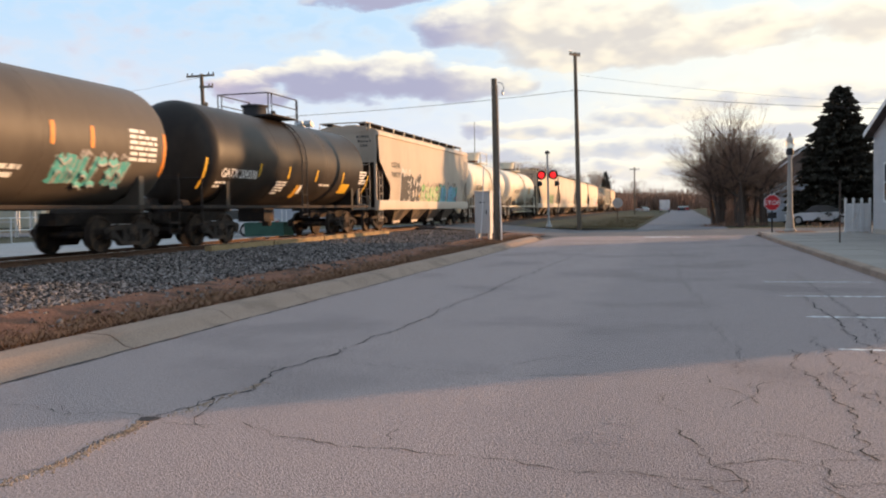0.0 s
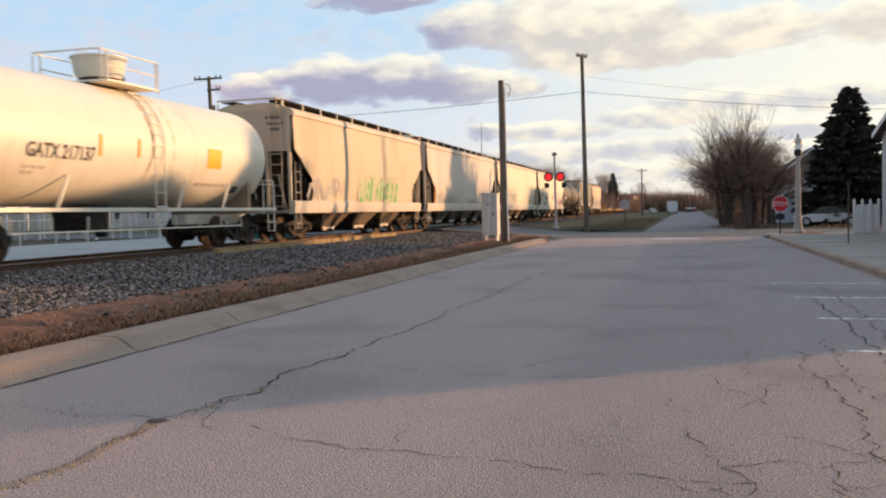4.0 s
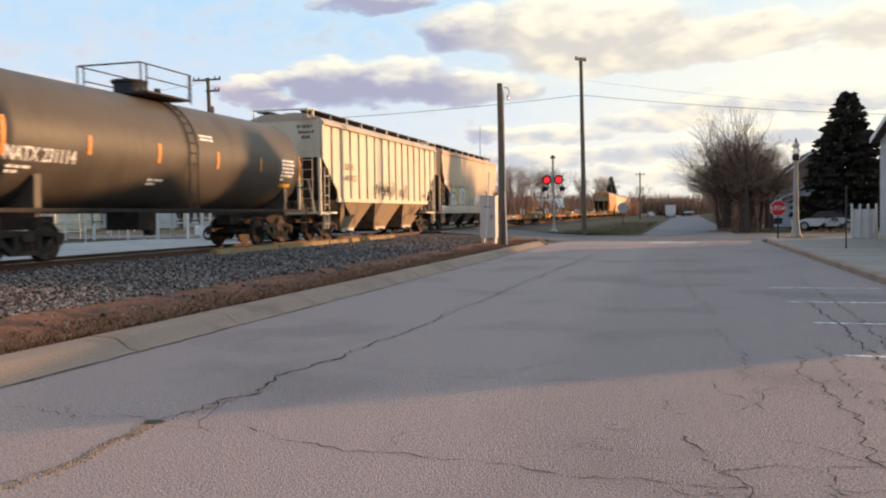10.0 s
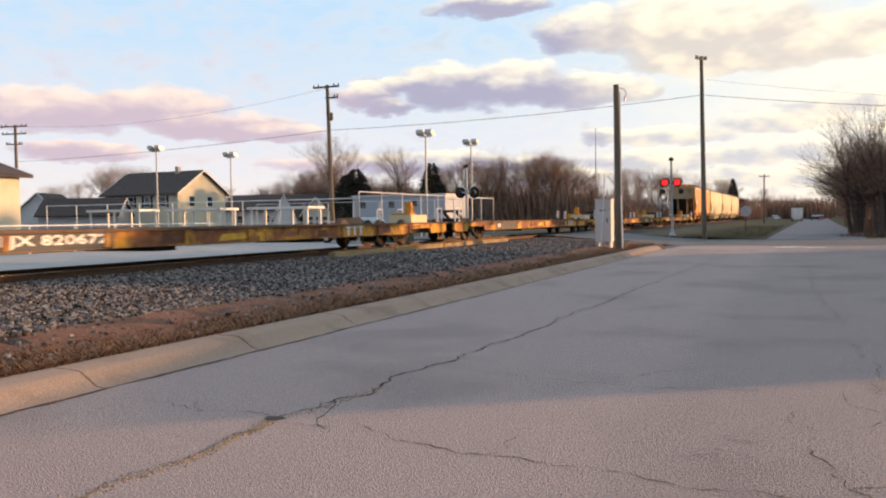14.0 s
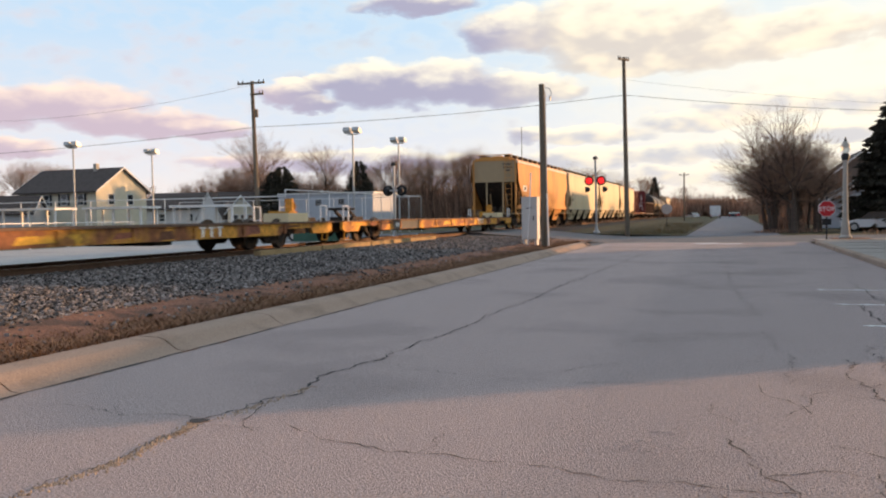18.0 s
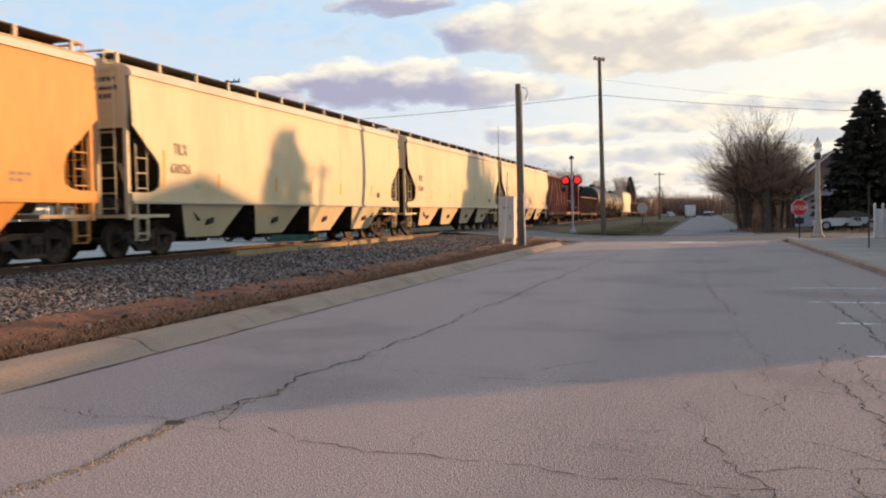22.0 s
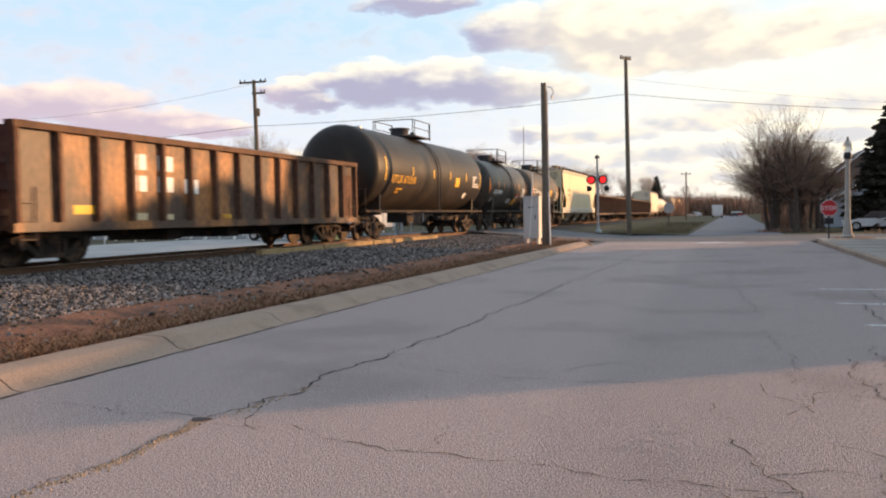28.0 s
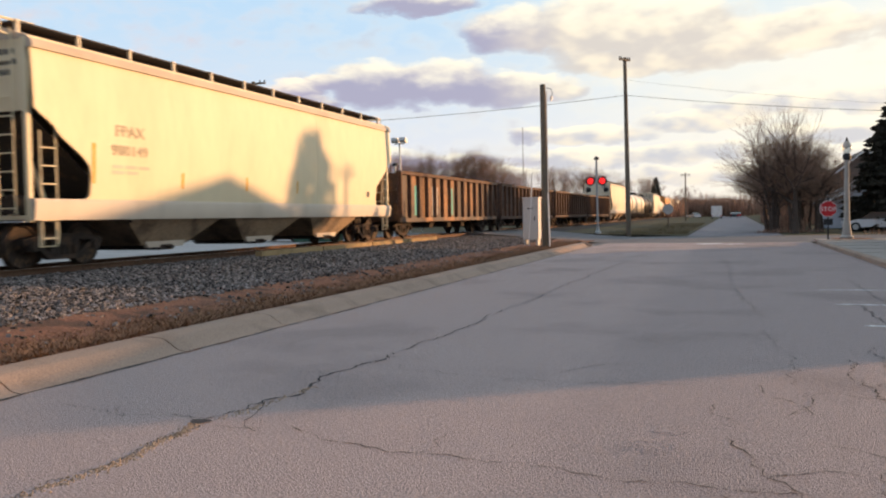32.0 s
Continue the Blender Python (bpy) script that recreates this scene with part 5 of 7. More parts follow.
for i in range(4):
    s0 = OF + (ST - OF) * i / 4
    couple(flat_car((ST - OF) / 4, "long empty yellow flat car with rusty faded paint", ("TTJX 820672", "", "TTJX 852950", "")[i]), s0, s0 + (ST - OF) / 4)
T2, T3, T4, RR, RG, GU, U2, U3, UH, HG = 332.47, 352.5, 372.33, 392.21, 414.24, 431.25, 448.65, 460.3, 472.1, 492.1
couple(covered_hopper(T2 - ST, ORANGE_P, 4, label="orange covered hopper faded by rust, buff end", end=BUFF_P, high=True, marks=[
    ("plate", -7.85, -6.75, 2.5, 2.9, STENCIL_W), ("text", "SAMX", -7.7, -6.9, 2.58, 2.82, STENCIL_K), ("text", "66695", -7.72, -6.8, 2.06, 2.3, STENCIL_F), ("plate", -7.5, -7.28, 1.66, 1.8, SPRAY["green"]), ("rows", 6.6, 7.2, 1.7, 1.95, 2, STENCIL_F)]), ST, T2)
for s0, s1, num in ((T2, T3, "638526"), (T3, T4, "65201"), (T4, RR, "66396")):
    last = num == "66396"
    couple(covered_hopper(s1 - s0, CREAM_P, 4, label="smooth cream covered hopper with black reporting numerals", high=True, marks=[
        ("text", "TILX", -7.8, -7.17, 2.57, 2.86, STENCIL_F), ("text", num, -7.94, -7.04, 2.1, 2.36, STENCIL_F), ("rows", -8.0, -7.2, 1.72, 1.96, 2, EAVE_P), ("tape", ORANGE_TAPE if last else STENCIL_Y, (-8.2,), 1.75, 2.65),
        ("tape", ORANGE_TAPE if last else STENCIL_Y, (-5.64, -2.27, 0.29, 2.83, 5.97), 1.76, 2.18), ("plate", -6.8, -6.55, 1.74, 1.86, SPRAY["lime"]), ("plate", 6.6, 6.95, 1.7, 1.92, STENCIL_K), ("rows", 3.4, 5.2, 1.8, 1.92, 1, EAVE_P)]), s0, s1)
couple(centerbeam(RG - RR, "maroon centerbeam lumber car, empty, with end bulkheads"), RR, RG)
blocks = [(y + d, z, 0.26, 0.36) for y, rows in ((-4.5, (1.58, 2.08)), (-3.48, (1.58, 2.08)), (-2.42, (1.56,))) for z in rows for d in (0.0, 0.34)]
couple(gondola(GU - RG, GONRUST, "rusty dark gondola with white block figures and orange rust", patches=[(-6.3, -5.6, 1.06, 1.25, YELLOW), (-4.4, -3.9, 0.92, 1.08, CREAM_P), (-3.3, -2.9, 0.92, 1.05, CREAM_P), (-0.9, -0.3, 0.92, 1.05, OCHRE), (6.9, 7.8, 0.95, 2.4, GONPOST)],
    marks=[("blocks", blocks, STENCIL_W)]), RG, GU)
couple(tank_car(U2 - GU, 1.70, 2.83, TANKBLACK, "large black tank car with yellow numerals and tape marks", [
    ("tape", YELLOW, [(-6.65, 2.36, 3.28), (-3.57, 2.63, 3.0), (-0.79, 2.6, 2.99), (1.67, 2.62, 3.02), (4.31, 2.62, 3.02), (7.0, 2.3, 3.2)]),
    ("text", "UTLX 671310", -5.93, -3.18, 2.27, 2.6, STENCIL_Y), ("rows", -5.2, -4.0, 1.85, 2.1, 2, STENCIL_Y), ("patch", 2.54, 3.2, 2.32, 2.75, YELLOW), ("rows", 5.5, 6.7, 2.35, 2.95, 5, STENCIL_W), ("patch", 4.4, 4.85, 1.8, 2.05, STENCIL_W), ("endbars", STENCIL_Y)], mid=-0.5), GU, U2)
couple(tank_car(U3 - U2, 1.54, 2.68, mat("dusty_black_tank_paint", (0.042, 0.033, 0.027), 0.42, var=0.08, scale=0.6, fine=4, bump=0.01, second=(0.075, 0.058, 0.045), cover=0.5, streak=1.6, spec=0.3), "short black tank car with white stencils and orange tape marks", [
    ("tape", ORANGE_TAPE, [(-4.8, 2.2, 3.05), (-2.84, 2.4, 2.86), (-1.45, 2.46, 2.87), (1.3, 2.55, 2.86), (2.46, 2.5, 2.84), (4.6, 2.1, 3.0)]),
    ("text", "SUJX 80031", -3.83, -1.82, 2.07, 2.38, STENCIL_W), ("rows", -4.05, -1.85, 1.68, 1.9, 2, STENCIL_W), ("rows", 0.1, 0.9, 1.66, 1.9, 3, STENCIL_W), ("patch", 1.47, 2.2, 1.56, 1.93, STENCIL_Y), ("patch", 2.1, 2.4, 2.08, 2.2, SIGN_RED), ("rows", 3.25, 4.2, 2.05, 2.62, 5, STENCIL_W), ("rows", 1.9, 3.0, 1.98, 2.06, 1, STENCIL_W), ("endbars", STENCIL_W)]), U2, U3)
couple(tank_car(UH - U3, 1.54, 2.68, TANKGREY, "short grey-brown tank car with white stencils and a yellow placard", [
    ("tape", ORANGE_TAPE, [(-4.83, 1.9, 2.85), (4.7, 2.1, 3.0)]),
    ("text", "SUJX 281001", -4.72, -2.73, 2.31, 2.68, STENCIL_W), ("rows", -4.8, -3.25, 1.96, 2.16, 2, STENCIL_W), ("rows", -2.7, -1.4, 1.5, 2.55, 8, STENCIL_W), ("patch", 1.26, 2.0, 2.25, 2.73, YELLOW), ("rows", 3.5, 4.5, 1.95, 2.65, 4, STENCIL_W), ("rows", 1.3, 2.1, 1.4, 2.1, 4, STENCIL_W), ("endbars", STENCIL_W)], mid=0.25), U3, UH)
couple(covered_hopper(HG - UH, paint("clean_cream_hopper_paint", (0.75, 0.64, 0.43), (0.70, 0.585, 0.39)), 3, label="clean cream covered hopper with black numerals, dark bays", marks=[
    ("text", "FPAX", -7.05, -6.06, 2.8, 3.05, STENCIL_G), ("text", "980149", -7.2, -5.95, 2.38, 2.62, STENCIL_G), ("rows", -7.2, -5.6, 1.95, 2.2, 2, EAVE_P), ("tape", STENCIL_Y, (-7.75,), 1.75, 2.6), ("tape", STENCIL_Y, (-4.6, -1.6, 1.4), 1.72, 2.1), ("plate", 6.9, 7.15, 1.7, 1.9, STENCIL_K)], top=GREY_P), UH, HG)
s = HG
for i, (m, n) in enumerate(((GONRUST, 14), (GONDARK, 15), (GONDARK, 14), (GONDARK, 15))):
    L = 17.0 + 0.6 * (i > 0)
    couple(gondola(L, m, "rusted brown gondola with sun-bleached teal panels" if i == 0 else "dark brown rusted gondola", ribs=n, patches=[(-6 + 2.4 * k, -5.2 + 2.4 * k, 1.0, 2.3, SPRAY["silver"] if k % 2 else SPRAY["teal"]) for k in range(3)] if i == 0 else ()), s, s + L)
    s += L
for kind in ("hopper", "white", "white", "black", "hopper", "white", "orange", "hopper", "white", "hopper", "black", "white"):
    L = 19.5 if kind in ("hopper", "orange") else 15.5
    if kind in ("hopper", "orange"):
        c = covered_hopper(L, WHITE_P if kind == "hopper" else ORANGE_P, 3, label="covered hopper far back in the train")
    else:
        c = tank_car(L, 1.42, 2.55, TANKWHITE if kind == "white" else TANKBLACK, "tank car far back in the train")
    couple(c, s, s + L)
    s += L


# ---- road surface: kerbs, pavement slabs, cracks, lines ----
def strip_along(pts, width, z, seed, jag=0.035, step=0.09):
    """A ragged ribbon on the ground along a line of points."""
    rng = random.Random(seed)
    fine = []
    for (xa, ya), (xb, yb) in zip(pts, pts[1:]):
        n = max(2, int(math.hypot(xb - xa, yb - ya) / step))
        fine += [(xa + (xb - xa) * i / n, ya + (yb - ya) * i / n) for i in range(n)]
    fine.append(pts[-1])
    rows, off, vel = [], 0.0, 0.0
    for i, (x, y) in enumerate(fine):
        a, b = fine[max(0, i - 1)], fine[min(len(fine) - 1, i + 1)]
        d = math.hypot(b[0] - a[0], b[1] - a[1]) or 1
        nx, ny = -(b[1] - a[1]) / d, (b[0] - a[0]) / d
        off = 0.75 * off + rng.uniform(-jag, jag)
        w = width * rng.choice((0.25, 0.4, 0.7, 1.0, 1.2)) * (0.25 if i in (0, len(fine) - 1) else 1)
        zz = z + 0.004 * noise.noise((x, y * 0.7, 3.3))
        rows.append([(x + nx * (off - w / 2), y + ny * (off - w / 2), zz), (x + nx * (off + w / 2), y + ny * (off + w / 2), zz)])
    return Shape().grid(rows)


def road_z(x, y):
    return 0.004 * noise.noise((x, y * 0.7, 3.3))


cracks = [
    ([(-3.74, 5.46), (-3.69, 5.61), (-3.63, 5.9), (-3.60, 6.32), (-3.49, 6.56), (-3.51, 6.92), (-3.58, 7.45), (-3.50, 7.92), (-3.45, 8.52), (-3.46, 9.44), (-3.37, 10.41), (-3.34, 11.38), (-3.33, 12.6), (-3.28, 14.27), (-3.22, 16.65), (-2.96, 26.88), (-2.70, 35.95)], 0.045),
    ([(-3.72, 5.43), (-3.65, 5.2), (-3.66, 4.9), (-3.58, 4.51), (-3.59, 4.27), (-3.66, 3.91), (-3.67, 3.3)], 0.014),
    ([(-3.59, 5.45), (-3.38, 5.41), (-3.11, 5.41)], 0.012),
    ([(-3.06, 5.50), (-2.92, 5.38), (-2.59, 5.25), (-2.31, 5.16), (-2.03, 5.08), (-1.8, 5.06), (-1.53, 5.01), (-1.33, 4.96), (-0.98, 4.91), (-0.64, 4.88), (-0.32, 4.87), (-0.02, 4.89), (0.13, 4.87), (0.4, 4.92)], 0.022),
    ([(-3.19, 8.14), (-3.06, 7.84), (-2.65, 7.84), (-2.38, 7.71), (-2.04, 7.65), (-1.51, 7.65), (-0.7, 7.71), (-0.26, 7.78)], 0.016),
    ([(-5.27, 5.66), (-4.95, 5.66), (-4.69, 5.61), (-4.43, 5.47), (-4.1, 5.5), (-3.77, 5.51)], 0.014), ([(-4.43, 5.47), (-4.63, 5.82)], 0.012),
    ([(1.18, 9.38), (1.17, 8.36), (1.13, 7.71), (1.16, 7.37), (1.15, 6.96), (1.17, 6.6), (1.14, 6.27), (1.12, 5.9), (1.14, 5.6), (1.12, 5.38)], 0.03),
    ([(1.53, 10.33), (1.49, 9.18), (1.46, 8.41), (1.46, 7.76), (1.47, 7.32), (1.47, 6.96), (1.5, 6.2)], 0.022),
    ([(-0.03, 7.06), (-0.05, 6.69), (0.02, 6.39), (0.09, 6.31)], 0.014),
    ([(-0.02, 5.92), (0.04, 5.72), (0.12, 5.57), (0.13, 5.38), (0.19, 5.21), (0.23, 5.05), (0.32, 4.96), (0.4, 4.88), (0.39, 4.64)], 0.024),
    ([(0.23, 5.05), (0.36, 5.15), (0.56, 5.29), (0.69, 5.26), (0.82, 5.23), (0.82, 5.1), (0.78, 4.98), (0.84, 4.85), (0.87, 4.73)], 0.022),
    ([(0.82, 5.23), (0.87, 5.32), (1.02, 5.38), (1.14, 5.38), (1.6, 5.42)], 0.016), ([(0.8, 4.98), (0.95, 4.96), (1.05, 4.99), (1.5, 4.97)], 0.014),
    ([(-0.14, 4.82), (-0.02, 4.76), (0.11, 4.66)], 0.018), ([(0.18, 4.78), (0.14, 4.73), (0.21, 4.59)], 0.022),
    ([(0.6, 7.62), (0.63, 7.39), (0.68, 7.33)], 0.014), ([(0.73, 5.69), (0.72, 5.46)], 0.012),
    ([(-1.84, 5.09), (-1.81, 5.33), (-1.83, 5.62)], 0.010), ([(-4.21, 7.35), (-4.0, 7.54), (-3.63, 7.51)], 0.012),
    ([(2.05, 14.87), (2.03, 12.17), (1.96, 10.70), (1.98, 9.87), (1.9, 8.6)], 0.035), ([(2.6, 20.0), (2.5, 17.0), (2.45, 14.0), (2.3, 11.5), (2.2, 9.0)], 0.03),
    ([(0.44, 11.51), (0.60, 9.67), (0.60, 7.9)], 0.014), ([(-0.1, 30.0), (0.2, 24.0), (0.15, 18.0), (0.5, 13.0)], 0.022),
    ([(-2.9, 11.2), (-1.5, 11.0), (0.0, 10.9)], 0.012),
]
for i, (pts, w) in enumerate(cracks):
    part("crack", strip_along(pts, w * 0.58, 0.005, 100 + i, 0.045, 0.06).mesh("crack", CRACK, False), CRACK, road, "open dark crack in the asphalt")
rng = random.Random(77)
for pts, spread, count in (([(-3.72, 5.42), (-3.65, 5.2), (-3.66, 4.9), (-3.58, 4.51), (-3.59, 4.27), (-3.66, 3.91), (-3.68, 3.3)], 0.03, 700), ([(-3.62, 5.6), (-3.54, 6.2), (-3.49, 6.9)], 0.025, 140)):
    s = Shape()
    for _ in range(count):
        k = rng.randrange(len(pts) - 1)
        f, r0 = rng.random(), rng.uniform(0.005, 0.015)
        bx = pts[k][0] + (pts[k + 1][0] - pts[k][0]) * f + rng.gauss(0, spread)
        by = pts[k][1] + (pts[k + 1][1] - pts[k][1]) * f
        top = (bx, by, road_z(bx, by) + 0.004 + r0 * 0.7)
        ring = [(bx + r0 * math.cos(b) * rng.uniform(0.7, 1.3), by + r0 * math.sin(b) * rng.uniform(0.7, 1.3), road_z(bx, by) - 0.004) for b in (0, 1.2, 2.4, 3.7, 5.0)]
        s.add([top] + ring, [(0, 1 + q, 1 + (q + 1) % 5) for q in range(5)])
    tagged(part("crumbled_edge", s.mesh("crumbled_edge", CRUMB, False), CRUMB, road, "crumbled tan gravel along the crack"), kind="stuff")
rng = random.Random(318)
for i in range(22):      # hairline cracks, most of them in the worn right-hand lane
    x, y = (rng.uniform(0.3, 3.0), rng.uniform(4.0, 8.5)) if i < 18 else (rng.uniform(-5.2, -1.0), rng.uniform(4.5, 9.0))
    a, pts = rng.uniform(0.2, 2.9), [(x, y)]
    for _ in range(rng.randint(3, 6)):
        a += rng.uniform(-0.9, 0.9)
        x, y = x + 0.17 * math.cos(a), y + 0.26 * math.sin(a)
        pts.append((x, y))
    part("crack", strip_along(pts, 0.011, 0.005, 500 + i, 0.012, 0.05).mesh("crack", CRACK, False), CRACK, road)
part("pothole", Shape().add([(-3.72 + 0.075 * math.cos(a) * (1 + 0.3 * math.sin(3 * a)), 5.48 + 0.09 * math.sin(a) * (1 + 0.3 * math.cos(2 * a)), 0.008) for a in np.linspace(0, 6.0, 12)], [tuple(range(12))]).mesh("pothole", CRACK, False), CRACK, road, "small dark pothole")
part("gutter_seam", strip_along([(-5.86, 2.0), (-5.87, 8.0), (-5.85, 16.0), (-5.86, 26.0), (-5.86, 40.0)], 0.05, 0.005, 55, 0.02, 0.15).mesh("gutter_seam", CRACK, False), CRACK, road, "dark dirty seam along the gutter")
part("debris", strip_along([(-5.90, 3.0), (-5.88, 9.0), (-5.90, 20.0), (-5.90, 38.0)], 0.05, 0.0045, 56, 0.03, 0.12).mesh("debris", DIRT, False), DIRT, road)
for cx, cy, rx, ry in ((-0.46, 5.55, 0.26, 0.22), (-0.36, 6.08, 0.12, 0.14)):
    rng = random.Random(int(cy * 10))
    blots = Shape()
    for _ in range(150):
        a, q, r0 = rng.random() * 6.283, rng.random() ** 0.7, rng.uniform(0.005, 0.016)
        bx, by = cx + rx * q * math.cos(a), cy + ry * q * math.sin(a)
        blots.add([(bx + r0 * math.cos(b) * rng.uniform(0.6, 1.3), by + r0 * math.sin(b) * rng.uniform(0.6, 1.3), road_z(bx, by) + 0.003) for b in np.linspace(0, 5.4, 7)], [tuple(range(7))])
    tagged(part("salt_patch", blots.mesh("salt_patch", PATCH, False), PATCH, road, "pale worn speckled patch"), kind="stuff")
for x0, x1, y, wd in ((1.68, 3.7, 14.9, 0.10), (1.72, 3.7, 12.18, 0.10), (1.63, 3.7, 9.48, 0.10), (1.7, 3.7, 17.6, 0.10)):
    part("parking_line", strip_along([(x0, y), (x1, y)], wd * 1.1, 0.004, int(y * 10), 0.006, 0.05).mesh("parking_line", LINE, False), LINE, road, "worn white parking line")
for x0, x1, y0, y1 in ((-1.3, 0.0, 42.2, 43.6), (0.05, 0.9, 42.0, 43.0)):
    part("white_stain", strip_along([(x0, (y0 + y1) / 2 - 0.2), (x1, (y0 + y1) / 2 + 0.1)], y1 - y0, 0.005, int(x0 * 10), 0.08, 0.1).mesh("white_stain", LINE, False), LINE, road, "white worn paint at the junction")

kerb_left = thing("kerb_left", "tan concrete kerb with open joints along the road", "kerb", kind="structure")
sec = [(-0.66, 0.12), (-0.66, -0.05), (0.02, -0.05), (0.02, 0.004), (-0.09, 0.018), (-0.20, 0.09), (-0.27, 0.135), (-0.34, 0.15), (-0.62, 0.16)]
ys = [-18.57 + 2.45 * i for i in range(25)]
_k = {}
for i in range(24):
    y0, y1 = ys[i] + 0.06 + 0.0, ys[i + 1] + 0.06
    if y1 > 41.2:
        break
    s = Shape().prism([(KERB_L + a, b) for a, b in sec], y0 + (0.014 if i in (10, 11) else 0.004), y1 - (0.014 if i in (10, 11) else 0.004), "y")
    part("kerb_stone", s, KERB, kerb_left)
for i in range(6):      # the bend into the side street
    a0, a1 = radians(15 * i + 0.4), radians(15 * i + 14.6)
    cx, cy, r = KERB_L - 3.6, 40.9, 3.6
    rows = []
    for a in (a0, (a0 + a1) / 2, a1):
        rows.append([(cx + (r + p) * math.cos(a), cy + (r + p) * math.sin(a), z + 0.10 * i / 6) for p, z in sec])
    s = Shape()
    n = len(sec)
    s.add([p for row in rows for p in row], [(k * n + j, k * n + (j + 1) % n, (k + 1) * n + (j + 1) % n, (k + 1) * n + j) for k in range(2) for j in range(n)] + [tuple(range(n)), tuple(range(2 * n, 3 * n))])
    part("kerb_stone", s, KERB, kerb_left)
kerb_right = thing("kerb_right", "worn concrete kerb in front of the pavement", "kerb", kind="structure")
for i in range(23):
    y0 = -12 + 2.45 * i
    s = Shape().prism([(KERB_R - 0.02, -0.05), (KERB_R + 0.0, 0.12), (KERB_R + 0.03, 0.145), (KERB_R + 0.18, 0.15), (KERB_R + 0.18, -0.05)], y0 + 0.01, min(y0 + 2.44, 41.5), "y")
    if y0 < 41:
        part("kerb_stone", s, KERB, kerb_right)
pavement = thing("pavement", "pale concrete pavement of square slabs", "pavement", kind="structure")
slab = fixed(Shape().box(0.008, 1.492, 0.008, 1.492, -0.05, 0.0)).mesh("slab", WALK)
for i in range(3):
    for j in range(38):
        part("slab", slab, WALK, pavement, m=pose(KERB_R + 0.19 + 1.5 * i, -12 + 1.5 * j, 0.148 + 0.004 * math.sin(i * 7 + j * 3)))
setting("pavement_bed", sheet(KERB_R + 0.1, 60, -12, 44.8, 0.105), DIRT, "packed earth under the pavement", "ground")
setting("lawn_right", sheet(3.6, 200, 57, 400, -0.01), GRASS, "dull winter lawn under the trees", "ground")

# ---- stones, grass ----
rng = random.Random(11)
stone_kinds = []
for _ in range(14):
    base = [(-1, -1, -1), (1, -1, -1), (1, 1, -1), (-1, 1, -1), (-1, -1, 1), (1, -1, 1), (1, 1, 1), (-1, 1, 1)]
    stone_kinds.append([(x * rng.uniform(0.5, 1.1), y * rng.uniform(0.5, 1.1), z * rng.uniform(0.35, 0.8)) for x, y, z in base])
CUBE = [(0, 3, 2, 1), (4, 5, 6, 7), (0, 1, 5, 4), (2, 3, 7, 6), (0, 4, 7, 3), (1, 2, 6, 5)]


def bed_z(x):
    xs = [-18.2, -16.7, -15.8, -12.7, -12.0, -10.8, -9.2, -7.9, -7.2]
    zs = [0.26, 0.38, 0.43, 0.43, 0.41, 0.34, 0.26, 0.19, 0.12]
    return float(np.interp(x, xs, zs))


stones = Shape()
V, Fc = [], []
for k in range(40000):
    y = 4.0 + 41.0 * rng.random() ** 1.5
    x = rng.uniform(-13.3, -8.3)
    if rng.random() < 0.015:
        x = rng.uniform(-8.4, -7.0)
    r = rng.uniform(0.014, 0.036)
    a, kind = rng.random() * 6.28, rng.choice(stone_kinds)
    c, s_ = math.cos(a), math.sin(a)
    z = bed_z(x) + 0.02 if x < -8.8 else float(np.interp(x, [-8.8, -8.2, -7.5, -6.9], [0.285, 0.245, 0.19, 0.16]))
    n = len(V)
    tx, ty = rng.uniform(-0.5, 0.5), rng.uniform(-0.5, 0.5)
    V += [(x + r * (px * c - py * s_), y + r * (px * s_ + py * c), z + r * (pz + tx * px + ty * py)) for px, py, pz in kind]
    Fc += [tuple(n + i for i in f) for f in CUBE]
me = bpy.data.meshes.new("ballast_stones")
me.from_pydata(V, [], Fc)
me.materials.append(STONE)
tagged(new("ballast_stones", me), "loose grey crushed stones beside the track", "ballast", kind="stuff")


def tufts(name, count, area, hgt, material, label, seed, lean=0.6):
    rng = random.Random(seed)
    V, Fc = [], []
    for _ in range(count):
        x, y, z = area(rng)
        for _ in range(3):
            a, h = rng.random() * 6.28, hgt * rng.uniform(0.4, 1.2)
            dx, dy = math.cos(a), math.sin(a)
            n = len(V)
            w = 0.006 + 0.004 * rng.random()
            V += [(x - dy * w, y + dx * w, z), (x + dy * w, y - dx * w, z), (x + dx * h * lean, y + dy * h * lean, z + h)]
            Fc.append((n, n + 1, n + 2))
    me = bpy.data.meshes.new(name)
    me.from_pydata(V, [], Fc)
    me.materials.append(material)
    tagged(new(name, me), label, "grass", kind="stuff")


tufts("dead_grass", 20000, lambda r: (-6.55 - 1.7 * r.random() ** 1.5, 4.0 + 38 * r.random() ** 1.4, 0.155), 0.065, DEADGRASS, "flattened dead grass on the verge", 5, 1.6)
tufts("verge_grass", 6000, lambda r: (r.uniform(-10, -2.2), 57.2 + 60 * r.random() ** 1.6, 0.12), 0.14, BLADES, "short brown and green grass by the crossing", 6)

# sleepers and the timbers stacked along the near rail
track = thing("sleepers", "dark creosoted wooden sleepers under the rails", "railway", kind="structure")
tie = fixed(Shape().box(-1.3, 1.3, -0.11, 0.11, -0.14, 0.0)).mesh("sleeper", TIE)
for i in range(110):
    part("sleeper", tie, TIE, track, m=pose(TRACK_X, -8 + 0.51 * i, RAIL_Z - 0.172))
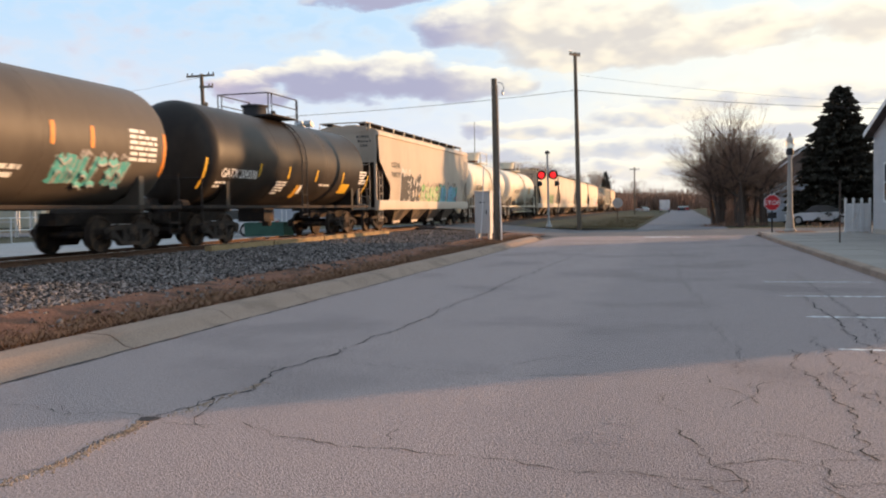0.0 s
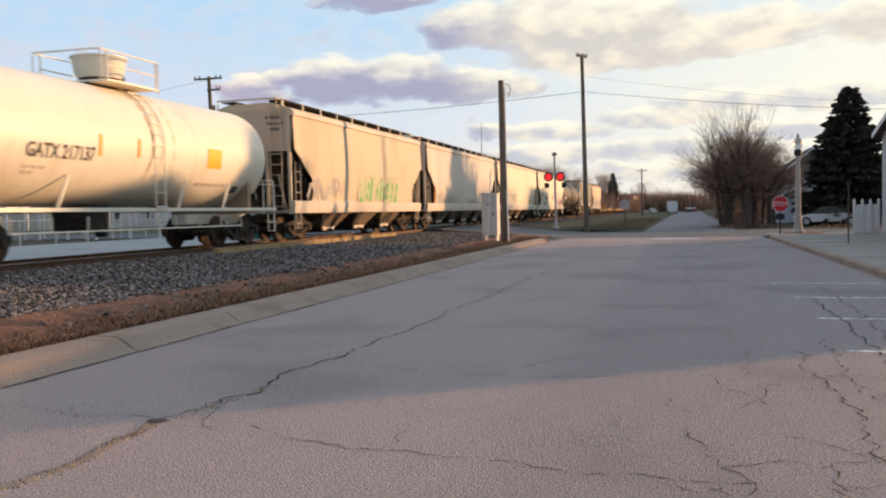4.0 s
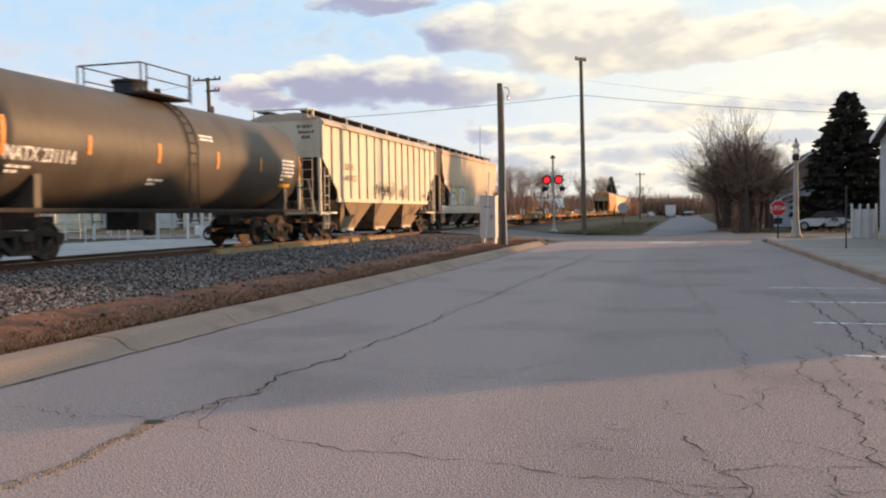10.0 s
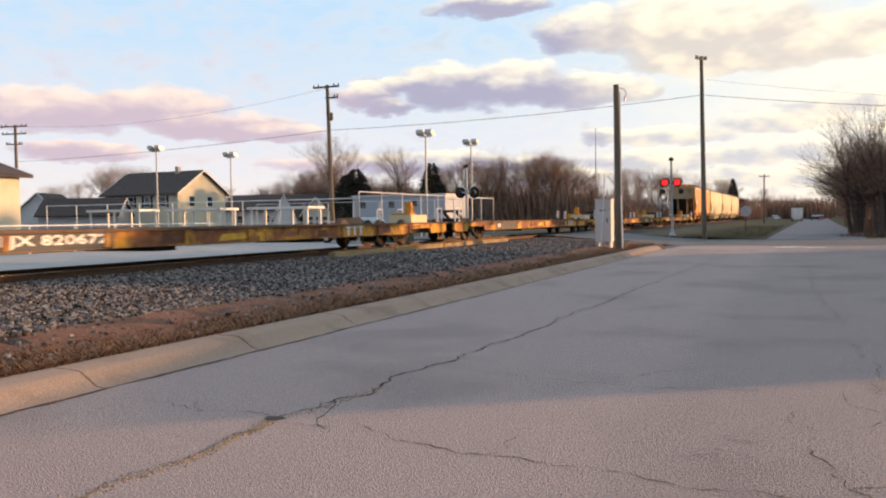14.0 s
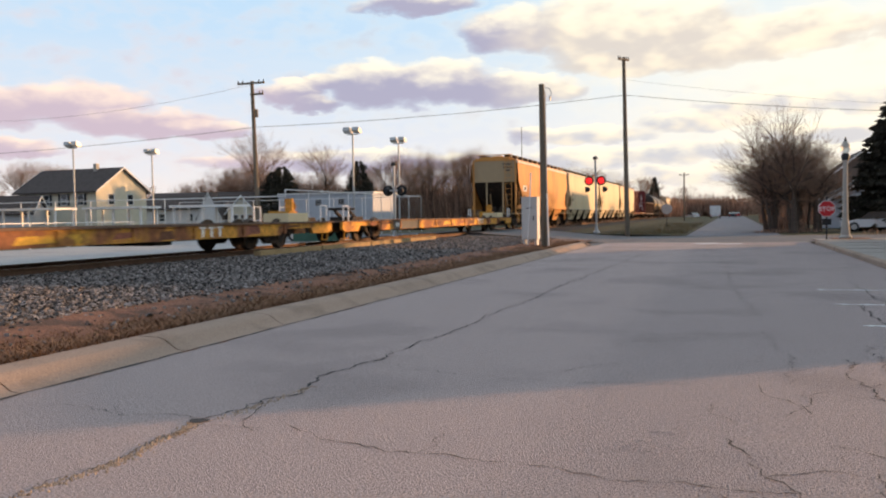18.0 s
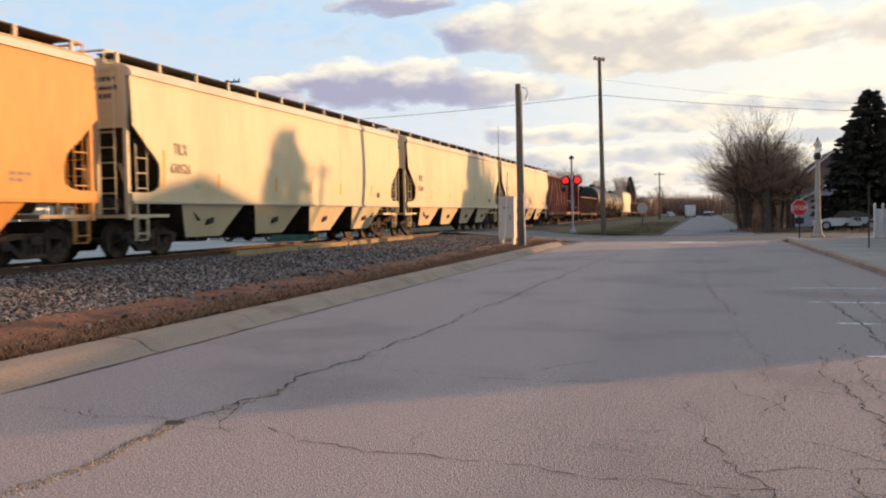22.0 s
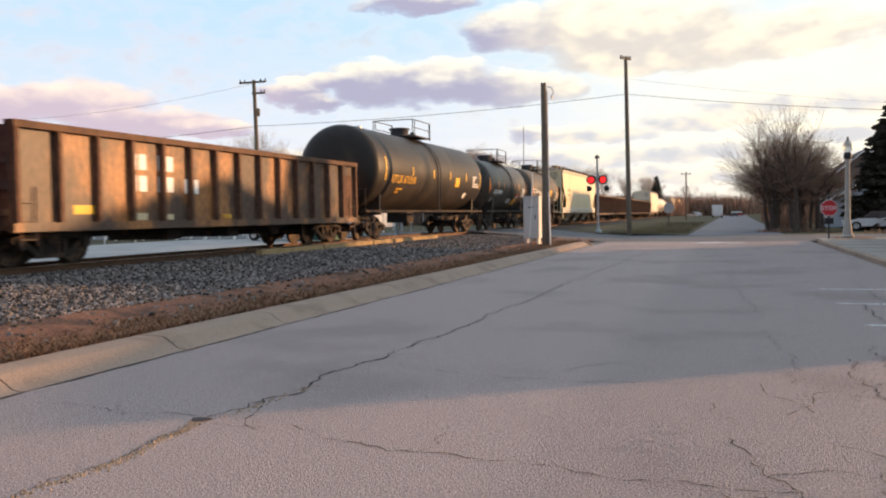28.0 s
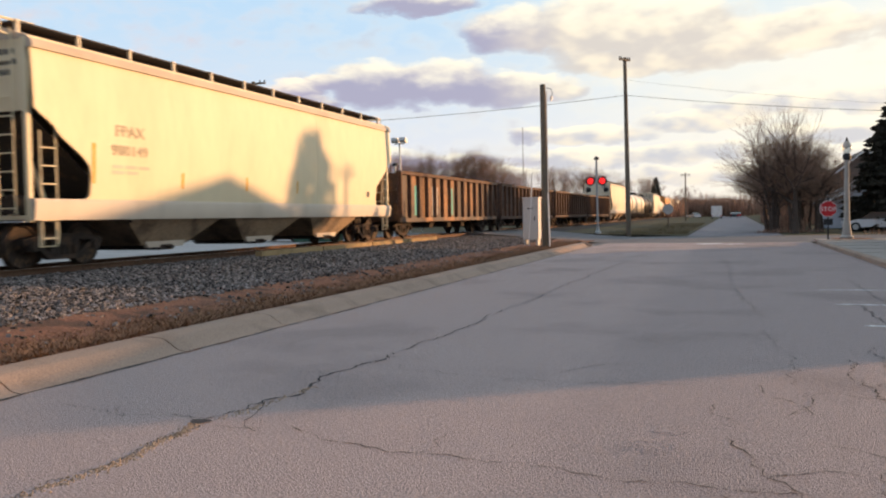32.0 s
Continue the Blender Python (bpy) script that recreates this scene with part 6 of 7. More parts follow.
stack = thing("crossing_timbers", "long weathered timbers lying beside the near rail", "timber")
for y0, y1 in ((21.7, 25.6), (25.7, 29.8), (29.9, 33.6), (33.7, 37.5)):
    part("timber", Shape().box(-12.72, -12.50, y0, y1, 0.40, 0.60), TIMBER, stack)
panel = thing("crossing_panel", "dark rubber and timber road panel between the rails", "railway", kind="structure")
for x0, x1 in ((-13.35, -12.4), (-14.90, -13.62), (-16.1, -15.15)):
    part("panel", Shape().box(x0, x1, 45.2, 56.8, 0.50, 0.58), ASPHALT2, panel)


# ---- poles, signal, signs, cabinet ----
def pole(x, y, z0, top, r0, r1, label, arms=(), lean=(0.0, 0.0), name="utility_pole"):
    ob = thing(name, label, "utility pole", pose(x, y, z0))
    h = top - z0
    part("pole", Shape().tube((0, 0, -0.2), (lean[0], lean[1], h), r0, r1, n=14), POLE, ob)
    for zf, w, ang in arms:
        a = radians(ang)
        d = Vector((math.cos(a), math.sin(a), 0))
        c = Vector((lean[0] * zf, lean[1] * zf, h * zf)) + Vector((0, -0.14, 0))
        part("crossarm", Shape().beam(c - d * w / 2, c + d * w / 2, 0.09, 0.11), POLE, ob)
        s = Shape()
        for f in (-0.47, -0.3, 0.3, 0.47):
            s.lathe([(0.05, 0.03), (0.09, 0.05), (0.14, 0.035), (0.17, 0.045), (0.2, 0.02)], "z", tuple(c + d * w * f), 8)
        part("insulator", s, GLASS, ob)
    return ob


short = pole(-7.15, 36.0, 0.10, 7.0, 0.15, 0.115, "short weathered wooden utility pole beside the kerb", lean=(-0.06, 0))
part("riser_pipe", Shape().tube((0.15, -0.05, 0.0), (0.10, -0.05, 6.6), 0.025, n=6), STEEL, short)
part("insulator_bracket", Shape().line([(0.08, 0, 6.75), (0.28, 0, 6.7), (0.36, 0, 6.5), (0.30, 0, 6.3)], 0.02).lathe([(6.2, 0.04), (6.32, 0.05), (6.4, 0.02)], "z", (0.3, 0, 0), 8), STEEL, short)
part("guy_guard", Shape().tube((0.22, -0.25, 0.0), (0.16, -0.2, 2.3), 0.035, n=6), WHITE, short, "pale guy guard leaning on the foot")
tall = pole(-5.85, 57.0, 0.08, 11.6, 0.17, 0.11, "tall slender wooden utility pole by the crossing", arms=((0.985, 1.0, 55),), lean=(-0.16, 0))
lp = pole(-27.87, 48.2, 0.3, 10.2, 0.16, 0.11, "dark wooden utility pole with crossarms", arms=((0.985, 1.9, 0),), lean=(-0.25, 0))
part("side_arm", Shape().beam((-0.3, -0.16, 9.05), (0.62, -0.16, 9.05), 0.09, 0.11).tube((0.35, -0.16, 9.1), (0.35, -0.16, 9.25), 0.04, n=8).tube((0.58, -0.16, 9.1), (0.58, -0.16, 9.25), 0.04, n=8), POLE, lp)
part("transformer", Shape().lathe([(7.6, 0.02), (7.62, 0.11), (8.05, 0.11), (8.12, 0.06)], "z", (0.08, -0.1, 0), 12), POLE, lp)
pole(-63, 54.7, 0.3, 10.2, 0.16, 0.11, "weathered utility pole with two crossarms", arms=((0.985, 2.6, 10), (0.92, 2.4, 10), (0.83, 1.6, 10)))
pole(16.0, 58.0, 0.1, 10.2, 0.16, 0.11, "wooden utility pole beyond the houses", arms=((0.97, 1.6, 0),))
pole(-6.0, 150.0, 0.1, 8.2, 0.15, 0.1, "thin wooden pole far along the road", arms=((0.95, 1.6, 0),))
pole(13.0, 47.2, 0.1, 7.5, 0.13, 0.1, "wooden service pole behind the house", arms=((0.95, 1.4, 110),))
pole(-40, 178.0, 0.2, 20.0, 0.14, 0.05, "thin steel radio mast above the trees", name="radio_mast")


def wire(name, pts, sag, r=0.014):
    for a, b in zip(pts, pts[1:]):
        a, b = Vector(a), Vector(b)
        n = 14
        s = Shape().line([a.lerp(b, i / n) - Vector((0, 0, sag * 4 * (i / n) * (1 - i / n))) for i in range(n + 1)], r, n=4)
        tagged(new(name, s.mesh(name, WIRE)), "dark overhead cable strung between poles", "cable")


wire("overhead_cable", [(40, 59, 7.2), (16.0, 57.9, 6.95), (-5.95, 56.85, 9.15), (-27.9, 48.1, 7.3), (-63, 54.5, 7.0)], 0.25, 0.018)
wire("overhead_cable", [(40, 59, 7.6), (16.0, 57.9, 7.15), (-5.75, 56.85, 10.1)], 0.25, 0.007)
wire("overhead_cable", [(-28.0, 48.1, 10.0), (-63, 54.5, 10.1), (-120, 60, 10)], 0.9, 0.009)

cabinet = thing("signal_cabinet", "white metal signal cabinet on two short legs", "cabinet", pose(-7.95, 37.0, 0.12))
part("body", Shape().box(-0.34, 0.34, -0.3, 0.3, 0.33, 2.12), CABINET, cabinet)
part("door", Shape().box(-0.30, 0.30, -0.318, -0.302, 0.38, 2.06), CABINET, cabinet)
part("handle", Shape().box(0.16, 0.2, -0.345, -0.318, 1.15, 1.35), BLACK, cabinet)
part("label_plate", Shape().box(-0.14, 0.1, -0.324, -0.319, 1.66, 1.70), BLACK, cabinet)
for x in (-0.26, 0.26):
    part("leg", Shape().box(x - 0.04, x + 0.04, -0.25, 0.25, -0.1, 0.33), CABINET, cabinet)
part("roof", Shape().box(-0.37, 0.37, -0.34, 0.34, 2.12, 2.17), CABINET, cabinet)
part("conduit", Shape().line([(-0.1, -0.36, 0.0), (0.02, -0.36, 1.5), (0.10, -0.36, 3.2)], 0.03, n=6), SIGN_WHITE, cabinet, "thin leaning white pole")

sig = thing("crossing_signal", "silver crossing signal mast with red flashing lights lit", "crossing signal", pose(-7.85, 57.0, 0.22))
part("mast", Shape().tube((0, 0, 0), (-0.05, 0, 4.85), 0.07, n=12), ALU, sig)
part("base", Shape().lathe([(0, 0.22), (0.12, 0.22), (0.2, 0.12), (0.45, 0.09)], "z", (0, 0, 0), 14), ALU, sig)
part("bell", Shape().lathe([(4.85, 0.05), (4.88, 0.17), (4.98, 0.16), (5.06, 0.08), (5.1, 0.0)], "z", (-0.05, 0, 0), 16), BLACK, sig, "black warning bell on top")
part("lamp_arm", Shape().tube((-0.55, 0, 3.46), (0.55, 0, 3.46), 0.04, n=8), ALU, sig)
for x in (-0.40, 0.38):
    hd = part("lamp_head", Shape().lathe([(-0.16, 0.31), (-0.12, 0.31), (-0.11, 0.17), (0.14, 0.13), (0.16, 0.05)], "y", (x - 0.04, 0, 3.46), 20), BLACK, sig, "black round lamp backing")
    part("lens", Shape().lathe([(-0.235, 0.02), (-0.225, 0.12), (-0.19, 0.19), (-0.165, 0.20)], "y", (x - 0.04, 0, 3.46), 20), RED_GLASS, hd, "glowing red lens")
    s = Shape()
    for k in range(9):
        a0, a1 = radians(20 * k), radians(20 * k + 20)
        s.add([(x - 0.04 + 0.22 * math.cos(a), y, 3.46 + 0.22 * math.sin(a)) for a in (a0, a1) for y in (-0.16, -0.42)], [(0, 1, 3, 2)])
    part("visor", s, BLACK, hd)
for x in (-0.42, 0.42):
    part("rear_lamp_head", Shape().lathe([(0.0, 0.2), (0.25, 0.14), (0.3, 0.05)], "x", (x - (0.3 if x < 0 else 0), 0.12, 2.9), 16), BLACK, sig, "black lamp head turned away")

back = thing("crossing_signal", "silver crossing signal mast behind the tracks, dark lamps turned away", "crossing signal", pose(-17.0, 43.9, 0.30))
part("mast", Shape().tube((0, 0, 0), (0, 0, 4.0), 0.065, n=12), ALU, back)
part("base", Shape().lathe([(0, 0.22), (0.12, 0.22), (0.2, 0.12), (0.45, 0.09)], "z", (0, 0, 0), 14), ALU, back)
part("lamp_arm", Shape().tube((-0.5, 0, 2.65), (0.5, 0, 2.65), 0.04, n=8), ALU, back)
for x in (-0.40, 0.40):
    hd = part("lamp_head", Shape().lathe([(0.16, 0.30), (0.12, 0.30), (0.11, 0.17), (-0.14, 0.13), (-0.16, 0.05)], "y", (x, 0, 2.65), 20), BLACK, back, "black round lamp backing seen from behind")
    part("visor", Shape().lathe([(0.16, 0.23), (0.40, 0.22), (0.40, 0.21), (0.16, 0.215)], "y", (x, 0, 2.65), 16), BLACK, hd)
part("bell", Shape().lathe([(4.0, 0.05), (4.03, 0.16), (4.13, 0.15), (4.2, 0.06)], "z", (0, 0, 0), 16), BLACK, back)

stop = thing("stop_sign", "red octagonal stop sign on a dark post", "traffic sign", pose(4.66, 43.8, 0.12, 0, 0, 6))
part("post", Shape().beam((0, 0.02, -0.1), (0, 0.02, 2.0), 0.06, 0.05), BLACK, stop)
octo = [(0.40 * math.cos(radians(22.5 + 45 * k)), 1.45 + 0.40 * math.sin(radians(22.5 + 45 * k))) for k in range(8)]
part("border", Shape().prism(octo, -0.02, -0.012, "y"), SIGN_WHITE, stop)
face = part("face", Shape().prism([(x * 0.94, 1.45 + (z - 1.45) * 0.94) for x, z in octo], -0.026, -0.021, "y"), SIGN_RED, stop)
lettering("STOP", 0.30, SIGN_WHITE, face, Matrix.Translation((-0.345, -0.029, 1.345)) @ pose(0, 0, 0, 90), name="word")
part("lower_plate", Shape().box(-0.2, 0.2, -0.02, -0.01, 0.70, 0.98), BLACK, stop)

lamp = thing("street_lamp", "concrete street lamp post with a clear acorn globe", "street lamp", pose(5.53, 44.4, 0.12))
part("post", Shape().lathe([(0, 0.30), (0.12, 0.30), (0.2, 0.22), (0.7, 0.17), (0.9, 0.14), (3.6, 0.10), (3.75, 0.13)], "z", (0, 0, 0), 16), CONC, lamp)
part("collar", Shape().lathe([(3.72, 0.15), (3.9, 0.19), (4.0, 0.15), (4.06, 0.12)], "z", (0, 0, 0), 16), BLACK, lamp, "black lamp collar")
part("globe", Shape().lathe([(4.04, 0.13), (4.2, 0.22), (4.38, 0.22), (4.55, 0.13), (4.62, 0.07)], "z", (0, 0, 0), 18), GLOBE, lamp, "pale acorn globe")
part("finial", Shape().lathe([(4.62, 0.08), (4.68, 0.05), (4.8, 0.02)], "z", (0, 0, 0), 10), BLACK, lamp)
part("tree_pit", sheet(4.9, 6.6, 43.2, 45.4, 0.0).mesh("tree_pit", DIRT), DIRT, lamp, m=pose(-5.53, -44.4, 0.045))
thin = thing("sign_post", "thin dark steel post standing in the pavement", "post", pose(5.57, 31.9, 0.14))
part("post", Shape().beam((0, 0, -0.1), (0, 0, 2.15), 0.045, 0.04), BARK, thin)
disc = thing("advance_sign", "round grey sign seen from behind on a post", "traffic sign", pose(-4.6, 78.0, 0.1))
part("post", Shape().beam((0, 0, -0.1), (0, 0, 2.2), 0.07, 0.05), BARK, disc)
part("plate", Shape().lathe([(0, 0.46), (0.01, 0.46)], "y", (0, -0.04, 1.75), 24), STEEL, disc)


# ---- houses ----
def house(name, label, m, w, d, eave, ridge, wall, roof=ROOF, along="x", over=0.4, windows=(), siding=False):
    """Walls w along x and d along y from the corner of its own frame, gable roof with its ridge along x or y."""
    ob = thing(name, label, "house", m)
    t = 0.2
    part("wall", Shape().box(0, w, 0, t, 0, eave), wall, ob)
    part("wall", Shape().box(0, w, d - t, d, 0, eave), wall, ob)
    part("wall", Shape().box(0, t, t, d - t, 0, eave), wall, ob)
    part("wall", Shape().box(w - t, w, t, d - t, 0, eave), wall, ob)
    if along == "x":
        for x in (0.0, w - t):
            part("gable", Shape().prism([(0.0, eave), (d, eave), (d / 2, ridge - 0.06)], x, x + t, "x"), wall, ob)
        k = (ridge - eave) / (d / 2)
        for s in (0, 1):
            a = [(-over, eave - k * over), (d / 2, ridge), (d / 2, ridge + 0.16), (-over, eave - k * over + 0.16)]
            a = a if not s else [(d - y, z) for y, z in a]
            part("roof", Shape().prism(a, -over, w + over, "x"), roof, ob)
            for x in (-over - 0.025, w + over):
                b = [(y, z - 0.03) for y, z in a[:2]] + [(y, z + 0.02) for y, z in a[2:]]
                part("bargeboard", Shape().prism(b, x, x + 0.025, "x"), WHITE, ob, "white bargeboard")
    else:
        for y in (0.0, d - t):
            part("gable", Shape().prism([(0.0, eave), (w, eave), (w / 2, ridge - 0.06)], y, y + t, "y"), wall, ob)
        k = (ridge - eave) / (w / 2)
        for s in (0, 1):
            a = [(-over, eave - k * over), (w / 2, ridge), (w / 2, ridge + 0.16), (-over, eave - k * over + 0.16)]
            a = a if not s else [(w - x, z) for x, z in a]
            part("roof", Shape().prism(a, -over, d + over, "y"), roof, ob)
            for y in (-over - 0.025, d + over):
                part("bargeboard", Shape().prism([(x, z - 0.03) for x, z in a[:2]] + [(x, z + 0.02) for x, z in a[2:]], y, y + 0.025, "y"), WHITE, ob, "white bargeboard")
    for side, c, z0, ww, wh in windows:
        p = {"-x": lambda u, z, o: (-o, u, z), "+x": lambda u, z, o: (w + o, u, z), "-y": lambda u, z, o: (u, -o, z), "+y": lambda u, z, o: (u, d + o, z)}[side]

        def slab_at(u0, u1, za, zb, o0, o1):
            a, b = p(u0, za, o0), p(u1, zb, o1)
            return Shape().box(min(a[0], b[0]), max(a[0], b[0]), min(a[1], b[1]), max(a[1], b[1]), min(a[2], b[2]), max(a[2], b[2]))

        win = part("window", slab_at(c - ww / 2, c + ww / 2, z0, z0 + wh, 0.005, 0.03), GLASS, ob)
        for u0, u1, za, zb in ((c - ww / 2 - 0.08, c - ww / 2, z0 - 0.08, z0 + wh + 0.08), (c + ww / 2, c + ww / 2 + 0.08, z0 - 0.08, z0 + wh + 0.08), (c - ww / 2, c + ww / 2, z0 - 0.08, z0), (c - ww / 2, c + ww / 2, z0 + wh, z0 + wh + 0.08), (c - ww / 2, c + ww / 2, z0 + wh / 2 - 0.03, z0 + wh / 2 + 0.03)):
            part("window_frame", slab_at(u0, u1, za, zb, 0.003, 0.055), WHITE, win)
    return ob


# the grey house at the pavement's edge: its low gable faces the street
hx, hy0, hy1 = 8.6, 30.5, 41.4
grey = house("grey_house", "grey clapboard house with a low gable to the street", pose(hx, hy0, 0.12), 4.6, hy1 - hy0, 4.35, 5.72, SIDING, along="x", over=0.35, windows=(("-x", 8.35, 1.45, 0.9, 1.5), ("-x", 5.0, 1.45, 0.9, 1.5), ("-x", 2.0, 1.45, 0.9, 1.5)))
for i in range(26):
    z = 0.25 + 0.16 * i
    u0, u1 = 0.0, hy1 - hy0
    for a, b in (((0.0, 1.45), (2.55, 4.45), (5.55, 7.82), (8.88, 10.9)) if 1.3 < z < 2.98 else ((0.0, 10.9),)):
        part("clapboard", Shape().prism([(-0.004, z), (-0.028, z), (-0.006, z + 0.158), (-0.004, z + 0.158)], a, b, "y"), SIDING, grey)
part("foundation", Shape().box(-0.05, 0.0, 0, 10.9, 0, 0.22), CONC, grey)
# low unseen building between that house and the camera, added to shade the road
def ROOFLINE(y):
    return 1.97 + 0.090 * (y - 2.0)


shade_block = thing("unseen_shade_block", "unseen low building with a gently pitched roof, added to cast the road's shade", "building", pose(8.6, 13.9, 0.12))
# footprint and roof slope are shaped to place the edge of its shadow
plan = [(0, 1.0), (8, 6.8), (8, 15.4), (0, 15.4)]
ring = [(0, 1, 5, 4), (1, 2, 6, 5), (2, 3, 7, 6), (3, 0, 4, 7), (3, 2, 1, 0), (4, 5, 6, 7)]
part("wall", Shape().add([(x, y, 0.0) for x, y in plan] + [(x, y, ROOFLINE(y)) for x, y in plan], ring), CREAM, shade_block)
part("roof", Shape().add([(x, y, ROOFLINE(y)) for x, y in plan] + [(x, y, ROOFLINE(y) + 0.14) for x, y in plan], ring), ROOF, shade_block)
for y in (2.0, 6.0, 10.0, 13.5):
    part("shop_window", Shape().box(-0.02, 0.0, y, y + 1.4, 0.6, 1.75), GLASS, shade_block)

fence = thing("picket_fence", "white board fence panel joining the grey house", "fence", pose(7.75, 43.0, 0.12))
for x in (0.0, 0.34, 0.68, 1.02):
    part("post", Shape().box(x - 0.045, x + 0.045, -0.06, 0.06, -0.1, 1.48), WHITE, fence)
    part("post_cap", Shape().lathe([(1.48, 0.06), (1.52, 0.065), (1.58, 0.03), (1.62, 0.0)], "z", (x, 0, 0), 8), WHITE, fence)
for k in range(9):
    part("board", Shape().box(0.045 + 0.108 * k, 0.045 + 0.108 * k + 0.1, -0.02, 0.02, 0.05, 1.32), WHITE, fence)
for z in (0.08, 1.25):
    part("rail", Shape().box(0.0, 1.02, 0.02, 0.05, z, z + 0.09), WHITE, fence)

house("blue_grey_house", "pale blue-grey house half hidden behind the trees", pose(8.0, 76.0, 0.05), 6.4, 8.0, 2.1, 3.9, mat("blue_grey_siding", (0.46, 0.51, 0.58), 0.7, var=0.06), along="y", windows=(("-y", 1.6, 0.8, 0.8, 1.1), ("-y", 4.4, 0.8, 0.8, 1.1)))
house("far_house", "dark-roofed house behind the trees", pose(10.2, 96.0, 0.05), 7.0, 9.0, 4.6, 7.4, mat("brown_siding", (0.16, 0.12, 0.10), 0.8, var=0.1), along="y")
two = house("farmhouse", "two-storey white house with a dark roof and sunlit gable", pose(-82.6, 85.0, 0.3, 0, 0, -4), 12.4, 8.5, 5.0, 7.7, CREAM, along="x", over=0.5,
            windows=[("-y", c, 3.3, 0.9, 1.2) for c in (2.0, 4.6, 7.4, 10.0)] + [("+x", c, 3.3, 0.9, 1.2) for c in (2.4, 5.6)])
for c in (2.0, 4.6, 7.4, 10.0):
    for d in (-0.72, 0.72):
        part("shutter", Shape().box(c + d - 0.18, c + d + 0.18, -0.05, -0.003, 3.2, 4.6), BLACK, two, "dark window shutter")
part("chimney", Shape().box(8.6, 9.1, 3.6, 4.1, 7.4, 8.4), CONC, two)
house("long_low_house", "long low white house with a dark roof", pose(-76, 100, 0.3, 0, 0, 10), 24, 9, 2.9, 5.0, SIDING_W, along="x", windows=[("-y", c, 1.0, 0.8, 1.1) for c in (3, 7, 11, 15, 19)])
house("small_gabled_porch", "small cream cottage with a steep white gable", pose(-60.6, 97.0, 0.3, 0, 0, 20), 3.6, 4.0, 2.2, 4.2, CREAM, along="y", windows=[("-y", c, 0.8, 0.6, 1.0) for c in (1.0, 2.0, 2.9)])
house("steep_gable_front", "steep white gabled front of a low house", pose(-63.2, 94.0, 0.3, 0, 0, 20), 3.0, 5.0, 1.6, 4.6, SIDING_W, along="y", over=0.2)
house("left_gable", "small house with a white gable", pose(-88, 76, 0.3, 0, 0, 25), 5.5, 7.0, 2.6, 5.0, SIDING_W, along="y")
house("low_shed_left", "low grey-roofed shed behind the ball court", pose(-82, 74, 0.3, 0, 0, 25), 9.0, 5.0, 2.4, 4.2, SIDING, along="x")
house("cream_building", "cream-sided building with a brown roof and white eaves", pose(-48.9, 22.0, 0.3), 12.0, 10.2, 3.75, 5.6, CREAM, along="y", over=0.45)
shed = thing("grey_shed", "long pale grey flat-roofed shed with small windows", "shed", pose(-47.7, 87.0, 0.3))
part("wall", Shape().box(0, 11.5, 0, 7, 0, 3.9), mat("shed_siding", (0.45, 0.48, 0.53), 0.7, var=0.06), shed)
part("roof", Shape().box(-0.15, 11.65, -0.15, 7.15, 3.9, 4.05), WHITE, shed)
for x, z in ((1.0, 2.6), (1.2, 0.9), (4.6, 2.6), (7.4, 2.7)):
    part("window", Shape().box(x, x + 0.7, -0.02, 0.0, z, z + 0.7), GLASS, shed)
house("metal_barn", "low pale metal-roofed barn far beyond the crossing", pose(-40, 128, 0.2, 0, 0, 12), 15, 9, 2.4, 4.0, SIDING, roof=mat("metal_roof", (0.42, 0.46, 0.52), 0.5, metal=0.3, var=0.08), along="x")
house("metal_barn", "low white metal shed by the tracks", pose(-29, 140, 0.2, 0, 0, 12), 11, 8, 2.2, 3.6, SIDING_W, roof=WHITE, along="x")


# ---- ball court behind the tracks ----
def rail_fence(label, a, b, h, gap, rails, z=0.28):
    ob = thing("court_fence", label, "fence", pose(a[0], a[1], z), group="court fences")
    v = Vector((b[0] - a[0], b[1] - a[1], 0))
    n = max(1, round(v.length / gap))
    for i in range(n + 1):
        p = v * (i / n)
        part("post", Shape().tube((p.x, p.y, -0.1), (p.x, p.y, h), 0.04, n=6), WHITE, ob)
    for f in rails:
        part("rail", Shape().tube((0, 0, h * f), (v.x, v.y, h * f), 0.032, n=6), WHITE, ob)
    s = Shape()
    m_ = int(v.length / 0.22)
    for i in range(m_):
        p, q = v * (i / m_), v * ((i + 1) / m_)
        s.add([(p.x, p.y, 0.02), (p.x + 0.004, p.y, 0.02), (p.x + 0.004, p.y, h), (p.x, p.y, h)], [(0, 1, 2, 3)])
    tagged(part("wire_mesh", s.mesh("wire_mesh", STEEL, False), STEEL, ob, "thin steel wire mesh"), kind="stuff")
    return ob


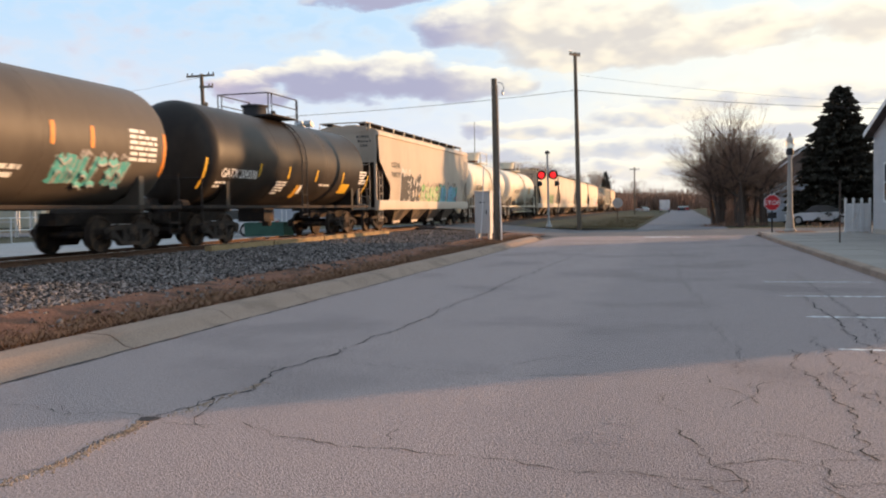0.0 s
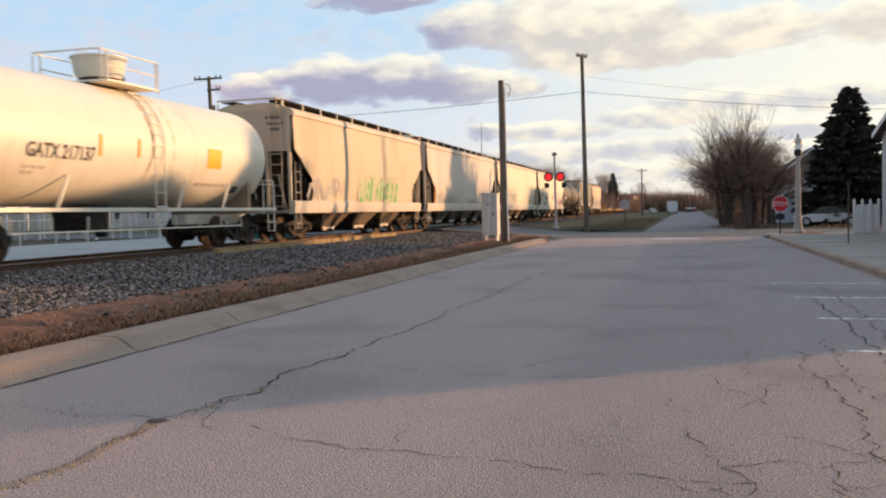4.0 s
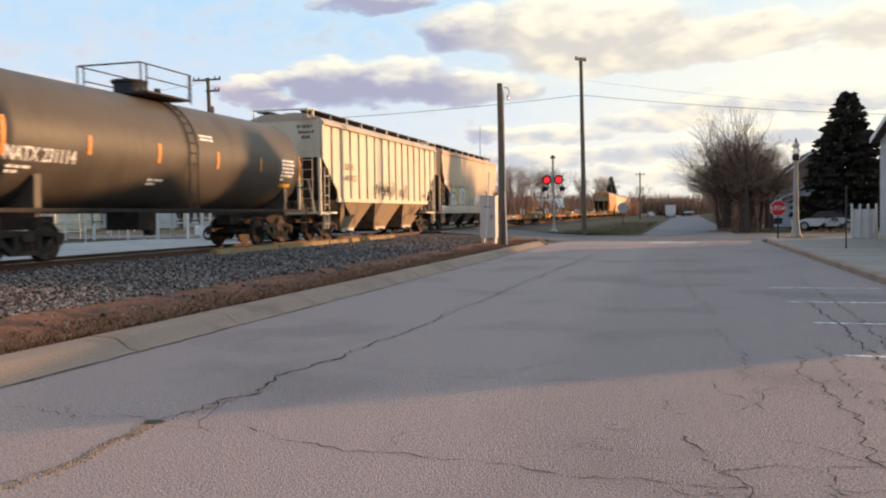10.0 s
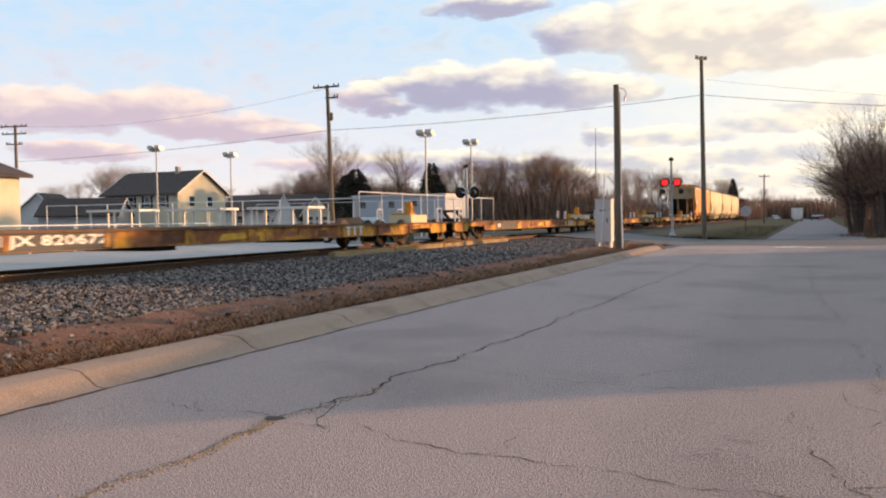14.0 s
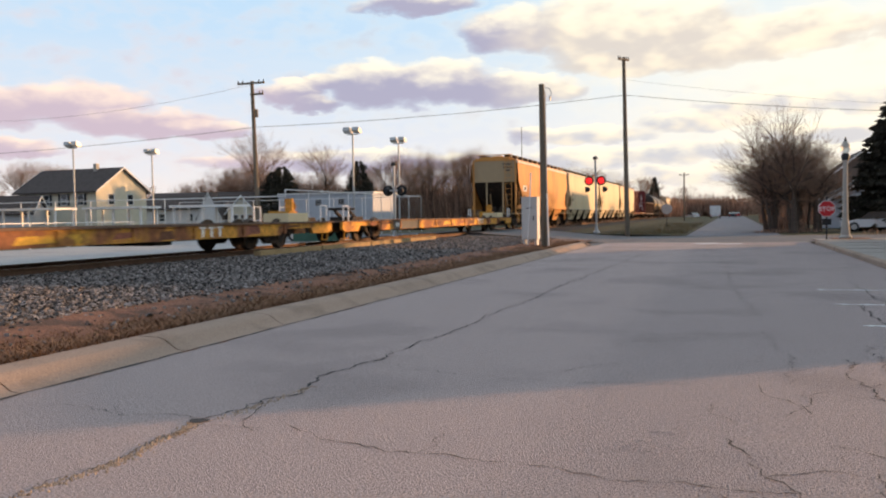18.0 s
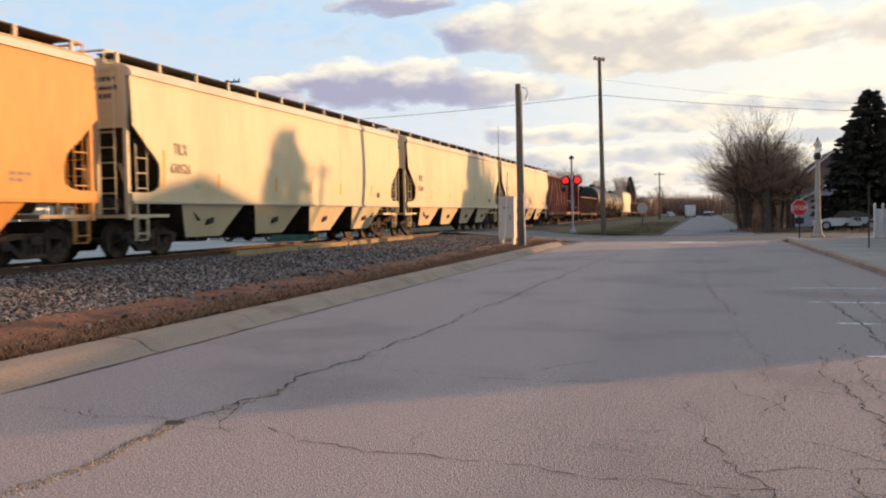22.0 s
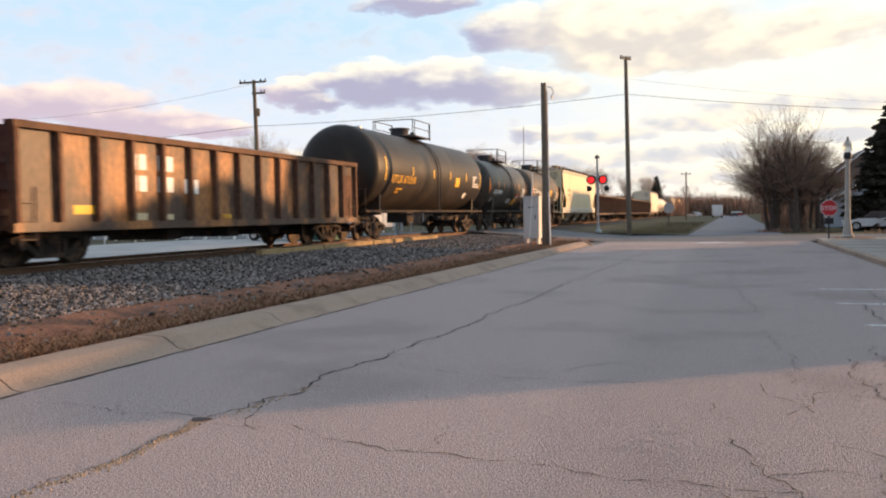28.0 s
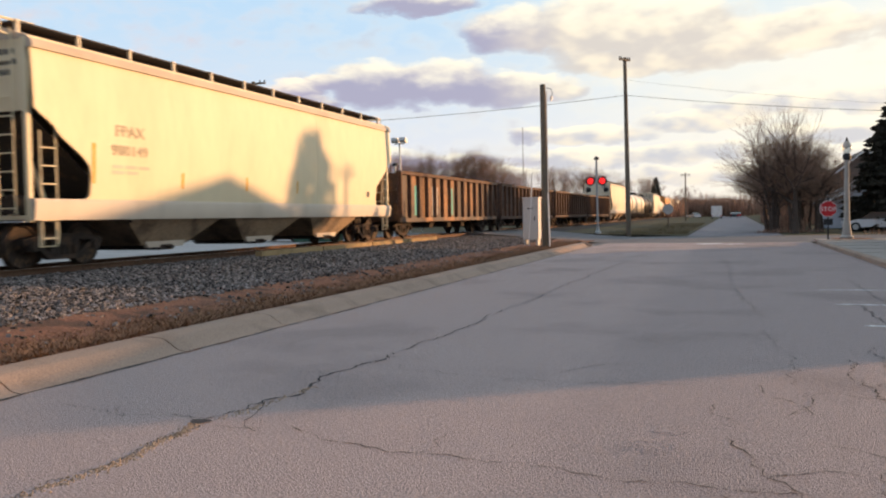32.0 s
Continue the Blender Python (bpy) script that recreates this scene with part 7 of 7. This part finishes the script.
rail_fence("tall white-posted wire fence round the ball court", (-25.2, 46.8), (-25.0, 71.0), 3.0, 3.0, (1.0,))
rail_fence("tall white-posted wire fence round the ball court", (-25.2, 46.8), (-51.0, 46.8), 2.6, 3.0, (1.0, 0.45))
rail_fence("tall white-posted wire fence round the ball court", (-25.0, 71.0), (-51.0, 73.0), 3.0, 3.0, (1.0,))
rail_fence("low white rail fence along the lane", (-30.5, 12.0), (-31.0, 40.0), 1.2, 2.6, (1.0, 0.5))
for x, y, n in ((-25.8, 58.4, 2), (-25.6, 67.3, 2), (-50.0, 67.5, 2), (-51.0, 58.5, 2)):
    ob = thing("floodlight", "tall grey floodlight pole with two round lamps", "floodlight", pose(x, y, 0.28), group="court floodlights")
    part("pole", Shape().tube((0, 0, 0), (0, 0, 7.4), 0.09, 0.06, n=10), ALU, ob)
    part("arm", Shape().tube((-0.45, 0, 7.35), (0.45, 0, 7.35), 0.04, n=6), ALU, ob)
    for s_ in (-1, 1):
        hd = part("lamp_head", Shape().prism([(-0.42, 7.62), (-0.34, 7.86), (0.22, 7.70), (0.30, 7.44), (-0.1, 7.42)], *sorted((s_ * 0.10, s_ * 0.62)), "x"), STEEL, ob, "pale slanted lamp housing")
        part("lens", Shape().prism([(-0.43, 7.60), (-0.42, 7.615), (-0.1, 7.415), (-0.12, 7.40)], *sorted((s_ * 0.14, s_ * 0.58)), "x"), SIGN_WHITE, hd)
for x, y in ((-37.5, 44.0), (-43.0, 43.0), (-31.5, 44.5)):
    ob = thing("dugout", "white-framed open shelter beside the ball court", "shelter", pose(x, y, 0.28), group="court shelters")
    for px in (0.0, 2.0, 4.0):
        for py in (0.0, 1.5):
            part("post", Shape().box(px - 0.06, px + 0.06, py - 0.06, py + 0.06, 0, 2.0), WHITE, ob)
    part("roof", Shape().box(-0.2, 4.2, -0.2, 1.7, 2.0, 2.14), WHITE, ob)
    part("bench", Shape().box(0.2, 3.8, 1.0, 1.4, 0.45, 0.5), TIMBER, ob)
    part("back_rail", Shape().box(0.0, 4.0, 1.45, 1.5, 0.9, 1.0), WHITE, ob)
bin_ = thing("green_box", "dark green metal container beside the track", "container", pose(-20.4, 38.6, 0.29))
part("body", Shape().box(0, 2.1, 0, 1.2, 0.08, 0.70), GREENBOX, bin_)
part("lid", Shape().box(-0.04, 2.14, -0.04, 1.24, 0.70, 0.76), GREENBOX, bin_)


# ---- vehicles ----
def vehicle(name, label, m, L, W, profile, glass, paint_m, wheels, cargo=None):
    """Body drawn from a side profile (along y, up), glasshouse narrower, four wheels."""
    ob = thing(name, label, "car", m)
    part("body", Shape().prism(profile, -W / 2, W / 2, "x"), paint_m, ob)
    part("cabin_glass", Shape().prism(glass, -W / 2 - 0.006, W / 2 + 0.006, "x"), GLASS, ob)
    if cargo:
        part("box_body", Shape().box(-W / 2 - 0.1, W / 2 + 0.1, *cargo), WHITE, ob)
    for y in wheels:
        for sx in (-1, 1):
            wh = part("wheel", Shape().lathe([(sx * (W / 2 - 0.2), 0.31), (sx * (W / 2 + 0.01), 0.32), (sx * (W / 2 + 0.02), 0.2)], "x", (0, y, 0.32), 18), RUBBER, ob)
            part("rim", Shape().lathe([(sx * (W / 2 + 0.015), 0.2), (sx * (W / 2 + 0.03), 0.19)], "x", (0, y, 0.32), 14), STEEL, wh)
    for y0, y1, c in ((-L / 2 - 0.01, -L / 2 + 0.05, SIGN_RED), (L / 2 - 0.05, L / 2 + 0.01, SIGN_WHITE)):
        for x in (-W / 2 + 0.2, W / 2 - 0.2):
            part("light", Shape().box(x - 0.15, x + 0.15, y0, y1, 0.62, 0.76), c, ob)
    return ob


sedan = [(-2.3, 0.3), (2.25, 0.3), (2.3, 0.62), (1.2, 0.86), (-1.75, 0.92), (-2.3, 0.90)]
sedan_g = [(1.1, 0.85), (0.5, 1.33), (-0.95, 1.37), (-1.7, 0.90)]
vehicle("sedan", "white sedan with dark glass parked behind the tracks", pose(-22.6, 41.6, 0.31, 0, 0, 80), 4.6, 1.8, sedan, sedan_g, CARWHITE, (-1.4, 1.4))
vehicle("sedan", "white sedan parked in front of the spruce", pose(10.2, 66.0, 0.0, 0, 0, 82), 4.6, 1.8, sedan, sedan_g, CARWHITE, (-1.4, 1.4))
vehicle("sedan", "dark sedan far down the road", pose(2.6, 232, 0.01, 0, 0, 0), 4.6, 1.8, sedan, sedan_g, CARDARK, (-1.4, 1.4))
vehicle("sedan", "red sedan far down the road", pose(4.0, 262, 0.01, 0, 0, 0), 4.6, 1.8, sedan, sedan_g, CARRED, (-1.4, 1.4))
vehicle("delivery_truck", "white box truck standing at the road's edge", pose(-1.4, 205, 0.01, 0, 0, 0), 6.4, 2.1, [(-3.2, 0.5), (3.2, 0.5), (3.2, 1.3), (2.5, 1.5), (2.2, 2.2), (1.3, 2.3), (1.3, 0.9), (-3.2, 0.9)], [(2.45, 1.5), (2.15, 2.1), (1.5, 2.15), (1.5, 1.5)], CARWHITE, (-2.0, 2.2), (-3.2, 1.25, 0.95, 2.9))
vehicle("sedan", "pale sedan parked by the tracks far off", pose(-7.5, 240, 0.05, 0, 0, 30), 4.6, 1.8, sedan, sedan_g, CARWHITE, (-1.4, 1.4))


# ---- trees ----
def bare_mesh(seed, height, spread, levels=5, lean=0.0, dense=1.0, trunk_r=None, droop=0.0, wild=0.16, stem=0.36):
    """Trunk with limbs, and its twigs, as two meshes."""
    rng = random.Random(seed)
    wood, twig = Shape(), Shape()

    def grow(p, d, length, r, level):
        n = 3 if level < 2 else 2
        for i in range(n):
            d = (d + Vector((rng.uniform(-1, 1), rng.uniform(-1, 1), rng.uniform(-0.3, 0.6))) * (wild if level > 0 else 0.1)).normalized()
            q = p + d * (length / n)
            r2 = r * (0.86 if i < n - 1 else 0.72)
            (wood if level < 3 else twig).tube(p, q, r, r2, n=(8, 6, 5, 3, 3, 3)[level], caps=False)
            p, r = q, r2
            if level < levels and (i > 0 or level > 0):
                for _ in range(rng.choice((1, 2)) if level < 2 else (2 if rng.random() < 0.75 * dense else 1)):
                    a = rng.random() * 6.28
                    side = Vector((math.cos(a), math.sin(a), rng.uniform(-0.1, 0.55) - droop * (0.35 + 0.2 * level)))
                    nd = (d * 0.55 + side * spread).normalized()
                    grow(p, nd, length * rng.uniform(0.55, 0.8), r * 0.6, level + 1)
        if level < levels:
            for _ in range(2):
                a = rng.random() * 6.28
                grow(p, (d + Vector((math.cos(a), math.sin(a), 0.2)) * spread * 0.6).normalized(), length * 0.62, r * 0.75, level + 1)

    grow(Vector((0, 0, -0.1)), Vector((lean, 0, 1)).normalized(), height * stem, trunk_r or height * 0.021, 0)
    top = max(v[2] for v in twig.v + wood.v)
    k = height / top
    for s in (wood, twig):
        s.v = [(x * k, y * k, z * k) for x, y, z in s.v]
    return wood.mesh("trunk", BARK), twig.mesh("crown", TWIG)


KINDS = [bare_mesh(3, 6.6, 1.15, dense=1.0, droop=0.35, wild=0.34, stem=0.26, trunk_r=0.15), bare_mesh(8, 6.8, 1.05, dense=1.0, droop=0.3, wild=0.36, stem=0.28, trunk_r=0.14),
         bare_mesh(21, 12.0, 0.42, wild=0.2, dense=0.9, stem=0.34, trunk_r=0.16), bare_mesh(34, 11.0, 0.5, wild=0.22, dense=0.9, stem=0.30, trunk_r=0.15),
         bare_mesh(5, 6.0, 1.1, dense=0.7, droop=0.35, wild=0.34, stem=0.26, trunk_r=0.12), bare_mesh(40, 9.3, 0.55, levels=4, dense=0.3, wild=0.3, trunk_r=0.12),
         bare_mesh(52, 12.0, 0.62, levels=5, dense=0.55, wild=0.24, stem=0.36, trunk_r=0.2)]


def bare_tree(kind, x, y, z, scale, turn, label, group=""):
    ob = thing("bare_tree", label, "tree", pose(x, y, z, 0, 0, turn), group)
    a, b = KINDS[kind]
    part("trunk", a, BARK, ob, m=Matrix.Scale(scale, 4))
    part("crown", b, TWIG, ob, m=Matrix.Scale(scale, 4))
    return ob


rows = [(0, 3.5, 65, 1.05), (1, 5.2, 65.5, 1.08), (0, 6.2, 64.5, 0.9), (4, 3.0, 66, 0.9), (3, 3.6, 64, 0.62), (2, 4.9, 64, 0.58), (3, 5.8, 66, 0.60), (1, 4.6, 62, 1.02), (5, 4.4, 63, 0.98), (5, 3.2, 63.5, 0.88), (0, 3.4, 68, 0.95), (1, 5.6, 70, 1.0), (4, 6.6, 66, 0.75), (1, 4.2, 76, 1.0), (0, 5.8, 80, 1.0), (1, 4.6, 88, 1.0), (0, 5.6, 97, 1.05), (4, 5.5, 108, 1.1), (0, 6.0, 120, 1.05), (1, 6.4, 135, 1.1), (0, 6.8, 152, 1.1), (1, 7.6, 175, 1.15), (0, 8.4, 200, 1.2)]
for i, (k, x, y, sc) in enumerate(rows):
    bare_tree(k, x, y, 0.02, sc, 47 * i, "leafless street tree with dense brown twigs beside the road", "street trees")
back = [(6, -60.4, 104, 1.17), (6, -50.2, 104, 1.0), (2, -57.0, 108, 0.72), (3, -65.0, 110, 0.95), (3, -68.5, 112, 0.85), (2, -71.5, 114, 0.75), (3, -62.6, 108, 0.85),
        (2, -46.0, 107, 0.72), (2, -42.6, 106, 0.80), (2, -41.0, 105, 0.88), (3, -38.6, 108, 0.80), (2, -36.6, 106, 0.78), (2, -35.3, 105, 0.88), (3, -33.6, 109, 0.86), (2, -32.3, 106, 0.82), (2, -30.6, 105, 0.90), (3, -29.6, 108, 0.88), (2, -28.2, 106, 0.80), (3, -26.6, 109, 0.68), (2, -24.6, 107, 0.62),
        (3, -54.0, 112, 0.8), (2, -73.5, 110, 0.68), (3, -76.5, 112, 0.66), (2, -66.6, 108, 0.8), (3, -64.0, 112, 0.9), (2, -47.2, 110, 0.75), (3, -48.4, 114, 0.8), (2, -44.4, 118, 0.85), (3, -39.8, 118, 0.9), (2, -34.6, 120, 0.95), (3, -31.4, 122, 0.95), (2, -22.0, 124, 0.75), (3, -19.5, 132, 0.8),
        (6, -100.5, 106, 0.98), (3, -104.0, 108, 1.0), (3, -98.0, 110, 1.0), (2, -110, 108, 0.75), (3, -114, 106, 0.75), (3, -92, 122, 0.7), (2, -80, 126, 0.7), (3, -75, 122, 0.75),
        (2, -28, 150, 0.9), (3, -40, 150, 0.95), (2, -22, 165, 0.85), (3, -30, 190, 1.0), (2, -17, 200, 0.85), (3, -24, 230, 1.0), (2, -40, 215, 1.0), (3, -20, 250, 1.1), (2, -12, 290, 0.9)]
for i, (k, x, y, sc) in enumerate(back):
    bare_tree(k, x, y, 0.2, sc, 61 * i, "leafless winter tree beyond the tracks", "winter trees")


def spruce(x, y, z, h, r, seed, label, sprays=9, blunt=0.9):
    """A conifer: trunk, and whorls of drooping boughs, each set with many small needle sprays; uneven bough lengths give a ragged outline."""
    rng = random.Random(seed)
    ob = thing("spruce", label, "tree", pose(x, y, z))
    part("trunk", Shape().tube((0, 0, -0.1), (0, 0, h * 0.95), h * 0.018, 0.02, n=8), BARK, ob)
    V, Fc = [], []
    whorls = int(h * 5.0)
    for k in range(whorls):
        f = (k + 0.5) / whorls                                   # 0 at the top
        reach = r * min(1.0, 0.08 + 1.12 * f ** blunt)
        for _ in range(int(9 + 20 * f)):
            a, ln = rng.random() * 6.2832, reach * rng.choice((0.62, 0.8, 0.9, 1.0, 1.08))
            c, s_ = math.cos(a), math.sin(a)
            base, droop, lift = h * (1 - 0.95 * f) + rng.uniform(-0.12, 0.12), rng.uniform(0.10, 0.30), rng.uniform(0.0, 0.16)
            for q in range(max(3, int(sprays * (0.4 + 0.6 * ln / r)))):
                u = 0.22 + 0.78 * (q + rng.random()) / max(3, int(sprays * (0.4 + 0.6 * ln / r)))
                side = rng.uniform(-1, 1) * 0.22 * ln * (1.15 - u)
                px, py = c * ln * u - s_ * side, s_ * ln * u + c * side
                zz = base - droop * ln * u + lift * ln * u * u + rng.uniform(-0.06, 0.06)
                b = a + rng.uniform(-0.7, 0.7)
                cb, sb = math.cos(b), math.sin(b)
                sl, w = rng.uniform(0.22, 0.42) * (0.6 + 0.13 * r), rng.uniform(0.07, 0.13) * (0.6 + 0.13 * r)
                dz = -rng.uniform(0.0, 0.45) * sl
                n = len(V)
                V += [(px - sb * w, py + cb * w, zz), (px + sb * w, py - cb * w, zz), (px + cb * sl, py + sb * sl, zz + dz), (px, py, zz + w), (px, py, zz - w * 1.6)]
                Fc += [(n, n + 1, n + 2), (n + 3, n + 4, n + 2)]
    me = bpy.data.meshes.new("crown")
    me.from_pydata(V, [], Fc)
    me.materials.append(NEEDLE)
    part("crown", me, NEEDLE, ob, "dark green needle crown")
    return ob


spruce(11.9, 68.0, 0.03, 9.9, 3.5, 1, "tall dark spruce with a ragged pointed crown", 22, 0.85)
spruce(11.5, 43.4, 0.1, 8.1, 2.1, 2, "dark conifer with a blunt top behind the grey house", 12, 0.5)
spruce(-54.2, 99.9, 0.25, 8.0, 2.6, 3, "broad dark conifer among bare trees", 12, 0.5)
spruce(-55.9, 100.6, 0.25, 7.4, 2.2, 12, "broad dark conifer among bare trees", 12, 0.5)
spruce(-43.8, 101, 0.25, 8.4, 2.4, 5, "dull conifer half lost among bare trees", 9, 0.6)
spruce(-15.5, 215, 0.2, 10.0, 2.4, 6, "dark conifer far beyond the crossing", 9)


def woods(name, label, spots, seed):
    """Far brush: many thin upright twigs over a long strip."""
    rng = random.Random(seed)
    V, Fc = [], []
    for x0, y0, x1, y1, h, count, depth in spots:
        for _ in range(count):
            f = rng.random()
            x, y = x0 + (x1 - x0) * f + rng.uniform(-depth, depth), y0 + (y1 - y0) * f + rng.uniform(-depth, depth)
            top = h * (0.45 + 0.55 * rng.random()) * (0.8 + 0.35 * noise.noise((x * 0.05, y * 0.05, seed)))
            lo = top * rng.random() ** 1.5 * 0.75
            w = (0.006 + 0.0004 * math.hypot(x, y)) * rng.uniform(0.6, 1.5)
            turn = rng.random() * 3.1416
            wx, wy = w * math.cos(turn), w * math.sin(turn)
            lean = rng.uniform(-0.5, 0.5) * (top - lo)
            k = len(V)
            V += [(x - wx, y - wy, lo), (x + wx, y + wy, lo), (x + lean * 0.5, y + lean * 0.2, top)]
            Fc.append((k, k + 1, k + 2))
    me = bpy.data.meshes.new(name)
    me.from_pydata(V, [], Fc)
    me.materials.append(BRUSH)
    tagged(new(name, me), label, "woods", kind="stuff")


woods("brush_behind_tracks", "brown winter brush and thickets beyond the tracks", [(-58, 112, -22, 108, 7.8, 17000, 5), (-80, 118, -56, 112, 8.0, 11000, 4), (-130, 120, -75, 124, 7.0, 9000, 8), (-24, 110, -17, 200, 6.0, 5000, 4), (-60, 160, -20, 240, 8.5, 5200, 12)], 8)
woods("far_woods", "brown leafless woods along the horizon", [(-120, 330, 60, 420, 11, 14000, 25), (-260, 260, -120, 330, 10, 5000, 25), (9, 90, 15, 320, 7.2, 10000, 2.5), (-30, 290, 1, 300, 8.0, 8000, 8), (-16, 200, -10, 420, 8, 6000, 3), (60, 300, 300, 260, 11, 3000, 20)], 9)
woods("roadside_brush", "low brown brush under the street trees", [(4.6, 64, 6.0, 130, 1.5, 3600, 1.0), (2.2, 62.5, 6.2, 63.5, 0.4, 300, 0.5), (8.5, 58, 14, 62, 0.5, 300, 0.6)], 10)


# ---- what moves ----
SPEED = 14.353


def motions():
    for car, s in CARS:
        walk(car, [(t, pose(TRACK_X, s - SPEED * t, RAIL_Z)) for t in (0, 8, 16, 24, 32)])
    # wheels roll; all axles of one place in their truck share one turn
    turn = math.degrees(SPEED / 0.457)
    shared = {}
    for axle, y in AXLES:
        if y not in shared:
            walk(axle, [(k / 30, pose(0, y, 0.457, (turn * k / 30) % 360)) for k in range(961)])
            shared[y] = axle.animation_data
        else:
            axle.rotation_mode = "QUATERNION"
            data = axle.animation_data_create()
            data.action, data.action_slot = shared[y].action, shared[y].action_slot


motions()
